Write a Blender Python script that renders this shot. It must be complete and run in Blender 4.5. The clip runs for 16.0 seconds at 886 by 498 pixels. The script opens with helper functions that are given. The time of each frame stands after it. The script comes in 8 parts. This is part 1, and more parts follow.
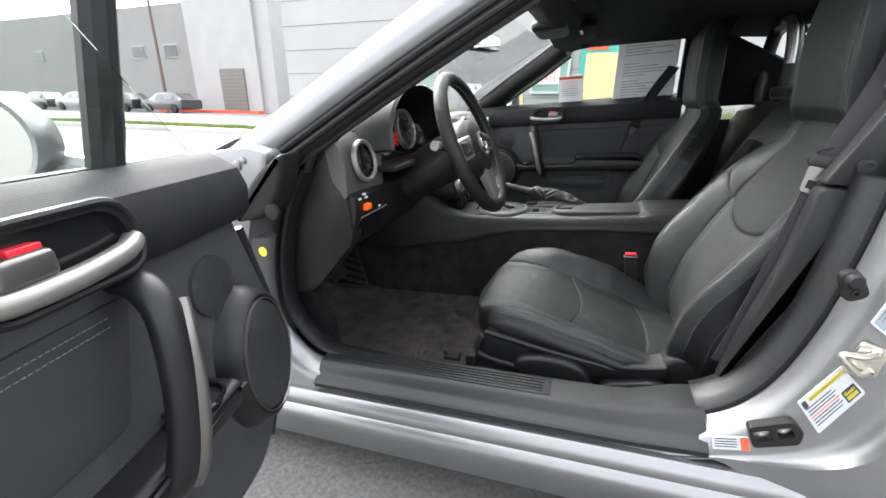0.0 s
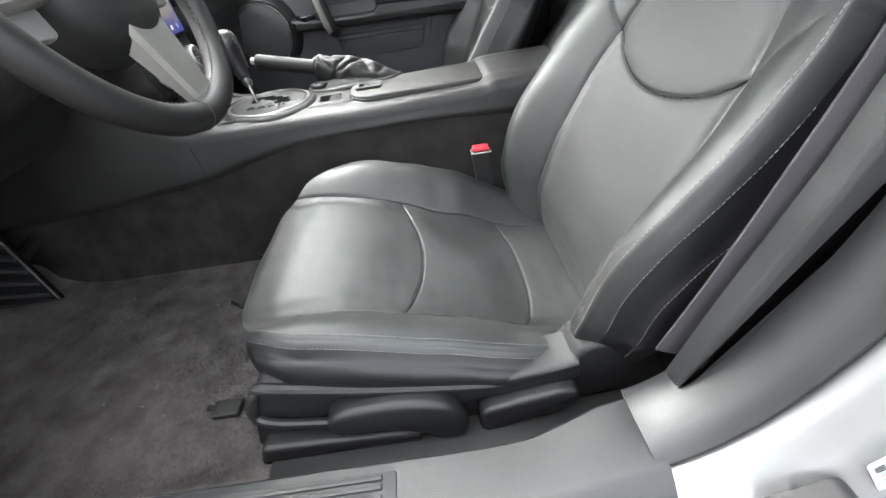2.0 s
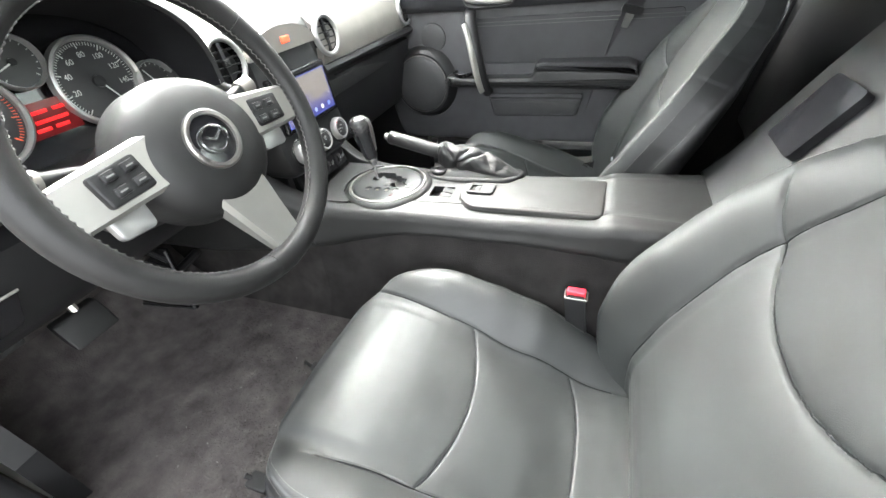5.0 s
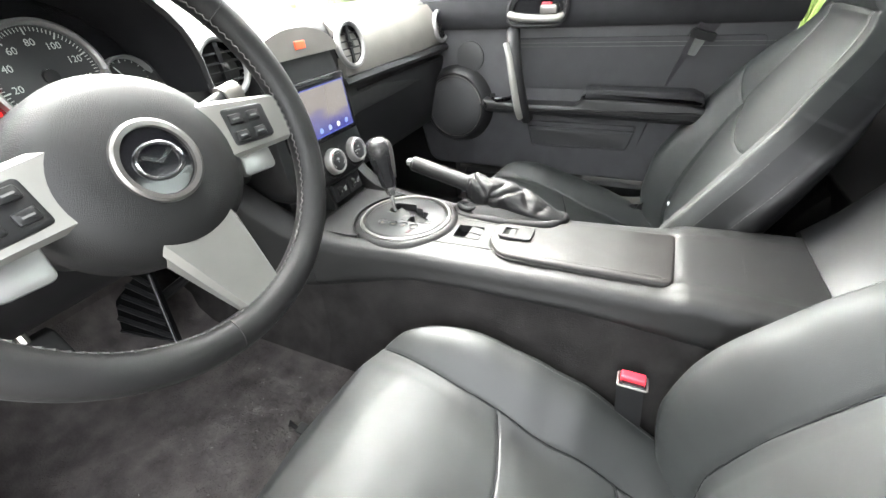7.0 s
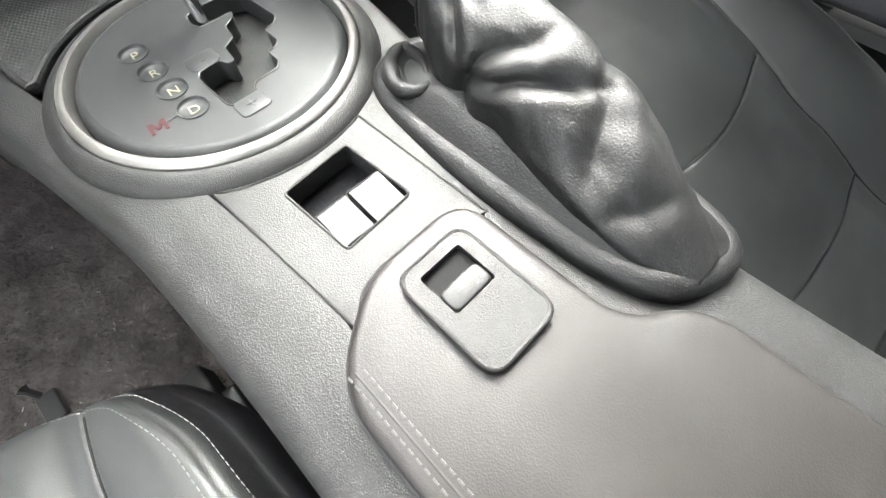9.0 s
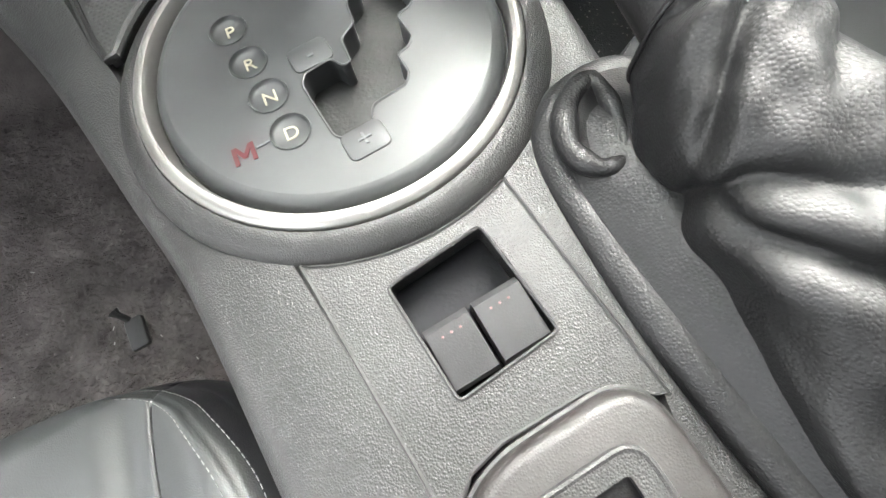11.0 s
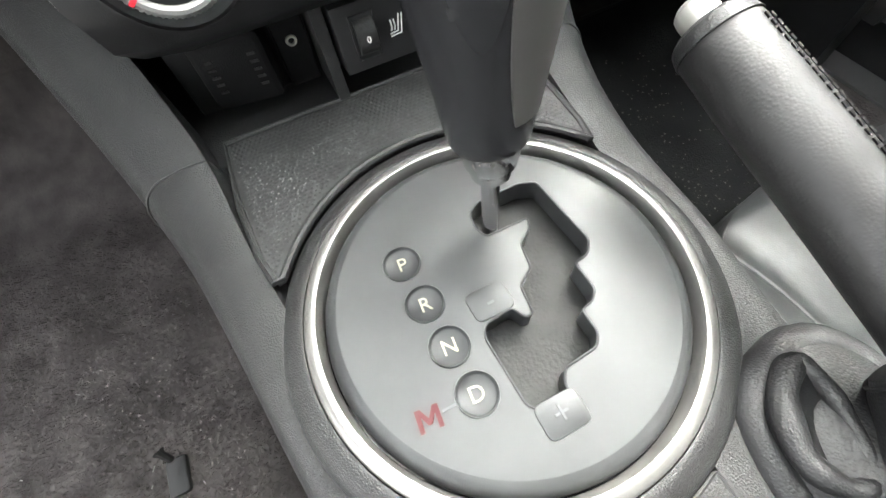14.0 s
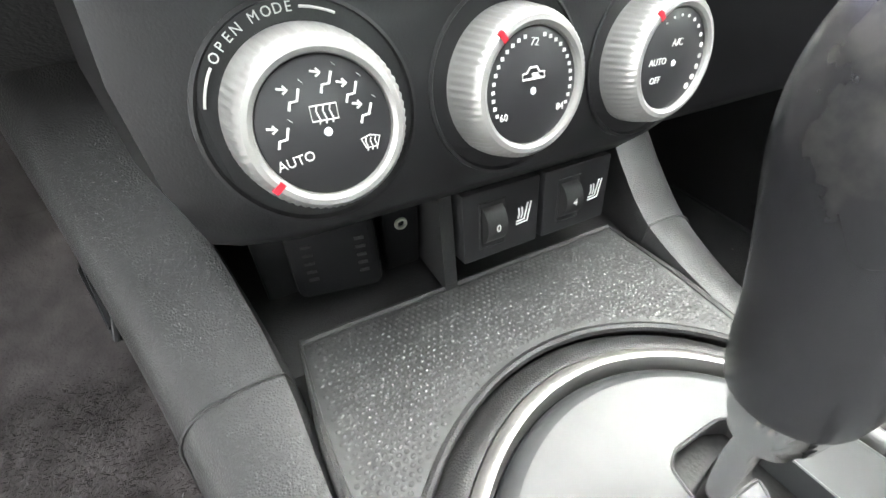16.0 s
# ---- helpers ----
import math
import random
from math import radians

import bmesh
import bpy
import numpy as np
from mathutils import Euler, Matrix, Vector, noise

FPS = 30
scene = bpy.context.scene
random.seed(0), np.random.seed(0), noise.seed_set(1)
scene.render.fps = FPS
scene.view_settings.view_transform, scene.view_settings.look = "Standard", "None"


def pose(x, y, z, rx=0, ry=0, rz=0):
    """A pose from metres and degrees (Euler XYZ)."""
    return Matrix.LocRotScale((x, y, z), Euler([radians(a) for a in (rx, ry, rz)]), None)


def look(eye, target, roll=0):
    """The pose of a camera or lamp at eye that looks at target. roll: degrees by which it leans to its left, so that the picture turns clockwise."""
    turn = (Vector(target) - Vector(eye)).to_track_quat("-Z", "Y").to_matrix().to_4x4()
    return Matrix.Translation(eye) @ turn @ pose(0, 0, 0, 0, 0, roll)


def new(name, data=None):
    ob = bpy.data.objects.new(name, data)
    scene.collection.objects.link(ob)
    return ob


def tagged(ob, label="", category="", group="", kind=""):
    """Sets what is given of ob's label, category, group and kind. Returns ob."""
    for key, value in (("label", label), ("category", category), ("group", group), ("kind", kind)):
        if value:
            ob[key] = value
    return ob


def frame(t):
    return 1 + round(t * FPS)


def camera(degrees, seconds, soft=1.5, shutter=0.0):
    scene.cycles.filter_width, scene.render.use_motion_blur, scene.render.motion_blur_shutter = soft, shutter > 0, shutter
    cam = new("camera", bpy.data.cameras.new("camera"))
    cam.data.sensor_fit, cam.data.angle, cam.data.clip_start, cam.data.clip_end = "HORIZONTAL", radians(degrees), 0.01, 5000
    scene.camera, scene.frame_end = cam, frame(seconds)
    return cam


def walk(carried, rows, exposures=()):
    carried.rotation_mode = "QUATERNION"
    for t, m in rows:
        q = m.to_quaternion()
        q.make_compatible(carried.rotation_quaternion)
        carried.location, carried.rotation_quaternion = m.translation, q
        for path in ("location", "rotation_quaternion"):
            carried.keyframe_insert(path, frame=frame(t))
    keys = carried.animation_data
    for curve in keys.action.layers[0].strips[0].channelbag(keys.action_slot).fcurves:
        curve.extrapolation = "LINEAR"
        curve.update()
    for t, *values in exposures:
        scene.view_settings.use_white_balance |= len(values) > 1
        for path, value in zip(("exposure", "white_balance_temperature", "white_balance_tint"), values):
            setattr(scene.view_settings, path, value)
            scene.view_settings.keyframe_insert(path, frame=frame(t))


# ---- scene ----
cam = camera(94.8, 16.0)
PATH = [
    (0, (0.073, -1.555, 0.991), (-0.593, 0.216, 0.343), -4.1),
    (0.5, (0.077, -1.534, 0.995), (-0.341, 0.315, 0.358), -4.0),
    (1, (0.099, -1.414, 0.991), (-0.209, 0.431, 0.285), -4.7),
    (1.5, (0.151, -1.172, 0.996), (-0.039, 0.606, 0.099), -6.6),
    (2, (0.1, -0.975, 0.871), (0.099, 0.608, -0.352), -8.3),
    (2.5, (0.046, -0.862, 0.695), (0.11, 0.535, -0.735), -10.7),
    (3, (0.045, -0.839, 0.652), (0.124, 0.449, -0.876), -11.6),
    (3.5, (0.043, -0.831, 0.644), (0.066, 0.46, -0.883), -12.6),
    (4, (0.057, -0.826, 0.676), (-0.232, 0.615, -0.681), -14.8),
    (4.5, (0.174, -0.752, 0.85), (-0.357, 0.708, -0.41), -10.3),
    (5, (0.214, -0.76, 1.048), (-0.432, 0.717, -0.136), -6.9),
    (5.2, (0.237, -0.764, 1.099), (-0.436, 0.704, -0.081), -6.3),
    (7.3, (0.1, -0.528, 0.948), (-0.665, 0.963, -0.143), -3.7),
    (7.5, (0.071, -0.438, 0.901), (-0.698, 1.023, -0.226), -3.1),
    (8, (0.062, -0.217, 0.825), (-0.659, 1.047, -0.548), 0.9),
    (8.2, (0.056, -0.156, 0.813), (-0.648, 1.005, -0.655), 1.9),
    (10.3, (-0.056, -0.002, 0.758), (-0.507, 0.09, -1.188), -20.9),
    (10.5, (-0.067, -0.007, 0.764), (-0.57, 0.097, -1.169), -20.2),
    (11, (-0.087, 0.003, 0.755), (-0.673, 0.19, -1.148), -13.4),
    (11.5, (-0.082, 0.028, 0.84), (-0.786, 0.373, -1.0), -5.2),
    (12, (-0.079, 0.022, 0.846), (-0.844, 0.4, -0.963), -4.5),
    (12.5, (-0.083, 0.021, 0.848), (-0.904, 0.416, -0.933), -4.5),
    (13, (-0.106, 0.013, 0.849), (-0.967, 0.391, -0.916), -5.7),
    (13.5, (-0.186, -0.03, 0.808), (-1.025, 0.281, -0.98), -8.1),
    (14, (-0.193, -0.028, 0.782), (-1.089, 0.313, -0.973), -7.0),
    (14.5, (-0.197, -0.026, 0.784), (-1.158, 0.352, -0.93), -6.0),
    (15, (-0.24, -0.073, 0.781), (-1.386, 0.516, -0.748), -1.0),
    (15.5, (-0.28, -0.082, 0.767), (-1.519, 0.607, -0.644), 1.0),
    (16, (-0.285, -0.075, 0.76), (-1.598, 0.659, -0.558), 1.3),
]
EXPOSURE = [(0.0, 3.3, 6450, 10), (1.0, 3.32, 6450, 10), (1.5, 3.7, 6450, 9), (2.0, 4.45, 6450, 8), (2.5, 4.75, 6450, 8), (3.5, 4.85, 6450, 8), (4.0, 4.95, 6500, 7), (4.5, 5.05, 6550, 7), (5.2, 5.1, 6600, 7), (7.3, 5.1, 6650, 8), (8.2, 5.15, 6680, 8), (10.3, 4.95, 6680, 8), (12.5, 5.25, 6680, 8), (14.5, 5.2, 6680, 8), (15.2, 5.45, 6680, 8), (16.0, 5.75, 6680, 8)]
walk(cam, [(t, look(eye, target, roll)) for t, eye, target, roll in PATH], EXPOSURE)
# ---- world and light ----
world = bpy.data.worlds.new("overcast_sky")
scene.world = world
world.use_nodes = True
_n, _l = world.node_tree.nodes, world.node_tree.links
sky = _n.new("ShaderNodeTexSky")
sky.sky_type, sky.sun_disc = "NISHITA", False
sky.sun_elevation, sky.sun_rotation = radians(46), radians(312)
sky.air_density, sky.dust_density, sky.ozone_density = 1.0, 4.0, 1.0
grey = _n.new("ShaderNodeHueSaturation")
grey.inputs["Saturation"].default_value = 0.18
_l.new(sky.outputs[0], grey.inputs["Color"])
# an overcast sky is brightest overhead and falls off evenly to the horizon
geo = _n.new("ShaderNodeTexCoord")
axes = _n.new("ShaderNodeSeparateXYZ")
fall = _n.new("ShaderNodeMapRange")
fall.inputs["From Min"].default_value, fall.inputs["From Max"].default_value = 0.0, 1.0
fall.inputs["To Min"].default_value, fall.inputs["To Max"].default_value = 0.68, 1.10
tone = _n.new("ShaderNodeVectorMath")
tone.operation = "SCALE"
_l.new(geo.outputs["Generated"], axes.inputs[0])
_l.new(axes.outputs["Z"], fall.inputs["Value"])
_l.new(grey.outputs[0], tone.inputs[0])
_l.new(fall.outputs["Result"], tone.inputs["Scale"])
_l.new(tone.outputs["Vector"], _n["Background"].inputs[0])
_n["Background"].inputs[1].default_value = 0.15
sun = new("sun", bpy.data.lights.new("sun", "SUN"))
sun.data.energy, sun.data.angle, sun.data.color = 0.24, radians(130), (1.0, 0.97, 0.93)
sun.matrix_world = look((-2.3, 2.1, 3.2), (0, 0, 0))

YC = 0.02          # the car's middle line
GROUND = 0.05      # the asphalt beside the car


# ---- materials ----
def mat(name, color, rough=0.5, metal=0.0, grain=0.0, grain_size=0.001, blotch=0.0, blotch_size=0.05, kind="noise", spec=0.5,
        emit=None, power=0.0, glass=0.0, coat=0.0, rough_var=0.0, island=0.0, tone2=None):
    m = bpy.data.materials.new(name)
    m.use_nodes = True
    nt = m.node_tree
    b = nt.nodes["Principled BSDF"]
    b.inputs["Base Color"].default_value = (*color, 1)
    b.inputs["Roughness"].default_value = rough
    b.inputs["Metallic"].default_value = metal
    b.inputs["Specular IOR Level"].default_value = spec
    b.inputs["Coat Weight"].default_value = coat
    if glass:
        b.inputs["Transmission Weight"].default_value = glass
        b.inputs["IOR"].default_value = 1.45
    if emit:
        b.inputs["Emission Color"].default_value = (*emit, 1)
        b.inputs["Emission Strength"].default_value = power
    co = nt.nodes.new("ShaderNodeTexCoord")
    if blotch or rough_var or tone2:
        n1 = nt.nodes.new("ShaderNodeTexNoise")
        n1.inputs["Scale"].default_value = 1 / blotch_size
        n1.inputs["Detail"].default_value = 5
        nt.links.new(co.outputs["Object"], n1.inputs["Vector"])
        if blotch or tone2:
            mix = nt.nodes.new("ShaderNodeMix")
            mix.data_type = "RGBA"
            lo = tone2 or tuple(c * (1 - blotch) for c in color)
            hi = color if tone2 else tuple(c * (1 + blotch) for c in color)
            mix.inputs["A"].default_value, mix.inputs["B"].default_value = (*lo, 1), (*hi, 1)
            ramp = nt.nodes.new("ShaderNodeMapRange")
            ramp.inputs["From Min"].default_value, ramp.inputs["From Max"].default_value = 0.3, 0.7
            nt.links.new(n1.outputs["Fac"], ramp.inputs["Value"])
            nt.links.new(ramp.outputs["Result"], mix.inputs["Factor"])
            nt.links.new(mix.outputs["Result"], b.inputs["Base Color"])
        if rough_var:
            rr = nt.nodes.new("ShaderNodeMapRange")
            rr.inputs["To Min"].default_value, rr.inputs["To Max"].default_value = rough - rough_var, rough + rough_var
            nt.links.new(n1.outputs["Fac"], rr.inputs["Value"])
            nt.links.new(rr.outputs["Result"], b.inputs["Roughness"])
    if grain:
        if kind == "noise":
            g = nt.nodes.new("ShaderNodeTexNoise")
            g.inputs["Detail"].default_value = 3
            out = g.outputs["Fac"]
        elif kind == "pebble":
            g = nt.nodes.new("ShaderNodeTexVoronoi")
            g.feature = "F1"
            cut = nt.nodes.new("ShaderNodeMapRange")
            cut.interpolation_type = "SMOOTHSTEP"
            cut.inputs["From Min"].default_value, cut.inputs["From Max"].default_value = 0.15, 0.75
            cut.inputs["To Min"].default_value, cut.inputs["To Max"].default_value = 1.0, 0.0
            nt.links.new(g.outputs["Distance"], cut.inputs["Value"])
            out = cut.outputs["Result"]
        else:
            g = nt.nodes.new("ShaderNodeTexVoronoi")
            g.feature = "SMOOTH_F1" if kind == "leather" else "F1"
            out = g.outputs["Distance"]
        g.inputs["Scale"].default_value = 1 / grain_size
        nt.links.new(co.outputs["Object"], g.inputs["Vector"])
        bump = nt.nodes.new("ShaderNodeBump")
        bump.inputs["Strength"].default_value = min(1.0, grain)
        bump.inputs["Distance"].default_value = grain_size * (0.10 if kind == "pebble" else 0.35) * max(1.0, grain)
        bump.invert = kind in ("leather", "dots")
        nt.links.new(out, bump.inputs["Height"])
        nt.links.new(bump.outputs["Normal"], b.inputs["Normal"])
    return m


LEATHER = mat("black_leather", (0.0066, 0.0077, 0.0077), 0.54, grain=0.5, grain_size=0.0011, kind="pebble", blotch=0.4, blotch_size=0.12, rough_var=0.09, spec=0.54)
BOOT = mat("boot_leather", (0.0036, 0.0036, 0.0039), 0.54, grain=0.8, grain_size=0.0012, kind="pebble", spec=0.31, rough_var=0.06, blotch=0.2)
GRIP = mat("wheel_leather", (0.0062, 0.006, 0.0061), 0.52, grain=0.35, grain_size=0.0012, kind="pebble", blotch=0.35, blotch_size=0.04, rough_var=0.10, spec=0.31)
PLASTIC = mat("grained_black_plastic", (0.0088, 0.0088, 0.0088), 0.48, grain=1.25, grain_size=0.0009, kind="pebble", rough_var=0.08, blotch=0.2, blotch_size=0.09, spec=0.29)
PLASTIC_TRIM = mat("black_seat_plastic", (0.0060, 0.0060, 0.0065), 0.45, grain=0.8, grain_size=0.0008, kind="pebble", rough_var=0.06, blotch=0.12, blotch_size=0.09, spec=0.32)
PLASTIC_SMOOTH = mat("smooth_black_plastic", (0.008, 0.008, 0.0085), 0.42, grain=0.25, grain_size=0.0008, rough_var=0.06, blotch=0.15, spec=0.33)
PLASTIC_GREY = mat("grey_sill_plastic", (0.0098, 0.0100, 0.0106), 0.44, grain=0.7, grain_size=0.0012, blotch=0.2, blotch_size=0.1, rough_var=0.09, spec=0.42)
DASH_PAD = mat("dash_pad", (0.021, 0.021, 0.021), 0.52, grain=0.7, grain_size=0.0018, blotch=0.12, blotch_size=0.2, spec=0.35)
DOOR_PAD = mat("door_pad", (0.018, 0.018, 0.0198), 0.66, grain=0.9, grain_size=0.0018, kind="pebble", blotch=0.15, spec=0.12)
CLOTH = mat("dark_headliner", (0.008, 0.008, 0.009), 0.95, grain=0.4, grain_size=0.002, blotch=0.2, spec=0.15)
DARK_CARPET = mat("tunnel_carpet", (0.0150, 0.0140, 0.0138), 1.0, grain=1.0, grain_size=0.003, blotch=0.3, blotch_size=0.05, spec=0.05)
LID = mat("armrest_vinyl", (0.0068, 0.0060, 0.0058), 0.48, grain=0.5, grain_size=0.0009, kind="pebble", rough_var=0.08, blotch=0.25, spec=0.32)
CARPET = mat("dark_carpet", (0.078, 0.070, 0.068), 1.0, grain=1.0, grain_size=0.004, blotch=0.0, blotch_size=0.05, tone2=(0.034, 0.0305, 0.0297), spec=0.1)
SILVER = mat("silver_paint", (0.235, 0.235, 0.24), 0.36, metal=0.75, grain=0.06, grain_size=0.0006, blotch=0.08, blotch_size=0.2, coat=0.15)
SATIN = mat("satin_silver", (0.165, 0.158, 0.150), 0.34, metal=0.85, grain=0.05, grain_size=0.0005, rough_var=0.05, blotch=0.06)
TRIM_SILVER = mat("champagne_dash_trim", (0.19, 0.18, 0.165), 0.4, metal=0.45, grain=0.12, grain_size=0.0008, blotch=0.06)
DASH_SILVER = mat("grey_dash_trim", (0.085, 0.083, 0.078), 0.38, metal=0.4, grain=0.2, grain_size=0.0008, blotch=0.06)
SPOKE = mat("brushed_spoke_silver", (0.235, 0.23, 0.215), 0.36, metal=0.6, grain=0.05, grain_size=0.0005, rough_var=0.05, blotch=0.06)
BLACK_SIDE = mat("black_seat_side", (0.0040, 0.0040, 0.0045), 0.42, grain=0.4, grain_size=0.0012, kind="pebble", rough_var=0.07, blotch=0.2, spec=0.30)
CHROME = mat("chrome", (0.60, 0.60, 0.60), 0.14, metal=1.0, rough_var=0.04)
KNOB_SILVER = mat("knob_silver", (0.28, 0.277, 0.27), 0.34, metal=0.6, grain=0.1, grain_size=0.0006)
RING_SILVER = mat("satin_ring_silver", (0.165, 0.162, 0.154), 0.38, metal=0.8, grain=0.05, grain_size=0.0005, rough_var=0.06, blotch=0.08, blotch_size=0.03)
PLATE = mat("gunmetal_plate", (0.026, 0.027, 0.0275), 0.40, metal=0.15, grain=0.03, grain_size=0.0006, spec=0.21, rough_var=0.06, blotch=0.15, blotch_size=0.04)
GLOSS = mat("gloss_black", (0.008, 0.008, 0.009), 0.12, rough_var=0.04)
MATT = mat("matt_black_plastic", (0.0035, 0.0035, 0.0037), 0.6, grain=0.5, grain_size=0.0008, kind="pebble", blotch=0.2, spec=0.07)
RUBBER = mat("black_rubber", (0.010, 0.010, 0.010), 0.55, grain=0.3, grain_size=0.0015, rough_var=0.08, spec=0.3)
SEAL = mat("grey_seal_rubber", (0.022, 0.0215, 0.021), 0.55, grain=0.3, grain_size=0.003, blotch=0.25, blotch_size=0.05, spec=0.32)
DIM = mat("dimpled_rubber_mat", (0.0085, 0.0085, 0.0085), 0.54, rough_var=0.06, blotch=0.2, spec=0.38)
WORN = mat("rubbed_leather", (0.065, 0.060, 0.052), 0.7, grain=0.5, grain_size=0.001, tone2=(0.015, 0.015, 0.0145), blotch_size=0.006)
THREAD = mat("pale_thread", (0.125, 0.125, 0.12), 0.8, blotch=0.3, blotch_size=0.01)
WHITE_INK = mat("white_ink", (0.45, 0.45, 0.43), 0.6, blotch=0.05)
RED = mat("red_plastic", (0.62, 0.02, 0.035), 0.35, blotch=0.1)
ORANGE = mat("orange_plastic", (0.85, 0.13, 0.01), 0.45, blotch=0.05)
YELLOW = mat("yellow_sticker", (0.75, 0.5, 0.04), 0.55, blotch=0.1)
WEB = mat("grey_webbing", (0.024, 0.023, 0.026), 0.7, grain=0.6, grain_size=0.0012, blotch=0.1, spec=0.3)
STEEL = mat("zinc_steel", (0.55, 0.53, 0.47), 0.32, metal=0.9, blotch=0.15, blotch_size=0.01, rough_var=0.1)
LABEL_WHITE = mat("label_white", (0.48, 0.50, 0.52), 0.5, blotch=0.06, blotch_size=0.01)
LABEL_BLUE = mat("label_blue_grey", (0.26, 0.295, 0.335), 0.5, blotch=0.1, blotch_size=0.02)
LABEL_YELLOW = mat("label_yellow", (0.45, 0.4, 0.05), 0.5, blotch=0.1)
LABEL_RED = mat("label_red", (0.75, 0.1, 0.04), 0.5, blotch=0.1)
INK = mat("dark_ink", (0.03, 0.03, 0.035), 0.6, blotch=0.1)
ASPHALT = mat("asphalt", (0.14, 0.135, 0.13), 0.9, grain=0.8, grain_size=0.006, tone2=(0.075, 0.072, 0.07), blotch_size=0.012)
WALL = mat("painted_concrete", (0.34, 0.34, 0.333), 0.8, grain=0.2, grain_size=0.02, blotch=0.05, blotch_size=1.5)


# ---- mesh helpers ----
def V(*a):
    return Vector(a)


def part(name, bm, material, parent=None, label="", smooth=True, sharp=35.0):
    bmesh.ops.remove_doubles(bm, verts=bm.verts, dist=1e-6)
    bmesh.ops.recalc_face_normals(bm, faces=bm.faces)
    me = bpy.data.meshes.new(name)
    if smooth:
        for f in bm.faces:
            f.smooth = True
        lim = radians(sharp)
        for e in bm.edges:
            if len(e.link_faces) == 2 and e.calc_face_angle(0) > lim:
                e.smooth = False
    bm.to_mesh(me)
    bm.free()
    me.materials.append(material)
    ob = new(name, me)
    if parent is not None:
        ob.parent = parent
        ob.matrix_parent_inverse = base_of(parent).inverted()
    if label:
        tagged(ob, label)
    return ob


def base_of(ob):
    m = ob.matrix_basis.copy()
    p = ob.parent
    if p is not None:
        m = base_of(p) @ ob.matrix_parent_inverse @ m
    return m


def thing(name, at, label, category, group="", kind=""):
    ob = new(name)
    ob.empty_display_size = 0.05
    ob.matrix_basis = Matrix.Translation(at)
    return tagged(ob, label, category, group, kind)


def loft(rings, closed=True, cap=True):
    bm = bmesh.new()
    vs = [[bm.verts.new(p) for p in r] for r in rings]
    n = len(rings[0])
    for a, b in zip(vs, vs[1:]):
        for i in range(n if closed else n - 1):
            j = (i + 1) % n
            bm.faces.new((a[i], a[j], b[j], b[i]))
    if cap and closed:
        bm.faces.new(vs[0][::-1])
        bm.faces.new(vs[-1])
    return bm


def shell(bm, t):
    """Gives an open sheet the thickness t."""
    bmesh.ops.recalc_face_normals(bm, faces=bm.faces)
    bmesh.ops.solidify(bm, geom=bm.faces[:], thickness=t)
    return bm


def spline(pts, n=6, closed=False):
    pts = [Vector(p) for p in pts]
    out, m = [], len(pts)
    for i in range(m if closed else m - 1):
        if closed:
            p0, p1, p2, p3 = pts[i - 1], pts[i], pts[(i + 1) % m], pts[(i + 2) % m]
        else:
            p0, p1, p2, p3 = pts[max(i - 1, 0)], pts[i], pts[i + 1], pts[min(i + 2, m - 1)]
        for k in range(n):
            t = k / n
            out.append(0.5 * ((2 * p1) + (p2 - p0) * t + (2 * p0 - 5 * p1 + 4 * p2 - p3) * t * t + (3 * p1 - p0 - 3 * p2 + p3) * t ** 3))
    if not closed:
        out.append(pts[-1])
    return out


def rounded(poly, r, seg=5):
    """A flat polygon of 2D corners with its corners rounded; r a number or one a corner."""
    out, n = [], len(poly)
    for i in range(n):
        p, a, b = Vector(poly[i]), Vector(poly[i - 1]), Vector(poly[(i + 1) % n])
        rr = r[i] if isinstance(r, (list, tuple)) else r
        da, db = (a - p), (b - p)
        rr = min(rr, da.length * 0.48, db.length * 0.48)
        if rr <= 1e-5:
            out.append(p)
            continue
        s, e = p + da.normalized() * rr, p + db.normalized() * rr
        for k in range(seg + 1):
            t = k / seg
            out.append((1 - t) ** 2 * s + 2 * t * (1 - t) * p + t * t * e)
    return out


def prism(poly, at, d0, d1, bevel=0.0, seg=2):
    """Extrudes a 2D polygon from depth d0 to d1; at(a, b, d) gives the place. The d1 end (and d0 end) is bevelled."""
    c = Vector((sum(p[0] for p in poly) / len(poly), sum(p[1] for p in poly) / len(poly)))
    rings = []
    s = 1 if d1 > d0 else -1

    def inset(r):
        res, n = [], len(poly)
        for i in range(n):
            p, a, b = Vector(poly[i]), Vector(poly[i - 1]), Vector(poly[(i + 1) % n])
            t = (b - a)
            nrm = Vector((-t.y, t.x))
            if nrm.length < 1e-9:
                res.append(p)
                continue
            nrm.normalize()
            res.append(p + nrm * r * turn)
        return res
    area = sum(poly[i - 1][0] * poly[i][1] - poly[i][0] * poly[i - 1][1] for i in range(len(poly)))
    turn = 1 if area > 0 else -1
    if bevel:
        rings.append([at(p[0], p[1], d0) for p in poly])
        for k in range(seg + 1):
            a = math.pi / 2 * k / seg
            rings.append([at(p[0], p[1], d1 - s * bevel * (1 - math.sin(a))) for p in inset(bevel * (1 - math.cos(a)))])
    else:
        rings = [[at(p[0], p[1], d) for p in poly] for d in (d0, d1)]
    return loft(rings)


def XY(a, b, d):
    return V(a, b, d)


def XZ(a, b, d):
    return V(a, d, b)


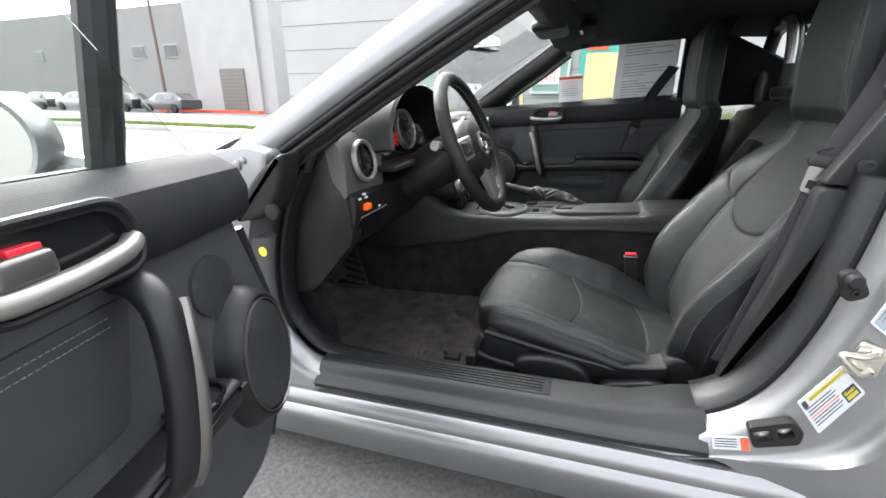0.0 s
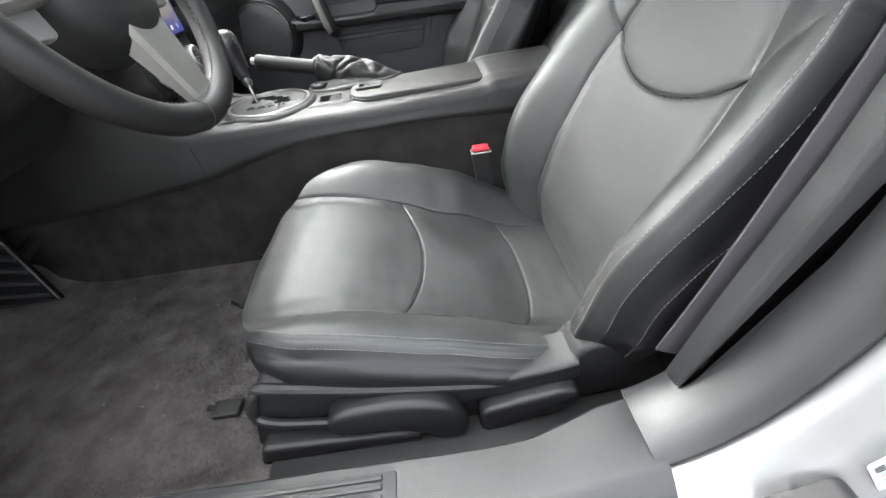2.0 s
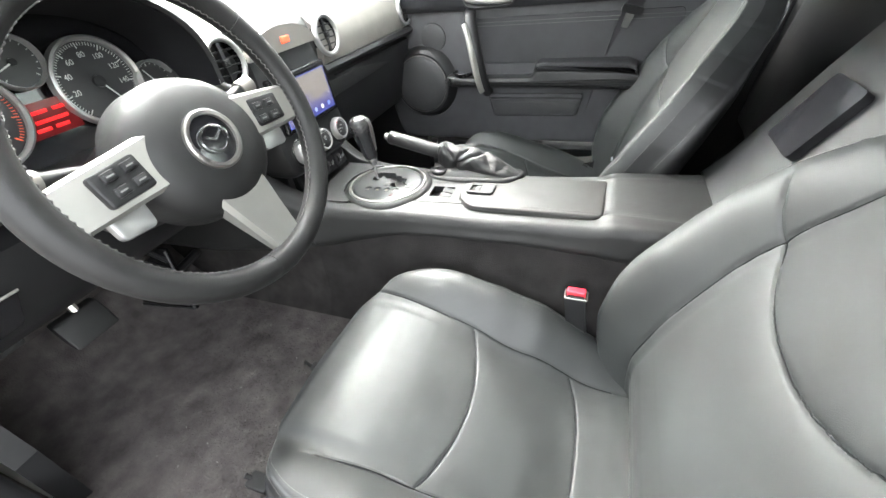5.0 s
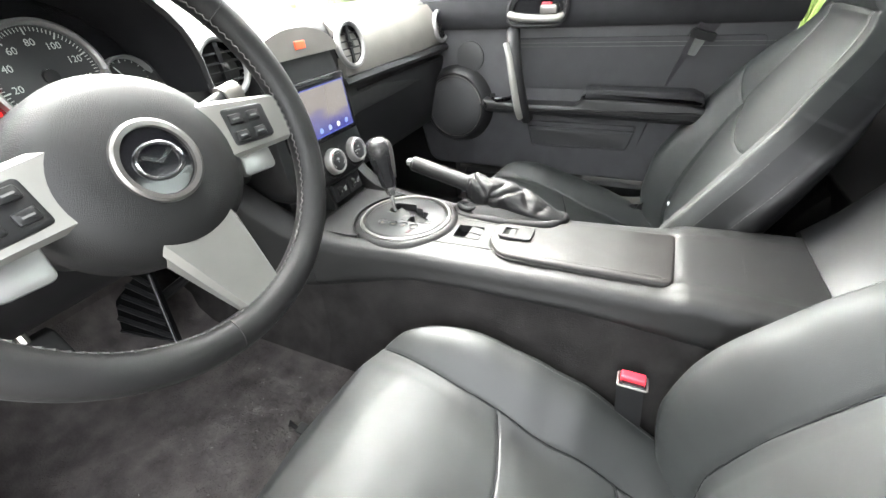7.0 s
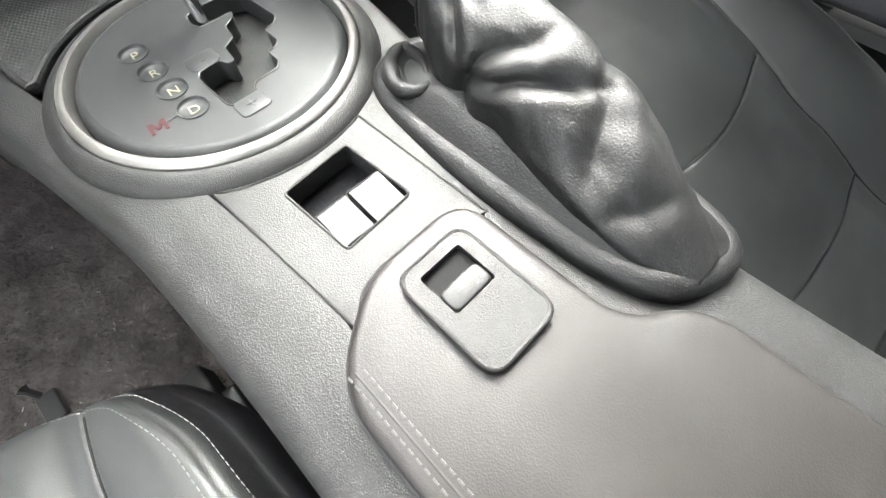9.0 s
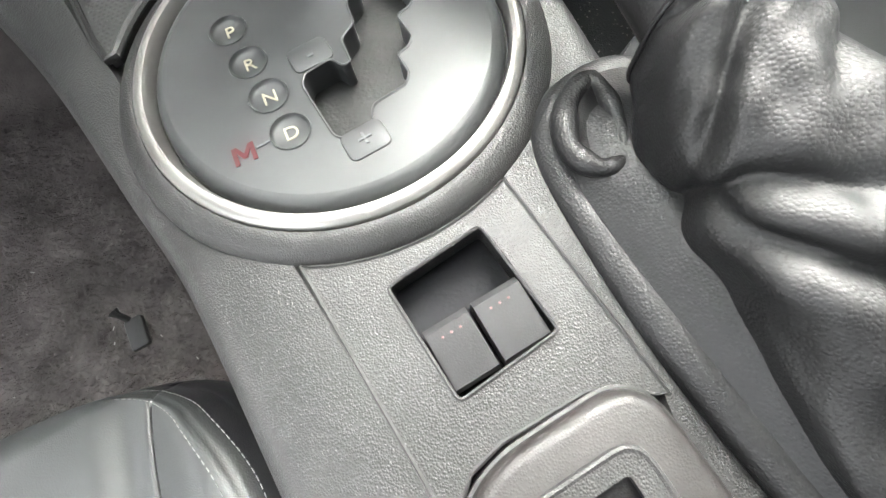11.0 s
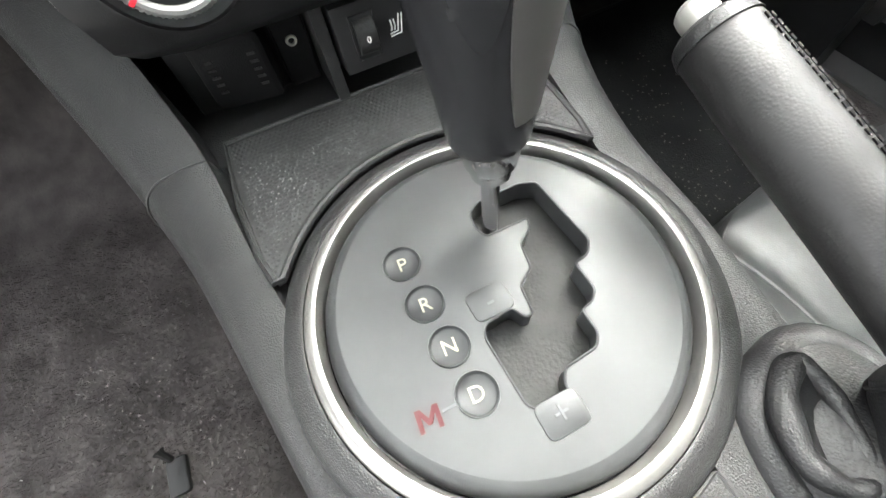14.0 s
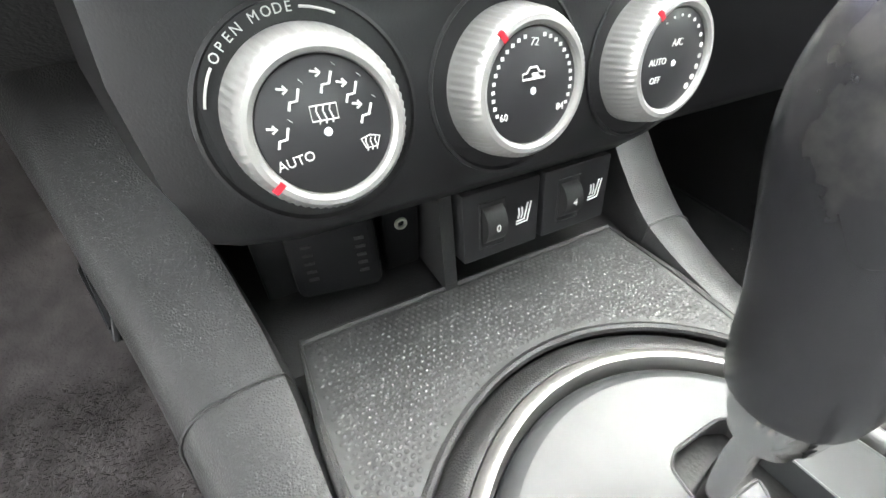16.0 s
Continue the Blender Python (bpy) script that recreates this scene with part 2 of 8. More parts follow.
def frame_at(origin, u, v):
    """A plane's map (a, b, d) -> place, with d along its normal u x v."""
    o, u, v = Vector(origin), Vector(u).normalized(), Vector(v).normalized()
    w = u.cross(v)
    return lambda a, b, d=0.0: o + u * a + v * b + w * d


def box(x0, x1, y0, y1, z0, z1, r=0.003, rc=0.0):
    """A box whose edges are rounded by r, and its upright corners by rc."""
    poly = [(x0, y0), (x1, y0), (x1, y1), (x0, y1)]
    poly = rounded(poly, rc or r, 4)
    rings = []
    for k in range(4):
        a = math.pi / 2 * k / 3
        rings.append((z0 + r * (1 - math.sin(a)), r * (1 - math.cos(a))))
    ri = [(z, i) for z, i in rings][::-1]
    cx, cy = (x0 + x1) / 2, (y0 + y1) / 2
    hx, hy = (x1 - x0) / 2, (y1 - y0) / 2
    lay = []
    for z, i in ri:
        lay.append([V(cx + (p[0] - cx) * (hx - i) / hx, cy + (p[1] - cy) * (hy - i) / hy, z) for p in poly])
    lay2 = []
    for z, i in ri:
        lay2.append([V(cx + (p[0] - cx) * (hx - i) / hx, cy + (p[1] - cy) * (hy - i) / hy, z0 + z1 - z) for p in poly])
    order = sorted(lay + lay2, key=lambda ring: ring[0].z)
    return loft(order)


def tube(path, radius, n=10, cap=True, flat=1.0, up=None):
    """A round bar along a path; radius a number or a list. flat squeezes it along the frame's second axis."""
    pts = [Vector(p) for p in path]
    m = len(pts)
    rad = radius if isinstance(radius, (list, tuple)) else [radius] * m
    tang = [(pts[min(i + 1, m - 1)] - pts[max(i - 1, 0)]).normalized() for i in range(m)]
    nrm = Vector(up) if up else (V(0, 0, 1) if abs(tang[0].z) < 0.9 else V(1, 0, 0))
    rings = []
    for p, t, r in zip(pts, tang, rad):
        nrm = (nrm - t * nrm.dot(t)).normalized()
        b = t.cross(nrm)
        rings.append([p + (nrm * math.cos(a) * flat + b * math.sin(a)) * r for a in [2 * math.pi * k / n for k in range(n)]])
    return loft(rings, True, cap)


def ring_tube(path, radius, n=8):
    """A round bar along a closed path."""
    pts = [Vector(p) for p in path]
    m = len(pts)
    bm = bmesh.new()
    rings, nrm = [], None
    for i in range(m):
        t = (pts[(i + 1) % m] - pts[i - 1]).normalized()
        if nrm is None:
            nrm = V(0, 0, 1) if abs(t.z) < 0.9 else V(1, 0, 0)
        nrm = (nrm - t * nrm.dot(t)).normalized()
        b = t.cross(nrm)
        r = radius[i] if isinstance(radius, (list, tuple)) else radius
        rings.append([bm.verts.new(pts[i] + (nrm * math.cos(a) + b * math.sin(a)) * r) for a in [2 * math.pi * k / n for k in range(n)]])
    for i in range(m):
        a, b = rings[i], rings[(i + 1) % m]
        for k in range(n):
            bm.faces.new((a[k], a[(k + 1) % n], b[(k + 1) % n], b[k]))
    return bm


def sweep(path, profile, sides, cap=True):
    """Carries a profile of (a, b) along a path; sides gives for every point the two axes of the profile."""
    rings = [[Vector(p) + s[0] * a + s[1] * b for a, b in profile] for p, s in zip(path, sides)]
    return loft(rings, True, cap)


def lathe(profile, at, n=40, cap=True, arc=(0, 360)):
    """Turns a profile of (radius, height) about the axis of a plane's map."""
    full = abs(arc[1] - arc[0]) >= 360
    m = n if full else n + 1
    bm = bmesh.new()
    rows = []
    for r, h in profile:
        row = []
        for k in range(m):
            a = radians(arc[0] + (arc[1] - arc[0]) * k / n)
            row.append(bm.verts.new(at(r * math.cos(a), r * math.sin(a), h)))
        rows.append(row)
    for a, b in zip(rows, rows[1:]):
        for k in range(m if full else m - 1):
            bm.faces.new((a[k], a[(k + 1) % m], b[(k + 1) % m], b[k]))
    if cap and full:
        for row in (rows[0], rows[-1]):
            try:
                bm.faces.new(row)
            except ValueError:
                pass
    return bm


def pierced(outer, holes, at, top, bottom):
    """A plate with openings through it: its top face and all its walls."""
    bm = bmesh.new()
    edges, walls = [], []
    for loop in (outer, *holes):
        a = [bm.verts.new(at(p[0], p[1], top)) for p in loop]
        b = [bm.verts.new(at(p[0], p[1], bottom)) for p in loop]
        n = len(loop)
        for i in range(n):
            walls.append((a[i], a[(i + 1) % n], b[(i + 1) % n], b[i]))
            edges.append(bm.edges.new((a[i], a[(i + 1) % n])))
    bmesh.ops.triangle_fill(bm, use_beauty=True, use_dissolve=False, edges=edges)
    for w in walls:
        bm.faces.new(w)
    return bm


def sheet(fn, nu, nv):
    """An open sheet fn(u, v), u and v from 0 to 1."""
    bm = bmesh.new()
    g = [[bm.verts.new(fn(i / nu, j / nv)) for j in range(nv + 1)] for i in range(nu + 1)]
    for i in range(nu):
        for j in range(nv):
            bm.faces.new((g[i][j], g[i + 1][j], g[i + 1][j + 1], g[i][j + 1]))
    return bm


def stitches(path, length=0.0045, gap=0.0022, r=0.0006, lift=None):
    """Little thread ends along a path, joined."""
    pts = [Vector(p) for p in path]
    out = bmesh.new()
    cum = [0.0]
    for a, b in zip(pts, pts[1:]):
        cum.append(cum[-1] + (b - a).length)

    def place(d):
        for i in range(1, len(cum)):
            if d <= cum[i]:
                return pts[i - 1].lerp(pts[i], (d - cum[i - 1]) / max(cum[i] - cum[i - 1], 1e-9))
        return pts[-1]
    segs, d = [], 0.0
    while d + length < cum[-1]:
        segs += [place(d), place(d + length)]
        d += length + gap
    for p, q in zip(segs[0::2], segs[1::2]):
        t = (q - p)
        if t.length < 1e-6:
            continue
        n = t.cross(V(0.3, 0.5, 0.81)).normalized() * r
        b = t.cross(n).normalized() * r
        va = [out.verts.new(p + s) for s in (n, b, -n, -b)]
        vb = [out.verts.new(q + s) for s in (n, b, -n, -b)]
        for i in range(4):
            out.faces.new((va[i], va[(i + 1) % 4], vb[(i + 1) % 4], vb[i]))
        out.faces.new(va)
        out.faces.new(vb)
    return out


def words(name, text, at, size, material, parent, depth=0.0004, label="", flip=False, bold=0.0):
    """Raised writing on a plane's map, centred."""
    cu = bpy.data.curves.new("w", "FONT")
    cu.body, cu.size, cu.align_x, cu.align_y, cu.resolution_u, cu.offset = text, size, "CENTER", "CENTER", 3, bold
    ob = bpy.data.objects.new("w", cu)
    scene.collection.objects.link(ob)
    me0 = bpy.data.meshes.new_from_object(ob.evaluated_get(bpy.context.evaluated_depsgraph_get()))
    bpy.data.objects.remove(ob)
    bpy.data.curves.remove(cu)
    bm = bmesh.new()
    bm.from_mesh(me0)
    bpy.data.meshes.remove(me0)
    ext = bmesh.ops.extrude_face_region(bm, geom=bm.faces[:])
    top = {v for v in ext["geom"] if isinstance(v, bmesh.types.BMVert)}
    for v in bm.verts:
        v.co = at(v.co.x, v.co.y, depth if v in top else 0.0)
    return part(name, bm, material, parent, label, smooth=False)


def smooth_step(a, b, x):
    t = min(1.0, max(0.0, (x - a) / (b - a)))
    return t * t * (3 - 2 * t)


# ---- the car's body ----
car = thing("roadster", (0.3, YC, GROUND), "silver two-seat roadster body with its driver's door open", "car")
FLOOR = [(-1.02, 0.30), (-0.98, 0.18), (-0.94, 0.10), (-0.89, 0.05), (-0.84, 0.018), (-0.78, 0.004), (-0.72, 0.0), (0.0, 0.0), (0.9, 0.0)]
floor = tagged(part("floor", loft([[V(x, y, z + (dz if z > 0.2 else 0)) for y, z in ((-0.76, 0.30), (-0.68, 0.286), (-0.16, 0.285), (-0.13, 0.30), (0.17, 0.30), (0.20, 0.285), (0.71, 0.286), (0.80, 0.30), (0.80, 0.18), (-0.76, 0.18))]
                                   for x, dz in FLOOR], True), CARPET), "dark brown-black car floor carpet, worn and dusty", "floor", kind="structure")
tunnel = tagged(part("tunnel_carpet", loft([[V(x, y, z) for y, z in ((-0.165, 0.27), (-0.128, 0.34), (yt, zt), (0.155, zt), (0.168, 0.34), (0.20, 0.27))]
                                            for x, zt, yt in ((-0.95, 0.48, -0.118), (-0.63, 0.50, -0.118), (-0.4, 0.53, -0.114), (-0.25, 0.545, -0.098), (0.0, 0.56, -0.086), (0.2, 0.562, -0.088), (0.45, 0.555, -0.102))]), DARK_CARPET), "dark carpet over the centre tunnel", "floor", kind="structure")
# the footwell stretch gets a lighter copy, painting in light that it lacks
tunnel.data.materials.append(mat("brightened_tunnel_carpet", (0.018, 0.0167, 0.0163), 1.0, grain=1.0, grain_size=0.003, blotch=0.35, blotch_size=0.05, spec=0.05))
for face in tunnel.data.polygons:
    if face.center.x + tunnel.location.x < -0.42:
        face.material_index = 1


def fluff(n, x0, x1, y0, y1, z):
    rnd = random.Random(5)
    bm = bmesh.new()
    for _ in range(n):
        x, y = rnd.uniform(x0, x1), rnd.uniform(y0, y1)
        a, l = rnd.uniform(0, 6.28), rnd.uniform(0.004, 0.010)
        h = rnd.uniform(0.002, 0.006)
        d = V(math.cos(a), math.sin(a), 0)
        s = V(-d.y, d.x, 0) * 0.0009
        p = V(x, y, z)
        vs = [bm.verts.new(q) for q in (p - s, p + s, p + d * l + V(0, 0, h))]
        bm.faces.new(vs)
    return bm


tagged(part("carpet_pile", fluff(48000, -0.84, -0.08, -0.72, -0.16, 0.2855), CARPET, smooth=False), "short dark carpet pile", "carpet", kind="stuff")

# the edge of the door opening, seen from the side: forward pillar, sill, rear pillar
OPENING = [(-0.50, 0.955), (-0.548, 0.88), (-0.613, 0.78), (-0.657, 0.66), (-0.672, 0.53), (-0.632, 0.445), (-0.560, 0.398), (-0.40, 0.386), (-0.15, 0.385), (0.10, 0.386),
           (0.23, 0.393), (0.32, 0.42), (0.385, 0.49), (0.43, 0.60), (0.458, 0.72), (0.478, 0.85)]


def opening_path(first, last, n=8):
    p = spline([V(x, 0, z) for x, z in OPENING], n)
    return p[int(first * n):int(last * n) + 1]


def opening_sides(path, side):
    out = []
    for i, p in enumerate(path):
        t = (path[min(i + 1, len(path) - 1)] - path[max(i - 1, 0)]).normalized()
        out.append((V(-t.z, 0, t.x) * -1, V(0, side, 0)))
    return out


def around(profile, first, last, side):
    """A profile of (outward, sideways distance from the car's middle) along the door opening."""
    path = opening_path(first, last)
    base = [p + V(0, YC, 0) for p in path]
    return sweep(base, profile, opening_sides(path, side))


JAMB = [(0.05, 0.79), (0.010, 0.812), (0.008, 0.820), (0.016, 0.835), (0.024, 0.852), (0.034, 0.862), (0.05, 0.868), (0.10, 0.874), (0.118, 0.882), (0.126, 0.90),
        (0.128, 0.912), (0.15, 0.915), (0.15, 0.86), (0.08, 0.81)]
for side in (-1, 1):
    path = opening_path(2.6, 15)
    rings = []
    for k, (p, (out, across)) in enumerate(zip(path, opening_sides(path, side))):
        g = smooth_step(10.7, 12.3, 2.6 + k / 8)
        f = 0.10 + 0.90 * max(g, smooth_step(6.6, 5.6, 2.6 + k / 8))
        ring = [(a if a <= 0.05 else 0.05 + (a - 0.05) * f, 0.868 + (b - 0.868) * f if a > 0.05 and b > 0.868 else b) for a, b in JAMB[:-3]]
        skirt = 0.004 + 0.30 * g
        ring += [(ring[-1][0] + skirt * t, ring[-1][1] + 0.030 * g * t * (2 - t)) for t in (0.08, 0.25, 0.5, 1.0)]
        ring += [(ring[-1][0], ring[-1][1] - 0.012), (0.12 * f + 0.02, 0.85), (0.08, 0.80)]
        rings.append([p + V(0, YC, 0) + out * a + across * b for a, b in ring])
    part("door_jamb", loft(rings), SILVER, car, "silver painted door jamb running into the rear quarter", sharp=60)
    part("rocker", loft([[V(x, YC + side * y, z) for y, z in ((0.86, 0.335), (0.885, 0.338), (0.897, 0.330), (0.903, 0.315), (0.902, 0.304), (0.912, 0.298), (0.918, 0.285), (0.915, 0.26), (0.905, 0.222), (0.895, 0.195), (0.85, 0.18), (0.75, 0.18), (0.75, 0.30))]
                         for x in (-0.95, -0.5, 0.0, 0.46, 0.62)]), SILVER, car, "silver rocker panel under the sill")
    TRIM = [(0.04, 0.722), (-0.004, 0.726), (-0.013, 0.738), (-0.016, 0.765), (-0.015, 0.790), (-0.009, 0.807), (0.0, 0.815), (0.008, 0.814), (0.03, 0.79)]
    part("pillar_trim", around(TRIM, 10.72, 15, side), PLASTIC_GREY, car, "dark grey pillar trim curving up from the sill")
    FRONT = [(0.006, 0.745), (-0.004, 0.752), (-0.012, 0.768), (-0.013, 0.786), (-0.007, 0.802), (0.0, 0.806), (0.008, 0.79)]
    part("front_trim", around(FRONT, 1.0, 6.9, side), PLASTIC_SMOOTH, car, "black kick panel edge")
    path = opening_path(0.0, 6.6)
    part("door_seal", tube([p + V(0, YC + side * 0.782, 0) for p in path], 0.011, 8), RUBBER, car, "black rubber door seal")

# sill cover with the ribbed scuff plate
def sill(side):
    sec = [(0.785, 0.30), (0.768, 0.365), (0.759, 0.383), (0.766, 0.3955), (0.78, 0.3985), (0.824, 0.3985), (0.833, 0.396), (0.842, 0.389), (0.850, 0.376), (0.857, 0.368), (0.871, 0.3645), (0.878, 0.357), (0.877, 0.345), (0.86, 0.338), (0.80, 0.30)]
    n = 20
    rings = []
    for k in range(n + 1):
        x = -0.565 + 0.865 * k / n
        f = smooth_step(0.14, 0.30, x)
        rings.append([V(x + (0.02 * (0.40 - z) if k == n else 0), YC + side * (y - (0.030 if y < 0.77 else 0.012 if y < 0.845 else 0.0) * f), z + 0.014 * f * (1 if y < 0.85 else 0.5)) for y, z in sec])
    body = part("sill_cover", loft(rings), PLASTIC_GREY, car, "dark grey plastic sill cover")
    at = lambda a, b, d: V(a, YC + side * b, 0.398 + d)
    part("scuff_plate", prism(rounded([(-0.545, 0.772), (0.012, 0.776), (0.012, 0.831), (-0.515, 0.831)], 0.006), at, -0.004, 0.0022, 0.0015), PLASTIC_GREY, body)
    for k in range(5):
        y = 0.781 + 0.0098 * k
        part("rib", prism(rounded([(-0.53 + 0.004 * k, y), (-0.004, y), (-0.004, y + 0.0055), (-0.526 + 0.004 * k, y + 0.0055)], 0.0015, 2), at, 0.001, 0.0052, 0.0012), PLASTIC_GREY, body)


sill(-1)
sill(1)


# pillars, header and roof
def pillar(side):
    inner = spline([V(-0.74, YC + side * 0.80, 0.845), V(-0.56, YC + side * 0.765, 0.945), V(-0.36, YC + side * 0.71, 1.06), V(-0.17, YC + side * 0.66, 1.162), V(-0.05, YC + side * 0.60, 1.232)], 6)
    along = (inner[-1] - inner[0]).normalized()
    out = V(along.y, -along.x, 0).normalized()
    out = out if out.y * side > 0 else -out
    up = V(0, 0, 1)

    def run(sec, f=1.0):
        return loft([[p + out * a * f + up * b * f for a, b in sec] for p in inner])
    part("pillar_skin", run([(0.022, 0.0), (0.046, 0.006), (0.054, 0.016), (0.056, 0.036), (0.047, 0.064), (0.022, 0.088), (-0.02, 0.097), (-0.06, 0.085), (-0.06, 0.04)]), SILVER, car, "silver windscreen pillar", sharp=60)
    part("pillar_cover", run([(-0.055, 0.035), (-0.060, 0.0), (-0.048, -0.026), (-0.020, -0.046), (0.015, -0.050), (0.036, -0.042), (0.045, -0.024), (0.046, 0.004), (0.02, 0.01)]), PLASTIC_SMOOTH, car, "black inner windscreen pillar cover", sharp=60)
    for a, b, r in ((0.049, 0.0, 0.008), (0.050, -0.020, 0.007), (0.030, -0.048, 0.006)):
        part("pillar_seal", tube([p + out * a + up * b for p in inner], r, 8), RUBBER, car, "black rubber seal")


pillar(-1)
pillar(1)
part("header", loft([[V(-0.10, y, 1.262 - 0.02 * abs(y - YC)), V(-0.11, y, 1.235 - 0.02 * abs(y)), V(-0.06, y, 1.215 - 0.02 * abs(y)), V(0.0, y, 1.225 - 0.02 * abs(y)), V(0.03, y, 1.26 - 0.02 * abs(y)), V(-0.03, y, 1.285 - 0.03 * abs(y))]
                     for y in [YC + 0.64 * (k / 10 - 1) for k in range(21)]]), CLOTH, car, "black windscreen header")
part("roof", shell(sheet(lambda u, v: V(-0.04 + 0.80 * u, YC + 0.63 * (2 * v - 1) * (1 - 0.08 * u), 1.285 - 0.05 * abs(2 * v - 1) ** 3 - 0.02 * u - 0.10 * max(0, u - 0.6) ** 1.5), 14, 18), 0.02), CLOTH, car, "black roof lining")
for side in (-1, 1):
    part("roof_rail", tube(spline([V(-0.06, YC + side * 0.60, 1.232), V(0.2, YC + side * 0.605, 1.247), V(0.42, YC + side * 0.60, 1.235), V(0.58, YC + side * 0.60, 1.18)], 6), 0.028, 10), CLOTH, car)
    part("rear_pillar", tube(spline([V(0.51, YC + side * 0.645, 1.20), V(0.545, YC + side * 0.700, 1.08), V(0.577, YC + side * 0.725, 0.95), V(0.58, YC + side * 0.73, 0.85)], 5), 0.045, 12, flat=0.7), SEAL, car, "grey rubber seal on the rear roof pillar")
    part("rear_pillar_groove", tube(spline([V(0.490, YC + side * 0.680, 1.20), V(0.518, YC + side * 0.730, 1.08), V(0.540, YC + side * 0.765, 0.96)], 5), 0.012, 8), RUBBER, car)

GLASS = mat("clear_glass", (0.95, 0.98, 0.96), 0.02, glass=1.0)
TINT = mat("tinted_glass", (0.84, 0.92, 0.87), 0.02, glass=1.0)
glass = part("windscreen", shell(sheet(lambda u, v: V(-0.84 + 0.72 * u - 0.10 * (1 - (2 * v - 1) ** 2) * (1 - 0.4 * u), YC + (0.74 - 0.15 * u) * (2 * v - 1), 0.885 + 0.365 * u + 0.02 * u * (1 - u)), 8, 12), 0.004), GLASS, car, "clear windscreen")
glass.visible_shadow = False

# outer skin: bonnet, wings, rear quarter, tail
part("bonnet", shell(sheet(lambda u, v: V(-0.86 - 1.35 * u, YC + (0.78 - 0.08 * u) * (2 * v - 1), 0.865 - 0.20 * u ** 1.5 + 0.05 * (1 - (2 * v - 1) ** 2) * (1 - 0.3 * u) + 0.05 * math.exp(-((abs(2 * v - 1) - 0.86) / 0.12) ** 2) * (1 - 0.5 * u)), 14, 20), 0.01), SILVER, car, "silver bonnet with raised wings")
for side in (-1, 1):
    part("front_wing", shell(sheet(lambda u, v: V(-0.70 - 1.45 * u, YC + side * (0.80 + 0.09 * math.sin(math.pi * min(1, v * 1.2)) + 0.01 * u), 0.875 - 0.60 * v - 0.12 * u * (1 - v)), 10, 10), 0.01), SILVER, car, "silver front wing")
    part("rear_quarter", shell(sheet(lambda u, v: V(0.74 + 0.80 * u, YC + side * (0.76 + 0.155 * math.sin(math.pi * (0.30 + 0.30 * v)) ** 1.0 * 1.0 - 0.06 * (1 - v) ** 3), 0.90 - 0.70 * v), 10, 12), 0.01), SILVER, car, "silver rear quarter panel")
part("tail_deck", shell(sheet(lambda u, v: V(0.78 + 0.75 * u, YC + 0.80 * (2 * v - 1), 0.93 - 0.06 * u), 4, 8), 0.01), SILVER, car, "silver boot lid")
cowl = part("cowl", loft([[V(-0.80, y, 0.86), V(-0.86, y, 0.885), V(-0.95, y, 0.875), V(-0.95, y, 0.80), V(-0.80, y, 0.80)] for y in (-0.76, 0.02, 0.80)]), PLASTIC_SMOOTH, car, "black cowl under the windscreen")

# bulkhead behind the seats
part("bulkhead", loft([[V(x, y, z) for x, z in ((0.70, 0.20), (0.62, 0.60), (0.66, 0.86), (0.72, 0.93), (0.90, 0.95), (0.92, 0.20))] for y in (-0.68, -0.3, 0.3, 0.72)]), PLASTIC_SMOOTH, car, "black bulkhead trim behind the seats")

part("firewall", box(-0.985, -0.955, -0.74, 0.78, 0.20, 0.92, 0.004), CARPET, car, "dark carpeted firewall")
for side in (-1, 1):
    f = -0.60 if side < 0 else -0.44
    part("kick_panel", prism([(-0.97, 0.28), (f, 0.28), (f, 0.44), (f - 0.03, 0.53), (f - 0.03, 0.66), (f, 0.78), (f, 0.90), (-0.97, 0.90)], XZ, YC + side * 0.735, YC + side * 0.70), PLASTIC_SMOOTH, car, "black kick panel beside the footwell", smooth=False)
    part("flank_panel", prism([(0.36, 0.28), (0.80, 0.28), (0.80, 0.86), (0.50, 0.86), (0.47, 0.72), (0.44, 0.60), (0.40, 0.49)], XZ, YC + side * 0.735, YC + side * 0.70), PLASTIC_SMOOTH, car, "black trim behind the door opening", smooth=False)

# ---- seats ----
def flow(table):
    """A smooth curve through a table of (x, value), with no overshoot."""
    xs, ys = [p[0] for p in table], [p[1] for p in table]
    d = [(ys[i + 1] - ys[i]) / (xs[i + 1] - xs[i]) for i in range(len(xs) - 1)]
    m = [d[0]] + [0.0 if a * b <= 0 else 2 * a * b / (a + b) for a, b in zip(d, d[1:])] + [d[-1]]

    def at(x):
        if x <= xs[0]:
            return ys[0]
        if x >= xs[-1]:
            return ys[-1]
        i = max(k for k in range(len(xs) - 1) if xs[k] <= x)
        h = xs[i + 1] - xs[i]
        t = (x - xs[i]) / h
        return (ys[i] * (1 + 2 * t) * (1 - t) ** 2 + ys[i + 1] * t * t * (3 - 2 * t) + h * t * (1 - t) * (m[i] * (1 - t) - m[i + 1] * t))
    return at


def crease(t, depth, width=0.0019, pad=0.013, puff=0.0028):
    """A sewn seam at distance t: a narrow valley between padded shoulders."""
    t = abs(t)
    return depth * math.exp(-(t / width) ** 2) + puff * math.exp(-t / pad)


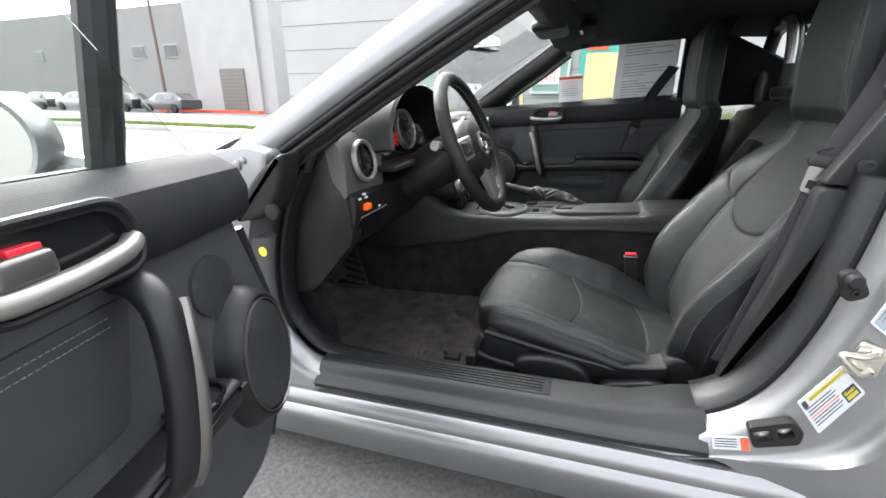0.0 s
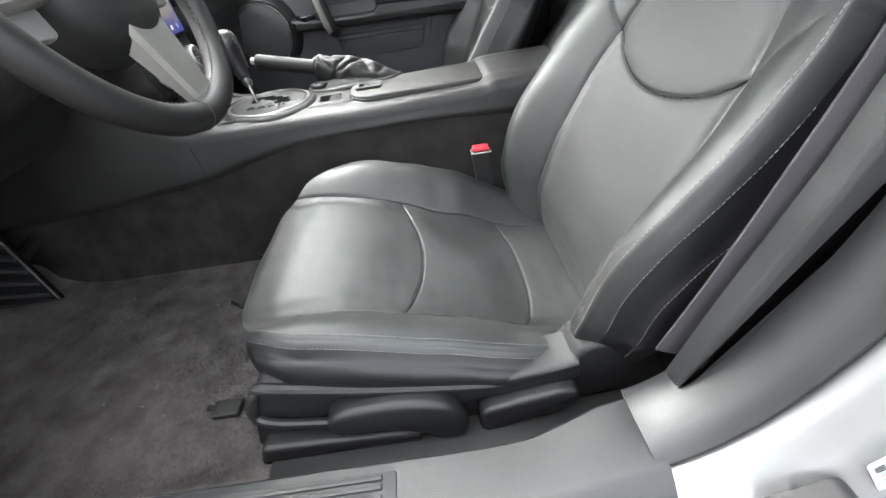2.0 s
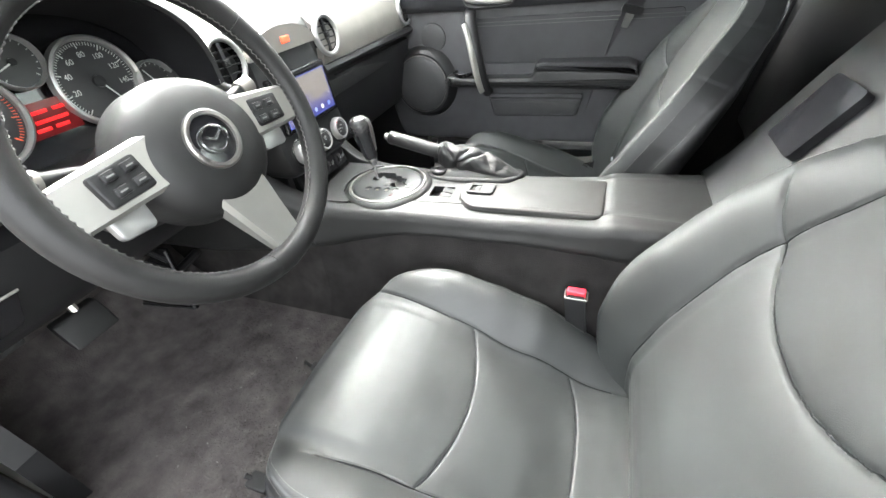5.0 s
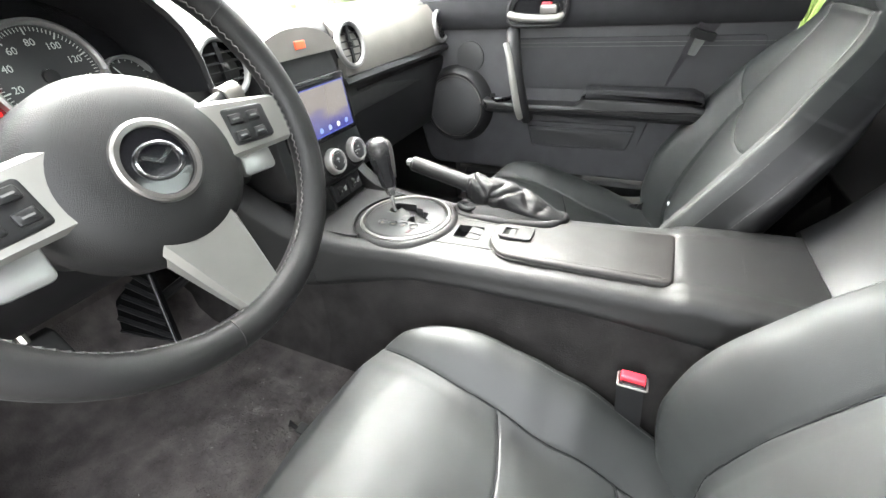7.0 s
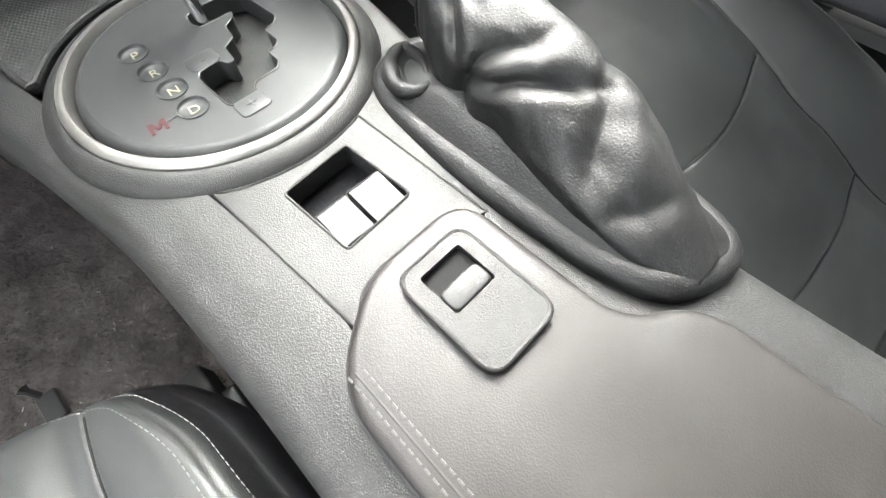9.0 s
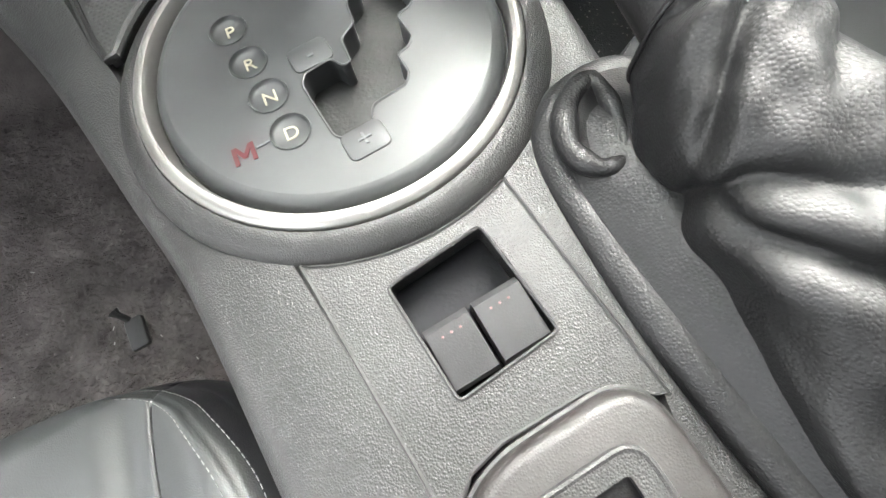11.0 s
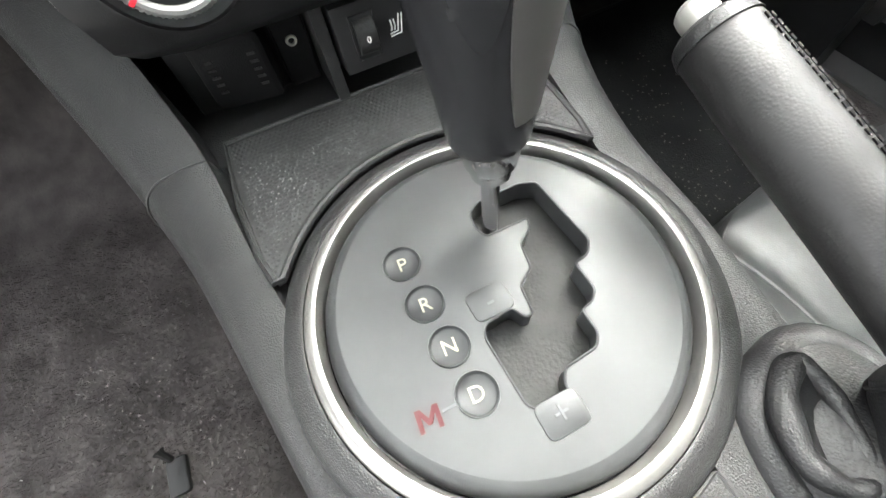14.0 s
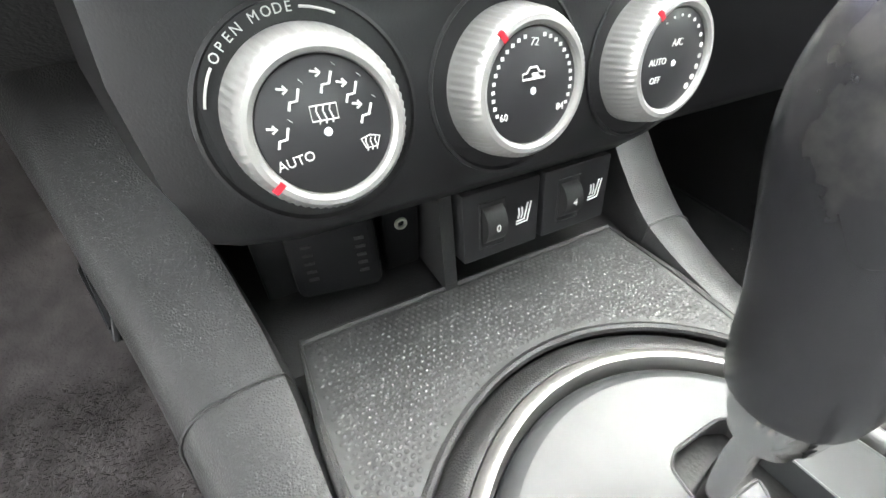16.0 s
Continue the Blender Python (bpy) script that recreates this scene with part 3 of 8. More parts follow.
C_BASE = flow([(-0.25, 0.440), (-0.22, 0.4545), (-0.16, 0.4595), (-0.10, 0.4535), (-0.05, 0.4435), (0.05, 0.410), (0.15, 0.372), (0.24, 0.337), (0.31, 0.325), (0.37, 0.318)])
C_BOL = flow([(-0.25, 0.012), (-0.15, 0.034), (0.0, 0.066), (0.15, 0.074), (0.24, 0.058), (0.31, 0.03), (0.37, 0.0)])
C_EDGE = flow([(-0.25, 0.188), (-0.18, 0.178), (0.03, 0.156), (0.24, 0.150), (0.31, 0.15)])
C_OUT = flow([(-0.25, 0.016), (-0.15, 0.034), (0.0, 0.044), (0.15, 0.052), (0.24, 0.055), (0.31, 0.035), (0.37, 0.0)])
C_WIDE = flow([(-0.250, 0.04), (-0.244, 0.09), (-0.230, 0.152), (-0.207, 0.198), (-0.175, 0.232), (-0.10, 0.258), (0.0, 0.263), (0.15, 0.262), (0.31, 0.246)])
B_HALF = flow([(0.0, 0.20), (0.05, 0.245), (0.14, 0.280), (0.36, 0.286), (0.48, 0.268), (0.57, 0.225), (0.645, 0.166), (0.70, 0.139), (0.85, 0.132), (0.94, 0.112), (0.985, 0.08), (1.0, 0.05)])
B_MID = flow([(0, -0.085), (0.05, -0.050), (0.12, -0.022), (0.25, -0.012), (0.42, -0.020), (0.55, -0.028), (0.645, -0.036), (0.70, -0.012), (0.80, -0.006), (0.92, -0.012), (1.0, -0.06)])
B_BOL = flow([(0, 0.06), (0.08, 0.072), (0.20, 0.080), (0.33, 0.064), (0.46, 0.042), (0.57, 0.02), (0.66, 0.0), (0.75, -0.004), (1.0, -0.01)])
B_EDGE = flow([(0.0, 0.160), (0.114, 0.172), (0.346, 0.172), (0.445, 0.160), (0.56, 0.125), (0.668, 0.10)])
B_BACK = flow([(0, -0.10), (0.1, -0.11), (0.5, -0.11), (0.66, -0.09), (0.8, -0.10), (0.95, -0.085), (1.0, -0.065)])
HEAD_SEAM = 0.668


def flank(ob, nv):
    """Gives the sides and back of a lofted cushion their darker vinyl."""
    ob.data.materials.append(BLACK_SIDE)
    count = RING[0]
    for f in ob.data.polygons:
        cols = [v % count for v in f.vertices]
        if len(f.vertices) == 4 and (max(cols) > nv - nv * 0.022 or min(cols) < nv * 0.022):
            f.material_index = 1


RING = [0]


def seat(name, cx, cy, lean, side, label):
    """A high-backed bucket seat; side -1: its outer flank towards -y. cx shifts it along the car."""
    top = thing(name, (cx + 0.05, cy, 0.285), label, "seat", "car seats")
    X0, X1, HW = -0.250, 0.37, 0.262

    def surface(u, v):
        x = X0 + (X1 - X0) * u ** 1.35
        w = C_WIDE(x)
        a, y = abs(v), v * w
        nose = math.sqrt(max(0.0, 1 - (1 - min(1.0, (x - X0) / 0.034)) ** 2))
        edge = C_EDGE(x)
        bol = C_OUT(x) if v * side > 0 else C_BOL(x)
        z = C_BASE(x) + bol * smooth_step(edge - 0.03, 0.225, abs(y)) - 0.026 * smooth_step(0.90, 1.0, a) ** 1.5
        z += 0.010 * smooth_step(0.165, 0.13, abs(y)) * math.exp(-((x + 0.10) / 0.12) ** 2)
        # the outer seam fades out towards the front, the inner one runs on to the edge
        fade = smooth_step(-0.17, -0.09, x) if v * side > 0 else 1.0
        wob = 0.0025 * math.sin(x * 38 + 1.0) * smooth_step(-0.1, 0.05, x)
        g = crease(abs(y) - edge - wob, 0.0036, puff=0.0024) * fade
        if abs(y) < edge:
            g += crease(x - 0.028 - 0.034 * (1 - (y / 0.155) ** 2), 0.0024, puff=0.0018)
            g += crease(x - 0.232 - 0.012 * (1 - (y / 0.15) ** 2) + 0.015 * (abs(y) / 0.15) ** 4, 0.0022, puff=0.0013)
            g += 0.0012 * noise.noise(V(x * 16, y * 22, 3.1 + cx)) + 0.0008 * noise.noise(V(x * 45, y * 20, 7.7))
        else:
            g += 0.0022 * noise.noise(V(x * 24, y * 10, 5.0 + cx * 9)) * smooth_step(-0.15, 0.0, x)
        g += crease((a - 0.925) * w, 0.0016, 0.0020, 0.004, 0.0006)
        mid = 0.425 - 0.06 * smooth_step(-0.1, 0.3, x)
        return V(cx + x + 0.016 * smooth_step(0.02, -0.25, x) - 0.006 * (1 - v * v) * (1 - nose), cy + v * w, mid + (z - mid) * (0.2 + 0.8 * nose) - g), w, nose

    nx, nv = 340, 300
    rings = []
    for i in range(nx + 1):
        u = i / nx
        x = X0 + (X1 - X0) * u ** 1.35
        ring = []
        for j in range(nv + 1):
            p, w, nose = surface(u, -1 + 2 * j / nv)
            ring.append(p)
        xs = x + 0.016 * smooth_step(0.02, -0.25, x)
        low = min(0.398 + 0.02 * (1 - nose) - 0.06 * smooth_step(-0.1, 0.3, x), C_BASE(x) - 0.015)
        for k in range(1, 7):
            a = k / 6
            ring.append(V(cx + xs, cy + w * (1.0 + 0.035 * math.sin(math.pi * a ** 0.8)), ring[nv].z + (low - ring[nv].z) * a))
        ring += [V(cx + xs, cy + w * 0.9, low - 0.004), V(cx + xs, cy, low - 0.006), V(cx + xs, cy - w * 0.9, low - 0.004)]
        for k in range(6, 0, -1):
            a = k / 6
            ring.append(V(cx + xs, cy - w * (1.0 + 0.035 * math.sin(math.pi * a ** 0.8)), ring[0].z + (low - ring[0].z) * a))
        rings.append(ring)
    cushion = part("cushion", loft(rings), LEATHER, top, "black leather seat cushion", sharp=70)
    RING[0] = len(rings[0])
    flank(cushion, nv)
    def on_cushion(x, y):
        return surface(((x - X0) / (X1 - X0)) ** (1 / 1.35), y / C_WIDE(x))[0] + V(0, 0, 0.0012)
    arc = [on_cushion(0.028 + 0.034 * (1 - (y / 0.155) ** 2), y) for y in [0.152 * (k / 30 - 1) for k in range(61)]]
    cross = [on_cushion(0.232 + 0.012 * (1 - (y / 0.15) ** 2) - 0.015 * (abs(y) / 0.15) ** 4, y) for y in [0.148 * (k / 20 - 1) for k in range(41)]]
    sides = [[on_cushion(x, q * (C_EDGE(x) + 0.0025 * math.sin(x * 38 + 1.0) * smooth_step(-0.1, 0.05, x))) for x in [x0 + (0.30 - x0) * k / 60 for k in range(61)]] for q, x0 in ((side, -0.13), (-side, -0.20))]
    for line in (arc, cross, *sides):
        part("seam", tube(line, 0.0013, 6), CLOTH, cushion)
    for s in (-1, 1):
        for q in (0.895, 0.955):
            line = [surface(0.10 + 0.86 * k / 90, s * q)[0] + V(0, s * 0.0003, 0.0005) for k in range(91)]
            part("stitching", stitches(line, 0.0034, 0.0022, 0.00035), THREAD, cushion)

    # backrest
    la = radians(lean)
    bx, bz, L = cx + 0.262, 0.33, 0.95
    # the spine of the backrest bends upright at the headrest
    spine, o = [], V(bx, cy, bz)
    for k in range(401):
        a = radians(lean - (lean - 1.0) * smooth_step(0.60, 0.70, k / 400))
        spine.append((o.copy(), V(-math.cos(a), 0, math.sin(a))))
        o += V(math.sin(a), 0, math.cos(a)) * (L / 400)
    fwd = V(-math.cos(la), 0, math.sin(la))

    def at_spine(s):
        return spine[min(400, max(0, round(s * 400)))]

    def front(s, v):
        a, hw = abs(v), B_HALF(s)
        y, edge = v * hw, B_EDGE(s)
        e = B_MID(s) + B_BOL(s) * smooth_step(min(0.70, edge / hw - 0.08), 0.86, a) - 0.070 * smooth_step(0.90, 1.0, a) ** 1.6
        g = 0.0
        if s < HEAD_SEAM:
            g += crease(abs(y) - edge, 0.0036, puff=0.0045)
            if abs(y) < edge:
                g += crease((s - 0.384 - 0.057 * (abs(y) / 0.155) ** 2.2) * L, 0.0036, puff=0.005)
            else:
                g += crease((s - 0.441 - 0.9 * (abs(y) - edge)) * L, 0.004, puff=0.003) * smooth_step(edge + 0.085, edge + 0.06, abs(y))
                g += 0.003 * noise.noise(V(s * 14, y * 14, 2.0 + cx * 5)) * smooth_step(0.5, 0.2, s)
        g += crease((s - HEAD_SEAM) * L, 0.006, 0.004, puff=0.006) * (1 if a < 0.8 else 0.6)
        g += crease((a - 0.93) * hw, 0.0028, 0.0028, 0.006, 0.0015)
        return e - g

    def on_back(s, v, lift=0.0):
        o, w = at_spine(s)
        return o + V(0, v * B_HALF(s), 0) + w * (front(s, v) + lift)

    rings = []
    ns, nv = 380, 220
    for i in range(ns + 1):
        s = i / ns
        o, ahead = at_spine(s)
        w, d, e = B_HALF(s), B_BACK(s), front(s, 1)
        ring = [on_back(s, -1 + 2 * j / nv) for j in range(nv + 1)]
        for k in range(1, 30):
            a = k / 30 * math.pi
            ring.append(o + V(0, w * math.cos(a) * 1.02, 0) + ahead * (e + (d - e) * math.sin(a) ** 0.6))
        rings.append(ring)
    back = part("backrest", loft(rings), LEATHER, top, "black leather backrest with a built-in headrest", sharp=70)
    RING[0] = len(rings[0])
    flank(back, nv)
    arc = [on_back(0.384 + 0.057 * (abs(y) / 0.155) ** 2.2, y / B_HALF(0.41), 0.0012) for y in [0.158 * (k / 30 - 1) for k in range(61)]]
    part("seam", tube(arc, 0.0013, 6), CLOTH, back)
    for sgn in (-1, 1):
        part("seam", tube([on_back(q, sgn * B_EDGE(q) / B_HALF(q), 0.0012) for q in [0.06 + 0.59 * k / 80 for k in range(81)]], 0.0013, 6), CLOTH, back)
        for q in (0.905, 0.955, 0.999):
            line = [on_back(0.05 + (0.57 if q < 0.95 else 0.40) * k / 110, sgn * q, 0.0005) for k in range(111)]
            part("stitching", stitches(line, 0.0036, 0.0024, 0.00036), THREAD, back)
        for q in (0.80, 0.88):
            line = [on_back(0.685 + 0.27 * k / 60, sgn * q, 0.0006) for k in range(61)]
            part("stitching", stitches(line, 0.0036, 0.0024, 0.00036), THREAD, back)
    if side < 0:
        # cracked and rubbed leather on the bolster that one slides over
        rnd = random.Random(11)
        for k in range(26):
            s0, v0 = rnd.uniform(0.05, 0.22), rnd.uniform(0.70, 0.89)
            n = 14
            l, bend, slant = rnd.uniform(0.05, 0.16), rnd.uniform(-0.05, 0.05), rnd.uniform(-0.02, 0.10)
            path = [on_back(s0 + l * q / n, -min(0.93, v0 + slant * q / n + bend * math.sin(math.pi * q / n)), 0.0002) for q in range(n + 1)]
            r = rnd.uniform(0.00010, 0.00028)
            part("crack", tube(path, [r * (0.2 + math.sin(math.pi * min(1, max(0, q / n)))) for q in range(n + 1)], 5, flat=0.6), WORN, back)
        for s0, v0, l, r in ((0.125, 0.875, 0.030, 0.0030), (0.175, 0.86, 0.04, 0.0016), (0.08, 0.88, 0.022, 0.0014), (0.21, 0.845, 0.045, 0.0010), (0.155, 0.84, 0.03, 0.0008)):
            path = [on_back(s0 + l * q / 10, -v0 - 0.01 * math.sin(q), 0.0) for q in range(11)]
            part("rubbed_spot", tube(path, [r * math.sin(math.pi * (q + 0.6) / 11.2) * (0.8 + 0.3 * rnd.random()) for q in range(11)], 8, flat=0.22, up=fwd), WORN, back)

    # outer side trim, levers, hinge cover
    ys = cy + side * 0.262
    at = lambda a, b, d: V(cx + a, ys + side * d, b)
    part("side_trim", prism(rounded([(-0.165, 0.442), (-0.03, 0.414), (0.10, 0.397), (0.160, 0.393), (0.245, 0.392), (0.25, 0.33), (0.24, 0.30), (-0.02, 0.290), (-0.20, 0.288), (-0.215, 0.30), (-0.195, 0.37)], 0.012), at, -0.06, 0.0, 0.007), PLASTIC_TRIM, top, "black plastic seat side trim")
    part("trim_lip", tube(spline([at(-0.168, 0.436, 0.0), at(-0.10, 0.424, 0.004), at(-0.03, 0.409, 0.005), at(0.05, 0.394, 0.005), at(0.12, 0.381, 0.004), at(0.158, 0.371, 0.0)], 5), [0.005] + [0.0085] * 24 + [0.005], 10), PLASTIC_TRIM, top)
    part("trim_ridge", tube(spline([at(-0.172, 0.425, -0.002), at(-0.190, 0.378, 0.0), at(-0.165, 0.362, 0.006), at(-0.10, 0.350, 0.008), at(-0.03, 0.338, 0.007), at(0.05, 0.325, 0.002)], 6), [0.004] + [0.0075] * 29 + [0.004], 10), PLASTIC_TRIM, top)
    part("lower_ledge", prism(rounded([(-0.195, 0.328), (-0.05, 0.318), (0.035, 0.316), (0.035, 0.288), (-0.21, 0.288)], 0.010), at, -0.004, 0.026, 0.010, 3), PLASTIC_TRIM, top)
    lev = [(-0.088, 0.370), (-0.07, 0.390), (-0.02, 0.398), (0.035, 0.395), (0.078, 0.376), (0.098, 0.340), (0.096, 0.304), (0.06, 0.298), (0.035, 0.318), (0.0, 0.336), (-0.05, 0.342), (-0.085, 0.350)]
    part("height_lever", prism([(p.x, p.y) for p in spline([V(a, b, 0) for a, b in lev], 4, True)], at, 0.002, 0.032, 0.012, 4), PLASTIC_TRIM, top, "black plastic seat lever")
    part("recliner_lever", prism(rounded([(0.118, 0.335), (0.13, 0.345), (0.225, 0.366), (0.255, 0.362), (0.26, 0.345), (0.245, 0.325), (0.128, 0.290), (0.118, 0.297)], 0.010), at, 0.002, 0.026, 0.009, 3), PLASTIC_TRIM, top, "black plastic recliner lever")
    part("hinge_step", prism(rounded([(0.08, 0.394), (0.16, 0.388), (0.235, 0.396), (0.262, 0.404), (0.262, 0.365), (0.08, 0.345)], 0.010), at, -0.05, 0.008, 0.007, 3), PLASTIC_TRIM, top)
    part("hinge_cover", prism(rounded([(0.242, 0.390), (0.270, 0.422), (0.34, 0.425), (0.42, 0.47), (0.49, 0.44), (0.50, 0.32), (0.25, 0.295)], 0.016), at, -0.055, -0.002, 0.012, 3), PLASTIC_TRIM, top, "black plastic hinge cover")
    # black strip laid on the floor in place of the deep shade beside the seat
    part("rail_shade", prism(rounded([(-0.19, -0.01), (0.36, -0.01), (0.36, 0.085), (0.0, 0.080), (-0.19, 0.060)], 0.01), lambda a, b, d: V(cx + a, ys + side * b, d), 0.2865, 0.2975, 0.004), RUBBER, top, "dark strip along the seat rail, put in for deep shade")
    for s in (-1, 1):
        part("seat_rail", box(cx - 0.24, cx + 0.30, cy + s * 0.2 - 0.02, cy + s * 0.2 + 0.02, 0.2855, 0.325, 0.004), RUBBER, top)
    part("seat_pan", box(cx - 0.20, cx + 0.30, cy - 0.235, cy + 0.235, 0.30, 0.312, 0.004), PLASTIC_SMOOTH, top)
    return top


seat("driver_seat", 0.0, -0.385, 24.0, -1, "black leather driver's bucket seat with worn stitching")
seat("passenger_seat", -0.05, 0.425, 19.0, 1, "black leather passenger bucket seat")

# ---- centre console ----
console = thing("centre_console", (-0.05, YC, 0.50), "dark grey grained plastic centre console between the seats", "console")
# along the car: side, its foot, crest and inner edge of one shoulder, mirrored on the other
EDGE = [flow([(r[0], r[k]) for r in (
    (-0.86, -0.200, 0.495, -0.195, 0.800, -0.155, 0.800), (-0.66, -0.190, 0.495, -0.187, 0.800, -0.150, 0.800), (-0.60, -0.180, 0.497, -0.166, 0.766, -0.134, 0.768), (-0.54, -0.170, 0.500, -0.150, 0.722, -0.124, 0.724), (-0.48, -0.156, 0.502, -0.132, 0.668, -0.107, 0.670),
    (-0.43, -0.144, 0.504, -0.117, 0.631, -0.093, 0.632), (-0.39, -0.135, 0.508, -0.107, 0.610, -0.086, 0.6105), (-0.345, -0.124, 0.514, -0.099, 0.6000, -0.083, 0.6005), (-0.30, -0.115, 0.523, -0.094, 0.5955, -0.076, 0.5975),
    (-0.25, -0.106, 0.532, -0.088, 0.5935, -0.068, 0.5965), (-0.18, -0.096, 0.540, -0.073, 0.5915, -0.041, 0.5953), (-0.12, -0.093, 0.543, -0.069, 0.5912, -0.0345, 0.5953), (-0.05, -0.091, 0.546, -0.066, 0.5915, -0.031, 0.5953), (-0.01, -0.091, 0.547, -0.066, 0.592, -0.048, 0.5955), (0.10, -0.091, 0.550, -0.067, 0.5965, -0.050, 0.5985),
    (0.225, -0.0955, 0.549, -0.0735, 0.6025, -0.050, 0.6040), (0.242, -0.096, 0.549, -0.0745, 0.6060, -0.051, 0.6120), (0.254, -0.098, 0.5485, -0.076, 0.6110, -0.053, 0.6172), (0.285, -0.100, 0.548, -0.078, 0.6130, -0.055, 0.6180), (0.42, -0.110, 0.540, -0.088, 0.6140, -0.065, 0.6165), (0.62, -0.130, 0.500, -0.108, 0.6080, -0.08, 0.6100))]) for k in range(1, 7)]


def console_side(x):
    """The shoulder's outline at x, from its foot over the crest to the tray floor."""
    yb, zb, yc, zc, yi, zi = [f(x) for f in EDGE]
    floor_z = 0.570 + 0.0275 * smooth_step(-0.385, -0.402, x) + (zi - 0.5704) * smooth_step(0.228, 0.240, x)
    pts = [(yb + 0.004, zb - 0.008), (yb, zb), (yb - 0.001, zb + 0.006)]
    drop = 0.026
    ym = yb + 0.3 * (yc - yb)
    for t in (0.25, 0.5, 0.75):
        pts.append((yb - 0.001 + (ym - yb) * t * 0.6, zb + 0.006 + (zc - drop - zb - 0.006) * t))
    for k in range(9):
        a = math.pi / 2 * k / 8
        y0 = yb - 0.001 + (ym - yb) * 0.6
        pts.append((yc - (yc - y0) * math.cos(a), zc - drop + drop * math.sin(a)))
    dip = zi - floor_z
    pts += [(yc + (yi - yc) * t, zc + (zi - zc) * t + 0.0012 * math.sin(math.pi * t)) for t in (0.3, 0.6, 0.85)]
    pts += [(yi, zi), (yi + 0.0012, zi - 0.12 * dip), (yi + 0.0022, zi - 0.4 * dip), (yi + 0.0032, floor_z), (yi + 0.02, floor_z)]
    return pts


RIGHT = flow([(-0.86, 0.195), (-0.66, 0.190), (-0.48, 0.147), (-0.39, 0.126), (-0.345, 0.123), (-0.30, 0.116), (-0.25, 0.110), (-0.18, 0.075), (-0.15, 0.0575), (-0.06, 0.0610), (-0.03, 0.0545), (0.02, 0.0535), (0.045, 0.066), (0.06, 0.0825), (0.08, 0.0885), (0.24, 0.094), (0.62, 0.120)])


def console_section(x):
    left = console_side(x)
    far = [(0.04 - y + 0.01 * smooth_step(-0.32, -0.2, x), z) for y, z in left]
    edge, crest = RIGHT(x), far[14][0]
    n = len(far)
    out = far[:15] + [(crest + (edge - crest) * t, z) for t, (y, z) in zip((0.3, 0.6, 0.85, 1.0), far[15:19])]
    out += [(edge - (0.0012, 0.0022, 0.0032, 0.02)[k], far[19 + k][1]) for k in range(4)]
    return left + out[::-1]


part("body", loft([[V(x, y, z) for y, z in console_section(x)] for x in [-0.86 + 1.48 * k / 174 for k in range(175)]]), PLASTIC, console, sharp=55)
C = (-0.252, 0.022)
ring_at = lambda a, b, d: V(C[0] + a, C[1] + b, 0.598 + d)
part("collar", lathe([(0.1085, -0.0090), (0.1083, -0.0050), (0.1073, -0.0022), (0.1050, 0.0004), (0.1020, 0.0026), (0.0990, 0.0040), (0.0965, 0.0047), (0.0952, 0.0044), (0.094, -0.01)], ring_at, 72, cap=False), PLASTIC, console)
part("bezel", lathe([(0.0947, -0.004), (0.0945, 0.0050), (0.0938, 0.0062), (0.0920, 0.0073), (0.0898, 0.0080), (0.0884, 0.0076), (0.0876, 0.0056), (0.0872, -0.004)], ring_at, 96, cap=False), RING_SILVER, console, "satin silver ring round the selector plate")
GATE = [(-0.296, 0.028), (-0.300, 0.035), (-0.300, 0.060), (-0.296, 0.069), (-0.254, 0.0720), (-0.248, 0.067), (-0.2465, 0.0585), (-0.231, 0.0585), (-0.227, 0.054), (-0.226, 0.0475), (-0.214, 0.0475), (-0.209, 0.043), (-0.208, 0.026), (-0.2035, 0.0225),
        (-0.199, 0.0215), (-0.199, 0.007), (-0.203, 0.0035), (-0.235, 0.0025), (-0.2405, 0.006), (-0.2415, 0.0205), (-0.2345, 0.0235), (-0.2345, 0.0275), (-0.249, 0.0295), (-0.2545, 0.039), (-0.268, 0.0415), (-0.273, 0.050), (-0.279, 0.053), (-0.2795, 0.029), (-0.286, 0.0265)]
gate = rounded([(x - C[0], y - C[1]) for x, y in GATE], 0.0022, 3)
disc = [(0.0790 * math.cos(2 * math.pi * k / 96), 0.0790 * math.sin(2 * math.pi * k / 96)) for k in range(96)]
dots = [(-0.286, -0.015), (-0.262, -0.014), (-0.239, -0.013), (-0.216, -0.012)]
wells = [[(x - C[0] + 0.0092 * math.cos(2 * math.pi * k / 28), y - C[1] + 0.0092 * math.sin(2 * math.pi * k / 28)) for k in range(28)] for x, y in dots]
plate = part("selector_plate", pierced(disc, [gate, *wells], ring_at, 0.0062, -0.008), PLATE, console, "satin gunmetal selector plate with a stepped gate")
part("plate_edge", lathe([(0.0864, -0.004), (0.0860, -0.0005), (0.0848, 0.0026), (0.0826, 0.0049), (0.0806, 0.0059), (0.0788, 0.0062)], ring_at, 96, cap=False), PLATE, plate, sharp=80)
part("plate_groove", lathe([(0.0880, -0.0036), (0.0855, -0.0040)], ring_at, 72, cap=False), CLOTH, plate)
part("gate_lip", ring_tube([ring_at(p[0], p[1], 0.0061) for p in gate], 0.0007, 6), PLATE, plate)
part("gate_brush", box(-0.31, -0.19, 0.0, 0.075, 0.580, 0.5885, 0.001), mat("dusty_gate_brush", (0.015, 0.015, 0.0145), 0.6, spec=0.15, grain=0.5, grain_size=0.002, blotch=0.35, blotch_size=0.012), plate, "dusty grey slide under the gate")
PALE_GOLD = mat("pale_gold_ink", (0.17, 0.155, 0.11), 0.5, blotch=0.1)
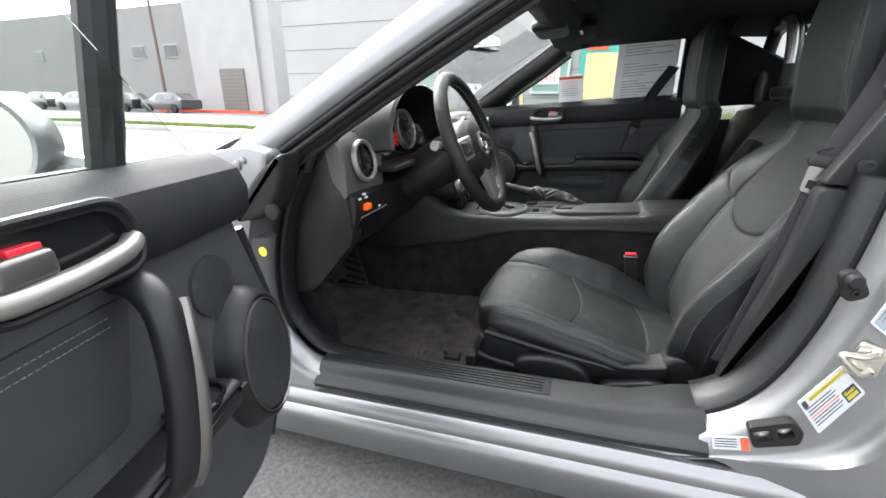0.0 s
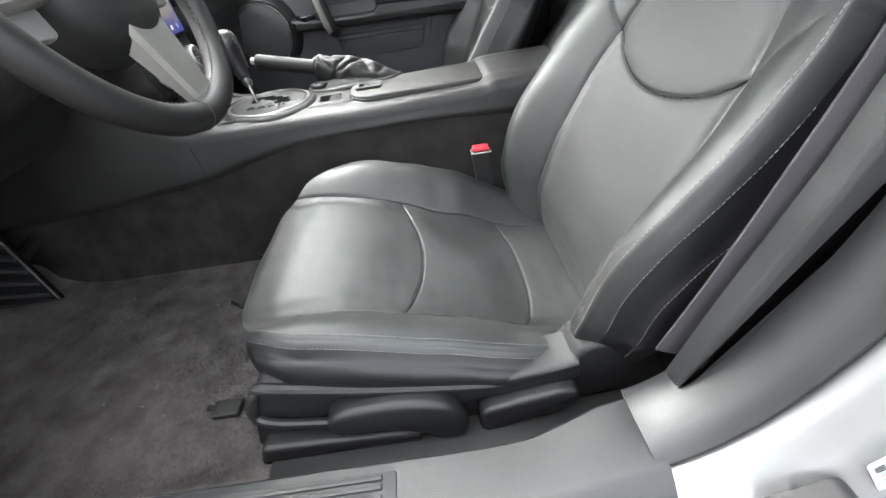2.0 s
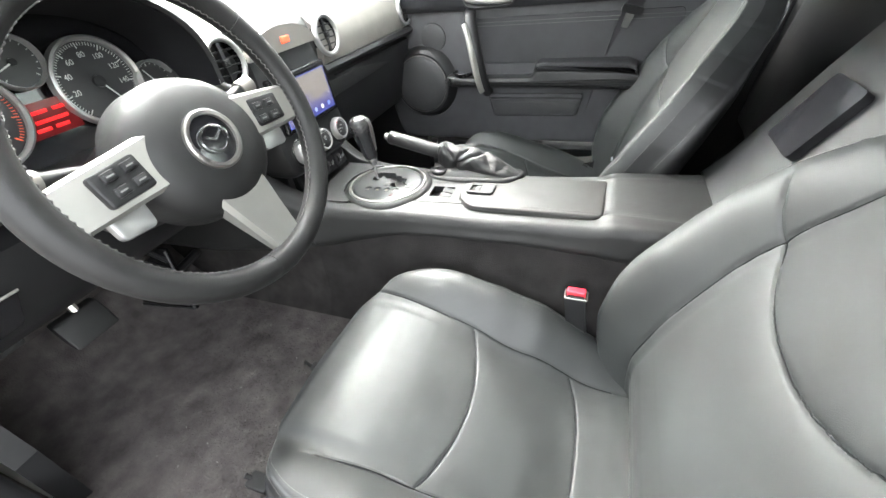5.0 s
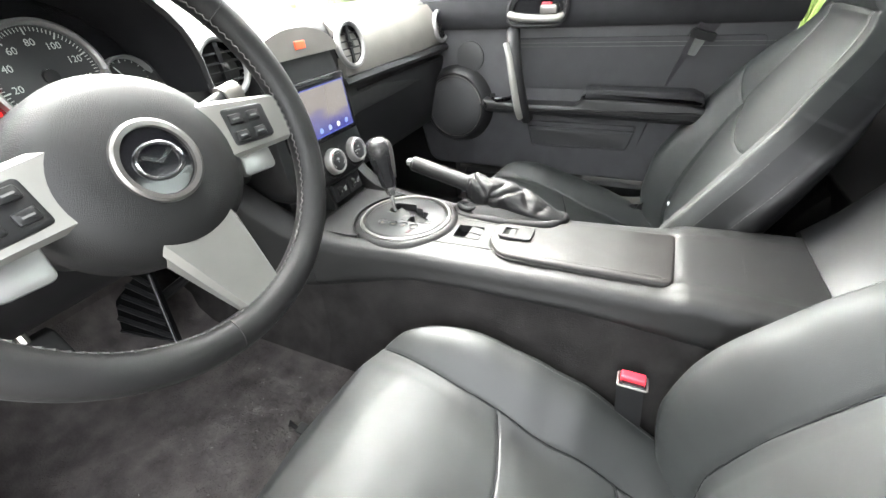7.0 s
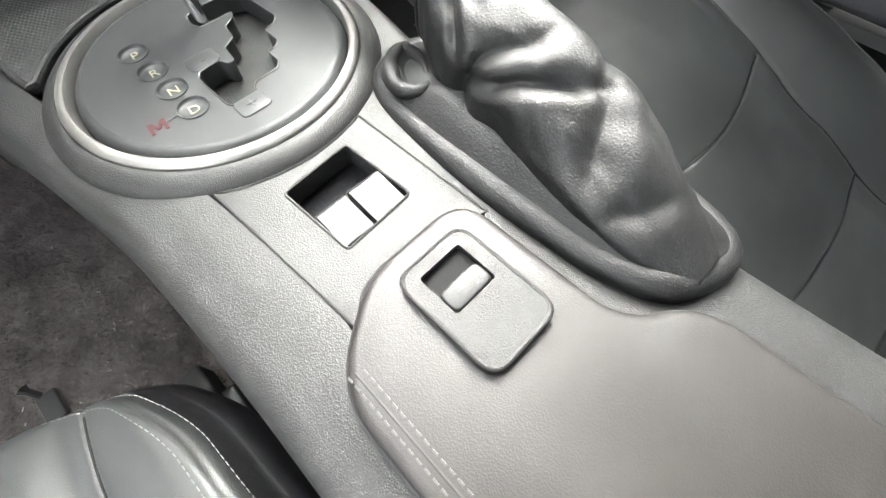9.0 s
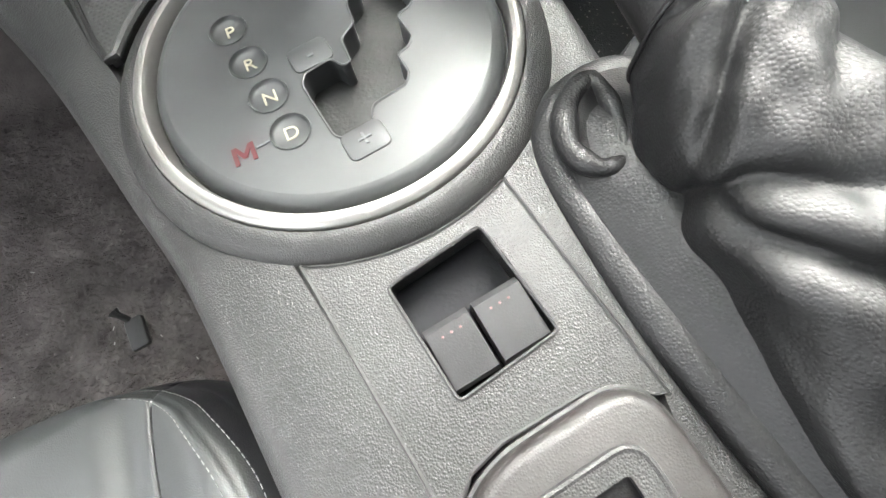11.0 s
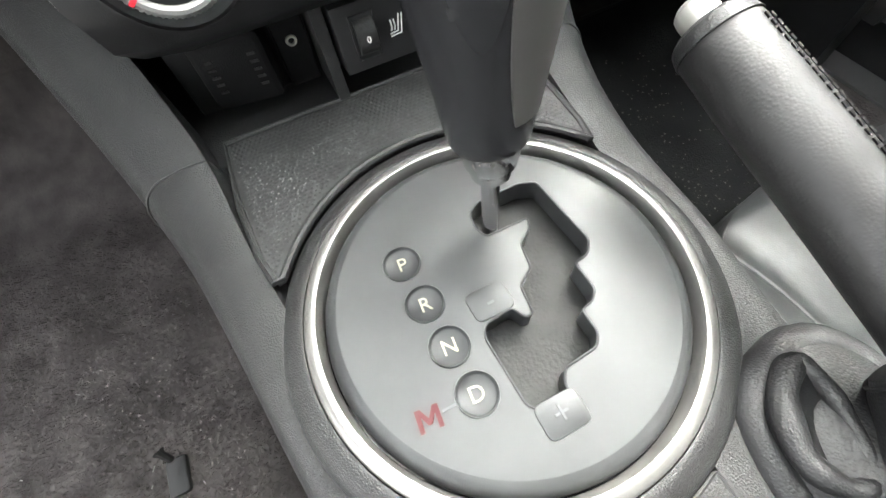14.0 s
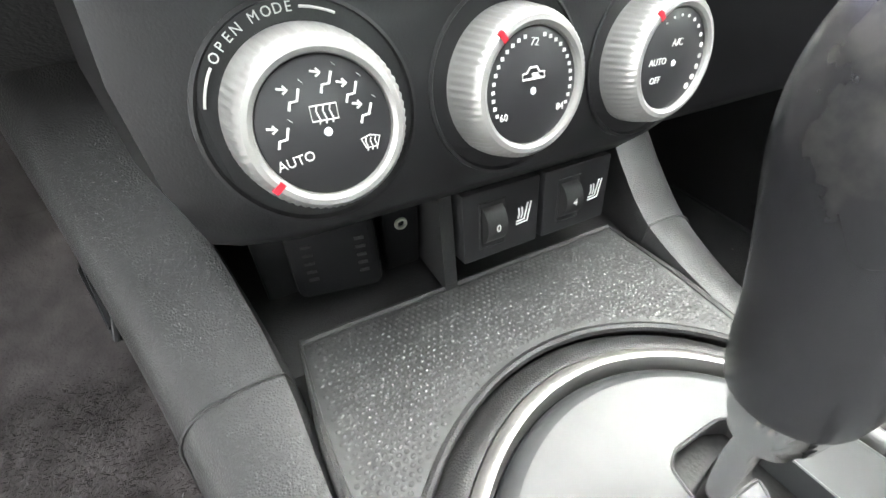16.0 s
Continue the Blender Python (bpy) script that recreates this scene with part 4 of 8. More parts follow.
for (x, y), ch in zip(dots, "PRND"):
    o = frame_at((x, y, 0.6042), (0, 1, 0), (-1, 0, 0))
    part("position_dish", lathe([(0.0097, 0.0002), (0.0095, 0.0007), (0.0091, 0.0006), (0.0088, -0.0008), (0.0078, -0.0016), (0.0, -0.0020)], o, 32, cap=False), PLATE, plate, sharp=60)
    words("position_letter", ch, frame_at((x, y, 0.6024), (0.10, 1, 0), (-1, 0.10, 0)), 0.0100, PALE_GOLD, plate)
strokes = [(-6, -5.5), (-3.6, -5.5), (-3.6, 1.8), (-1.0, -2.8), (1.0, -2.8), (3.6, 1.8), (3.6, -5.5), (6, -5.5), (6, 5.5), (3.2, 5.5), (0, 0.2), (-3.2, 5.5), (-6, 5.5)]
part("manual_letter", prism([(0.00085 * a, 0.00085 * b) for a, b in strokes], frame_at((-0.2165, -0.034, 0.6042), (0.10, 1, 0), (-1, 0.10, 0)), 0, 0.0004), mat("dark_red_ink", (0.032, 0.002, 0.003), 0.6, spec=0.2), plate, smooth=False)
part("manual_dash", prism([(-0.0015, -0.0005), (0.005, -0.0005), (0.005, 0.0005), (-0.0015, 0.0005)], frame_at((-0.2165, -0.0265, 0.6043), (0, 1, 0), (-1, 0, 0)), 0, 0.0004), INK, plate, smooth=False)
for x, y, ch in ((-0.249, 0.013, "-"), (-0.1935, 0.0145, "+")):
    part("sign_pad", prism(rounded([(-0.010, -0.0075), (0.010, -0.0075), (0.010, 0.0075), (-0.010, 0.0075)], 0.004), frame_at((x, y, 0.6040), (0, 1, 0), (-1, 0, 0)), 0, 0.0009, 0.0006), PLATE, plate)
    words("sign", ch, frame_at((x, y, 0.6050), (0, 1, 0), (-1, 0, 0)), 0.013, INK, plate)

# dimpled tray in front of the selector
arc = [(C[0] + 0.1090 * math.cos(a), C[1] + 0.1090 * math.sin(a)) for a in [radians(238.0 - (238.0 - 122.0) * k / 24) for k in range(25)]]
inner = [(-0.4145, -0.0770), (-0.365, -0.0800), (-0.325, -0.0780), (-0.309, -0.0748)] + arc + [(-0.309, 0.1148), (-0.325, 0.1180), (-0.365, 0.1200), (-0.4145, 0.1170)]
tray = part("tray_mat", prism(inner, XY, 0.595, 0.6015), DIM, console, "black rubber tray mat with raised dimples", smooth=False)
part("tray_rim", ring_tube([V(q[0], q[1], 0.6005) for q in inner], 0.0024, 8), PLASTIC, console, "raised plastic lip round the tray mat")
bm = bmesh.new()
k = 0
for i in range(60):
    for j in range(66):
        x, y = -0.4135 + 0.00275 * i, -0.0758 + 0.00315 * j + (0.00158 if i % 2 else 0)
        if y > 0.1155 or y < -0.0755 or x > -0.311 or (x - C[0]) ** 2 + (y - C[1]) ** 2 < 0.1130 ** 2:
            continue
        tip = bm.verts.new((x, y, 0.60222))
        b = [bm.verts.new((x + 0.0013 * math.cos(a), y + 0.0014 * math.sin(a), 0.6014)) for a in (0, 1.05, 2.1, 3.14, 4.19, 5.24)]
        for q in range(6):
            bm.faces.new((b[q], b[(q + 1) % 6], tip))
tagged(part("dimple_field", bm, DIM, tray), kind="stuff")
for side in (-1, 1):
    # the seam where the console meets the stack's shoulder
    seam = [(y, z) for y, z in console_side(-0.394)[1:-2]]
    part("shoulder_joint", tube([V(-0.394 - 0.10 * (z - 0.61), y if side < 0 else 0.04 - y, z + 0.0002) for y, z in seam], 0.0008, 5), RUBBER, console)

# switch panel behind the selector
panel = [(-0.161, -0.036)] + [(C[0] + 0.1082 * math.cos(a), C[1] + 0.1082 * math.sin(a)) for a in [radians(-30 + 48 * k / 12) for k in range(13)]] + [(-0.149, 0.057), (-0.047, 0.0605), (-0.0490, 0.0555), (-0.0565, 0.0475), (-0.062, 0.035), (-0.063, 0.0), (-0.060, -0.015), (-0.052, -0.024), (-0.047, -0.029)]
hole = rounded([(-0.134, -0.009), (-0.137, 0.037), (-0.085, 0.040), (-0.082, -0.006)], 0.003, 3)
sw = part("switch_panel", pierced(panel, [hole], XY, 0.5955, 0.58), PLASTIC, console, "grained black switch panel", smooth=False)
part("panel_gap", ring_tube([V(q[0], q[1], 0.5956) for q in panel], 0.0008, 5), RUBBER, sw)
part("switch_well", box(-0.138, -0.08, -0.011, 0.042, 0.5755, 0.5775, 0.0005), CLOTH, sw)
part("well_rim", ring_tube([V(p[0], p[1], 0.5955) for p in hole], 0.0009, 6), PLASTIC, sw)
for y0, y1 in ((-0.0055, 0.0140), (0.0165, 0.0375)):
    b = part("window_switch", loft([[V(x, y, z) for x, z in ((-0.112, 0.577), (-0.1115, 0.5935), (-0.109, 0.5955), (-0.086, 0.5925), (-0.0845, 0.590), (-0.0845, 0.577))] for y in (y0, y0 + 0.0006, y1 - 0.0006, y1)]), PLASTIC_SMOOTH, sw, "black rocker switch with red dots")
    for q in range(3):
        part("switch_dot", lathe([(0.0006, 0), (0.0005, 0.0002), (0, 0.0002)], frame_at((-0.1055, y0 + 0.006 + 0.004 * q, 0.5950), (0, 1, 0), (-1, 0, -0.12)), 8), mat("dot_red", (0.075, 0.022, 0.022), 0.6) if q == 0 and y0 < 0 else bpy.data.materials["dot_red"], b)

# padded lid with its latch
lid_poly = [(-0.0605, -0.010), (-0.030, -0.053), (0.241, -0.0585), (0.247, 0.094), (0.058, 0.087), (0.036, 0.0555), (-0.0605, 0.0535)]
lid_poly = [(p.x, p.y) for p in rounded(lid_poly, [0.016, 0.024, 0.016, 0.016, 0.018, 0.016, 0.020], 8)]
lid = part("armrest_lid", prism(lid_poly, lambda a, b, d: V(a, b, d + 0.02 * (a + 0.06)), 0.585, 0.6065, 0.0052, 4), LID, console, "padded black vinyl armrest lid")
part("lid_gap", ring_tube([V(q[0], q[1], 0.5985 + 0.013 * (q[0] + 0.06)) for q in lid_poly], 0.0014, 6), RUBBER, console)
line = [V(-0.03 + 0.26 * k / 60, -0.0455 - 0.004 * k / 60, 0.6063 + 0.02 * (0.03 + 0.26 * k / 60)) for k in range(61)]
part("stitching", stitches(line, 0.003, 0.0016, 0.0006), mat("black_thread", (0.03, 0.03, 0.03), 0.7), lid)
part("stitching", stitches([q + V(0.002, 0.0065, 0.0002) for q in line], 0.003, 0.0016, 0.0006), bpy.data.materials["black_thread"], lid)
part("welt", tube([q + V(0.001, 0.0032, -0.0006) for q in line], 0.0012, 6), LID, lid)
lo = frame_at((-0.0150, 0.0185, 0.6079), (0, 1, 0), (-1, 0, 0))
rim = rounded([(-0.0225, -0.0280), (0.0185, -0.0280), (0.0185, 0.0310), (-0.0225, 0.0310)], 0.009, 5)
slot = rounded([(-0.0145, 0.0005), (0.0105, 0.0005), (0.0105, 0.0240), (-0.0145, 0.0240)], 0.002, 3)
lat = part("latch_plate", pierced(rim, [slot], lo, 0.0046, -0.004), PLASTIC, lid, "black plastic latch plate")
part("latch_edge", ring_tube([lo(p[0], p[1], 0.0038) for p in rim], 0.0014, 8), PLASTIC, lat)
# shallow floor in matt black, standing in for the shade of a deep slot
part("latch_well", prism(slot, lo, -0.0020, 0.0006), MATT, lat, smooth=False)
part("latch_tab", prism(rounded([(-0.0140, 0.0010), (0.0100, 0.0010), (0.0100, 0.0130), (-0.0140, 0.0130)], 0.004, 3), lo, -0.001, 0.0040, 0.0014, 3), PLASTIC_TRIM, lat)
part("rear_seam", tube(spline([V(0.335, -0.106, 0.585), V(0.335, -0.092, 0.605), V(0.335, -0.06, 0.6155), V(0.335, 0.10, 0.6155), V(0.335, 0.145, 0.606), V(0.335, 0.164, 0.585)], 5), 0.0009, 5), RUBBER, console)

def worn_grip():
    """Black grip, specked grey near the top: wear and painted windscreen reflections."""
    m = mat("smoked_grip", (0.012, 0.012, 0.013), 0.26, rough_var=0.02, spec=0.4)
    nt = m.node_tree
    b = nt.nodes["Principled BSDF"]
    co = nt.nodes.new("ShaderNodeTexCoord")
    ax = nt.nodes.new("ShaderNodeSeparateXYZ")
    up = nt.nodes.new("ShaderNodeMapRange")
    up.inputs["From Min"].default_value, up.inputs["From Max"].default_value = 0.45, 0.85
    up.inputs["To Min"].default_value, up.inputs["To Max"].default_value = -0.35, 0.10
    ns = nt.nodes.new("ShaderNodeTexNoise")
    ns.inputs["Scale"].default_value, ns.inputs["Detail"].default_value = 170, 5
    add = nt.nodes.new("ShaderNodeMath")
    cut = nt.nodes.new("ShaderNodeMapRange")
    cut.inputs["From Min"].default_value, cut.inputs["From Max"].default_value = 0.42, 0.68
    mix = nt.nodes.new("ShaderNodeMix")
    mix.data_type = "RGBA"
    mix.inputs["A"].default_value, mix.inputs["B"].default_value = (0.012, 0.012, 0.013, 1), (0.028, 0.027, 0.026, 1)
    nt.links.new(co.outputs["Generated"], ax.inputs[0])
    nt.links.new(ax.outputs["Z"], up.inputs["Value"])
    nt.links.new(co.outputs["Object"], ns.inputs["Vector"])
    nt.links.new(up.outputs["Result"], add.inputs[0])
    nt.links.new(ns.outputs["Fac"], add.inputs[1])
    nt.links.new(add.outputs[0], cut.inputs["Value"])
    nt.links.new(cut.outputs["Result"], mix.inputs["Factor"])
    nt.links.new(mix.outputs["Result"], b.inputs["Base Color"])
    return m


# ---- gear selector ----
sel = thing("gear_selector", (-0.285, 0.034, 0.60), "automatic gear lever with a smoked grey and black grip in park", "gear lever")
part("shaft", tube([V(-0.283, 0.034, 0.588), V(-0.2885, 0.034, 0.650)], 0.0043, 14), CHROME, sel, "chrome shaft")
part("collar", tube([V(-0.2874, 0.034, 0.6425), V(-0.2875, 0.034, 0.6432), V(-0.2880, 0.034, 0.649), V(-0.2881, 0.034, 0.650), V(-0.2895, 0.034, 0.659), V(-0.2900, 0.034, 0.664)], [0.0074, 0.0088, 0.0098, 0.0112, 0.0130, 0.0130], 28), CHROME, sel, "chrome collar")
grip = [(-0.2900, 0.6615, 0.0150), (-0.2904, 0.6645, 0.0168), (-0.2920, 0.675, 0.0186), (-0.294, 0.690, 0.0205), (-0.297, 0.708, 0.0235), (-0.300, 0.724, 0.0262), (-0.302, 0.736, 0.0270), (-0.303, 0.746, 0.0255), (-0.303, 0.754, 0.0210), (-0.303, 0.759, 0.0130), (-0.303, 0.7605, 0.004)]
gp = spline([V(x, 0.034, z) for x, z, r in grip], 3)
gr = [q.x for q in spline([V(r, 0, 0) for x, z, r in grip], 3)]
part("grip", tube(gp, gr, 26, flat=0.92, up=(1, 0, 0)), worn_grip(), sel, "smooth black grip with grey specks of wear and painted reflection")
cap_rows = []
for i in range(17):
    t = i / 16
    z = 0.680 + 0.078 * t
    k = min(len(gp) - 2, max(0, next(q for q in range(len(gp)) if gp[q].z >= z or q == len(gp) - 1)))
    f = (z - gp[k - 1].z) / max(1e-6, gp[k].z - gp[k - 1].z)
    c0, r0 = gp[k - 1].lerp(gp[k], f), gr[k - 1] + (gr[k] - gr[k - 1]) * f + 0.0007
    wid = 0.95 * math.sin(math.pi * min(1, (t * 0.9 + 0.09))) ** 0.35
    cap_rows.append([c0 + V(math.cos(a) * r0 * 0.92, math.sin(a) * r0, 0) for a in [radians(18) + wid * (q / 8 - 0.5) for q in range(9)]])
part("grip_panel", shell(loft(cap_rows, False), 0.0012), SATIN, sel, "satin grey inlay on the grip")

# ---- handbrake ----
hb = thing("handbrake", (-0.05, 0.10, 0.60), "handbrake lever with a leather grip and a gathered leather boot", "handbrake")
a0, a1 = V(-0.284, 0.134, 0.672), V(-0.140, 0.128, 0.640)
hd = (a1 - a0).normalized()
part("grip", tube([a0, a0 + hd * 0.003, a0 + hd * 0.03, a0 + hd * 0.08, a1, a1 + hd * 0.02], [0.0145, 0.0165, 0.0170, 0.0168, 0.0172, 0.017], 22, up=(0, 0, 1)), GRIP, hb, "black leather grip with a stitched seam")
part("grip_end", tube([a0 - hd * 0.004, a0 - hd * 0.002, a0 + hd * 0.004], [0.0135, 0.0158, 0.0172], 22), PLASTIC, hb)
part("button", tube([a0 - hd * 0.0175, a0 - hd * 0.0168, a0 - hd * 0.0145, a0 - hd * 0.011, a0], [0.0025, 0.0055, 0.0078, 0.0084, 0.0084], 22), SPOKE, hb, "chrome release button")
hn = hd.cross(V(0, 1, 0)).normalized()
if hn.z < 0:
    hn = -hn
for q in (-0.16, 0.16):
    line = [a0 + hd * (0.008 + 0.13 * k / 40) + (hn * math.cos(q + 0.40) + V(0, 1, 0) * math.sin(q + 0.40)) * 0.0172 for k in range(41)]
    part("stitching", stitches(line, 0.0026, 0.0012, 0.0006), MATT, hb)
boot_rows = []
st = [(-0.152, 0.129, 0.643, 0.0178, 0.018), (-0.148, 0.129, 0.642, 0.0200, 0.0205), (-0.135, 0.128, 0.640, 0.0255, 0.026), (-0.115, 0.126, 0.632, 0.0300, 0.033), (-0.092, 0.123, 0.626, 0.0325, 0.036), (-0.062, 0.119, 0.622, 0.0335, 0.035), (-0.032, 0.115, 0.617, 0.0325, 0.031), (-0.002, 0.112, 0.612, 0.0305, 0.024), (0.026, 0.108, 0.607, 0.026, 0.016), (0.052, 0.103, 0.601, 0.016, 0.008)]
# creases of the boot: place along it, slant, place round it, reach round it, depth, width
CREASES = [(0.27, -0.13, -0.55, 0.75, 0.0050, 0.024), (0.35, -0.10, 0.45, 0.6, 0.0030, 0.030), (0.47, 0.07, -0.75, 0.8, 0.0062, 0.020), (0.575, 0.11, -0.55, 0.75, 0.0064, 0.019), (0.70, -0.06, -0.35, 0.8, 0.0040, 0.030), (0.14, 0.06, -0.9, 0.55, 0.0032, 0.016),
           (0.62, -0.10, 0.55, 0.5, 0.0030, 0.026), (0.84, 0.05, -0.6, 0.7, 0.0034, 0.024), (0.42, 0.20, -1.5, 0.5, 0.0040, 0.022)]


def boot_fold(u, a):
    """How far the slack leather stands out from the boot's smooth form."""
    ca, sa = math.cos(a), math.sin(a)
    f = 0.0050 * noise.noise(V(u * 3.0, ca * 1.0, sa * 1.0)) + 0.0024 * noise.noise(V(u * 8.0 + 3, ca * 1.9, sa * 1.9)) + 0.0011 * noise.noise(V(u * 17.0, ca * 3.4 + 5, sa * 3.4))
    b = (a + math.pi) % (2 * math.pi) - math.pi
    for uc, slant, ac, reach, depth, width in CREASES:
        q = u - uc - slant * (b - ac) - 0.016 * noise.noise(V(b * 1.5, uc * 9, 1.0))
        win = math.exp(-((b - ac) / reach) ** 4)
        f += win * depth * (0.30 * math.exp(-((q - 2.2 * width) / (1.6 * width)) ** 2) - math.exp(-abs(q / width) ** 1.4))
    return f


N, M = 170, 120
for i in range(N + 1):
    t = i / N * (len(st) - 1)
    k = min(int(t), len(st) - 2)
    f = t - k
    x, y, z, w, h = [p + (q - p) * f for p, q in zip(st[k], st[k + 1])]
    u = i / N
    e = min(1, max(0, (u - 0.05) * 7)) * min(1, max(0, (0.97 - u) * 6))
    row = []
    for j in range(M):
        a = 2 * math.pi * j / M
        fold = e * boot_fold(u, a)
        row.append(V(x + fold * 0.3, y + (w + fold) * math.sin(a), max(0.588, z + (h + fold) * math.cos(a) - (0.012 if math.cos(a) < 0 else 0))))
    boot_rows.append(row)
part("boot", loft(boot_rows), BOOT, hb, "creased black leather boot", sharp=180)
hem = boot_rows[max(1, N // 18)]
part("boot_hem", ring_tube([q + (q - V(-0.150, 0.129, 0.643)) * 0.03 for q in hem], 0.0009, 6), BOOT, hb)
part("stitching", stitches([q + (q - V(-0.150, 0.129, 0.643)) * 0.05 + hd * 0.004 for q in hem[:M // 2 + 8]], 0.0022, 0.0012, 0.0004), THREAD, hb)
base = spline([V(-0.168, 0.100, 0.600), V(-0.146, 0.082, 0.600), (V(-0.10, 0.0755, 0.601)), V(-0.03, 0.0745, 0.604), V(0.018, 0.0785, 0.606), V(0.046, 0.094, 0.607), V(0.048, 0.130, 0.604), V(-0.03, 0.146, 0.598), (V(-0.12, 0.148, 0.596)), V(-0.165, 0.135, 0.598)], 6, True)
part("boot_surround", ring_tube([q - V(0, 0, 0.0075) for q in base], [0.0095 + 0.0005 * math.sin(k * 0.5) for k in range(len(base))], 16), BOOT, hb, "rolled leather edge of the boot")
mid = V(-0.055, 0.112, 0.602)
part("boot_skirt", loft([[mid + V((p.x - mid.x) * (1 - 0.9 * q), (p.y - mid.y) * (1 - q), p.z - mid.z + 0.0010 + 0.016 * math.sin(q * 2.6) + 0.0016 * math.sin(k * 0.55 + 9 * q) * q) for k, p in enumerate(base)] for q in (0.0, 0.08, 0.17, 0.28, 0.40, 0.52, 0.65)], True, False), BOOT, hb, sharp=180)
tuck = spline([V(-0.166, 0.110, 0.597), V(-0.159, 0.093, 0.599), V(-0.142, 0.083, 0.600), V(-0.129, 0.086, 0.602), V(-0.126, 0.095, 0.603), V(-0.137, 0.103, 0.603), V(-0.153, 0.109, 0.601)], 7, True)
# black sheet inside the looped fold stands in for the pocket's shade
part("tuck_shade", prism([(q.x, q.y) for q in tuck], XY, 0.600, 0.6075), MATT, hb)
part("boot_tuck", ring_tube([q + V(0, 0, 0.0065) for q in tuck], [0.0044 + 0.0012 * math.sin(k * 0.13 + 0.5) + 0.0004 * math.sin(k * 0.8) for k in range(len(tuck))], 14), BOOT, hb, "loose looped fold of the boot")

# ---- dashboard ----
dash = thing("dashboard", (-0.5, YC, 0.70), "dark dashboard with a silver trim band and round vents", "dashboard")
SEC = [(-0.62, 0.66), (-0.52, 0.70), (-0.455, 0.765), (-0.452, 0.80), (-0.468, 0.815), (-0.462, 0.85), (-0.458, 0.90), (-0.475, 0.945), (-0.51, 0.965), (-0.60, 0.975), (-0.75, 0.955), (-0.88, 0.915), (-0.90, 0.85), (-0.80, 0.60)]
def recess(y, z):
    """The pad steps back where the instruments sit."""
    return 0.075 if -0.60 < y < -0.235 and 0.84 < z < 0.97 else 0.0


part("pad", loft([[V((x - recess(y, z) if x > -0.55 else x) - 0.03 * abs(y - YC) ** 2, y, z) for x, z in SEC] for y in [-0.735 + 1.51 * k / 72 for k in range(73)]]), DASH_PAD, dash, "dark grey dash pad", sharp=50)
# silver band on the passenger's side and round the driver's outer vent
for y0, y1, nm in ((0.16, 0.735, "trim_band"), (-0.743, -0.575, "outer_trim")):
    low = 0.838 if y0 > 0 else 0.806
    sec = [(-0.453, low), (-0.444, low + 0.007), (-0.440, 0.885), (-0.452, 0.925), (-0.478, 0.952), (-0.49, 0.94), (-0.48, 0.85)]
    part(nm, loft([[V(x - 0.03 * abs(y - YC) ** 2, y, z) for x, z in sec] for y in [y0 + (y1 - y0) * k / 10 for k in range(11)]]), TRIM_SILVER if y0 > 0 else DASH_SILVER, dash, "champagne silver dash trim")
part("trim_lip", loft([[V(x, y, z) for x, z in ((-0.46, 0.828), (-0.440, 0.824), (-0.436, 0.832), (-0.442, 0.842), (-0.46, 0.845))] for y in (0.15, 0.74)]), PLASTIC_SMOOTH, dash)
part("glove_box", prism(rounded([(0.20, 0.60), (0.70, 0.60), (0.70, 0.81), (0.20, 0.81)], 0.02), lambda a, b, d: V(d - 0.25 * (0.81 - b), a, b), -0.50, -0.452, 0.01), PLASTIC_SMOOTH, dash, "black glove box lid")


def vent(y, z, x, r, parent):
    o = frame_at((x, y, z), (0, 1, 0), (-0.12, 0, 1))
    v = part("vent_ring", lathe([(r * 0.80, -0.015), (r * 0.80, 0.002), (r * 0.86, 0.006), (r * 0.94, 0.0065), (r, 0.004), (r * 1.03, -0.004)], o, 40, cap=False), KNOB_SILVER if y > -0.5 else TRIM_SILVER, parent, "round silver vent ring")
    part("vent_well", lathe([(r * 0.80, 0.0), (r * 0.78, -0.02), (r * 0.5, -0.035), (0.0, -0.038)], o, 32, cap=False), GLOSS, v)
    for k in (-0.45, -0.15, 0.15, 0.45):
        h = math.sqrt(0.78 ** 2 - k * k) * r
        part("vent_slat", prism([(-h, k * r - 0.0015), (h, k * r - 0.0015), (h, k * r + 0.0015), (-h, k * r + 0.0015)], o, -0.018, -0.001), PLASTIC_SMOOTH, v)
    part("vent_post", prism([(-0.004, -0.78 * r), (0.004, -0.78 * r), (0.004, 0.78 * r), (-0.004, 0.78 * r)], o, -0.006, 0.001), PLASTIC_SMOOTH, v)
    part("vent_tab", prism(rounded([(-0.007, -0.006), (0.007, -0.006), (0.007, 0.006), (-0.007, 0.006)], 0.002), o, -0.002, 0.006, 0.002), PLASTIC_SMOOTH, v)


vent(-0.668, 0.886, -0.447, 0.050, dash)
vent(-0.135, 0.915, -0.450, 0.046, dash)
vent(0.190, 0.905, -0.442, 0.047, dash)
vent(0.672, 0.893, -0.450, 0.044, dash)

# hood over the instruments
def arch(x, s, lift):
    pts = []
    for k in range(25):
        a = math.pi * k / 24
        pts.append(V(x, -0.415 - (0.205 * s) * math.cos(a), 0.905 + lift * 1.0 + 0.155 * s * abs(math.sin(a)) ** 0.75))
    return pts


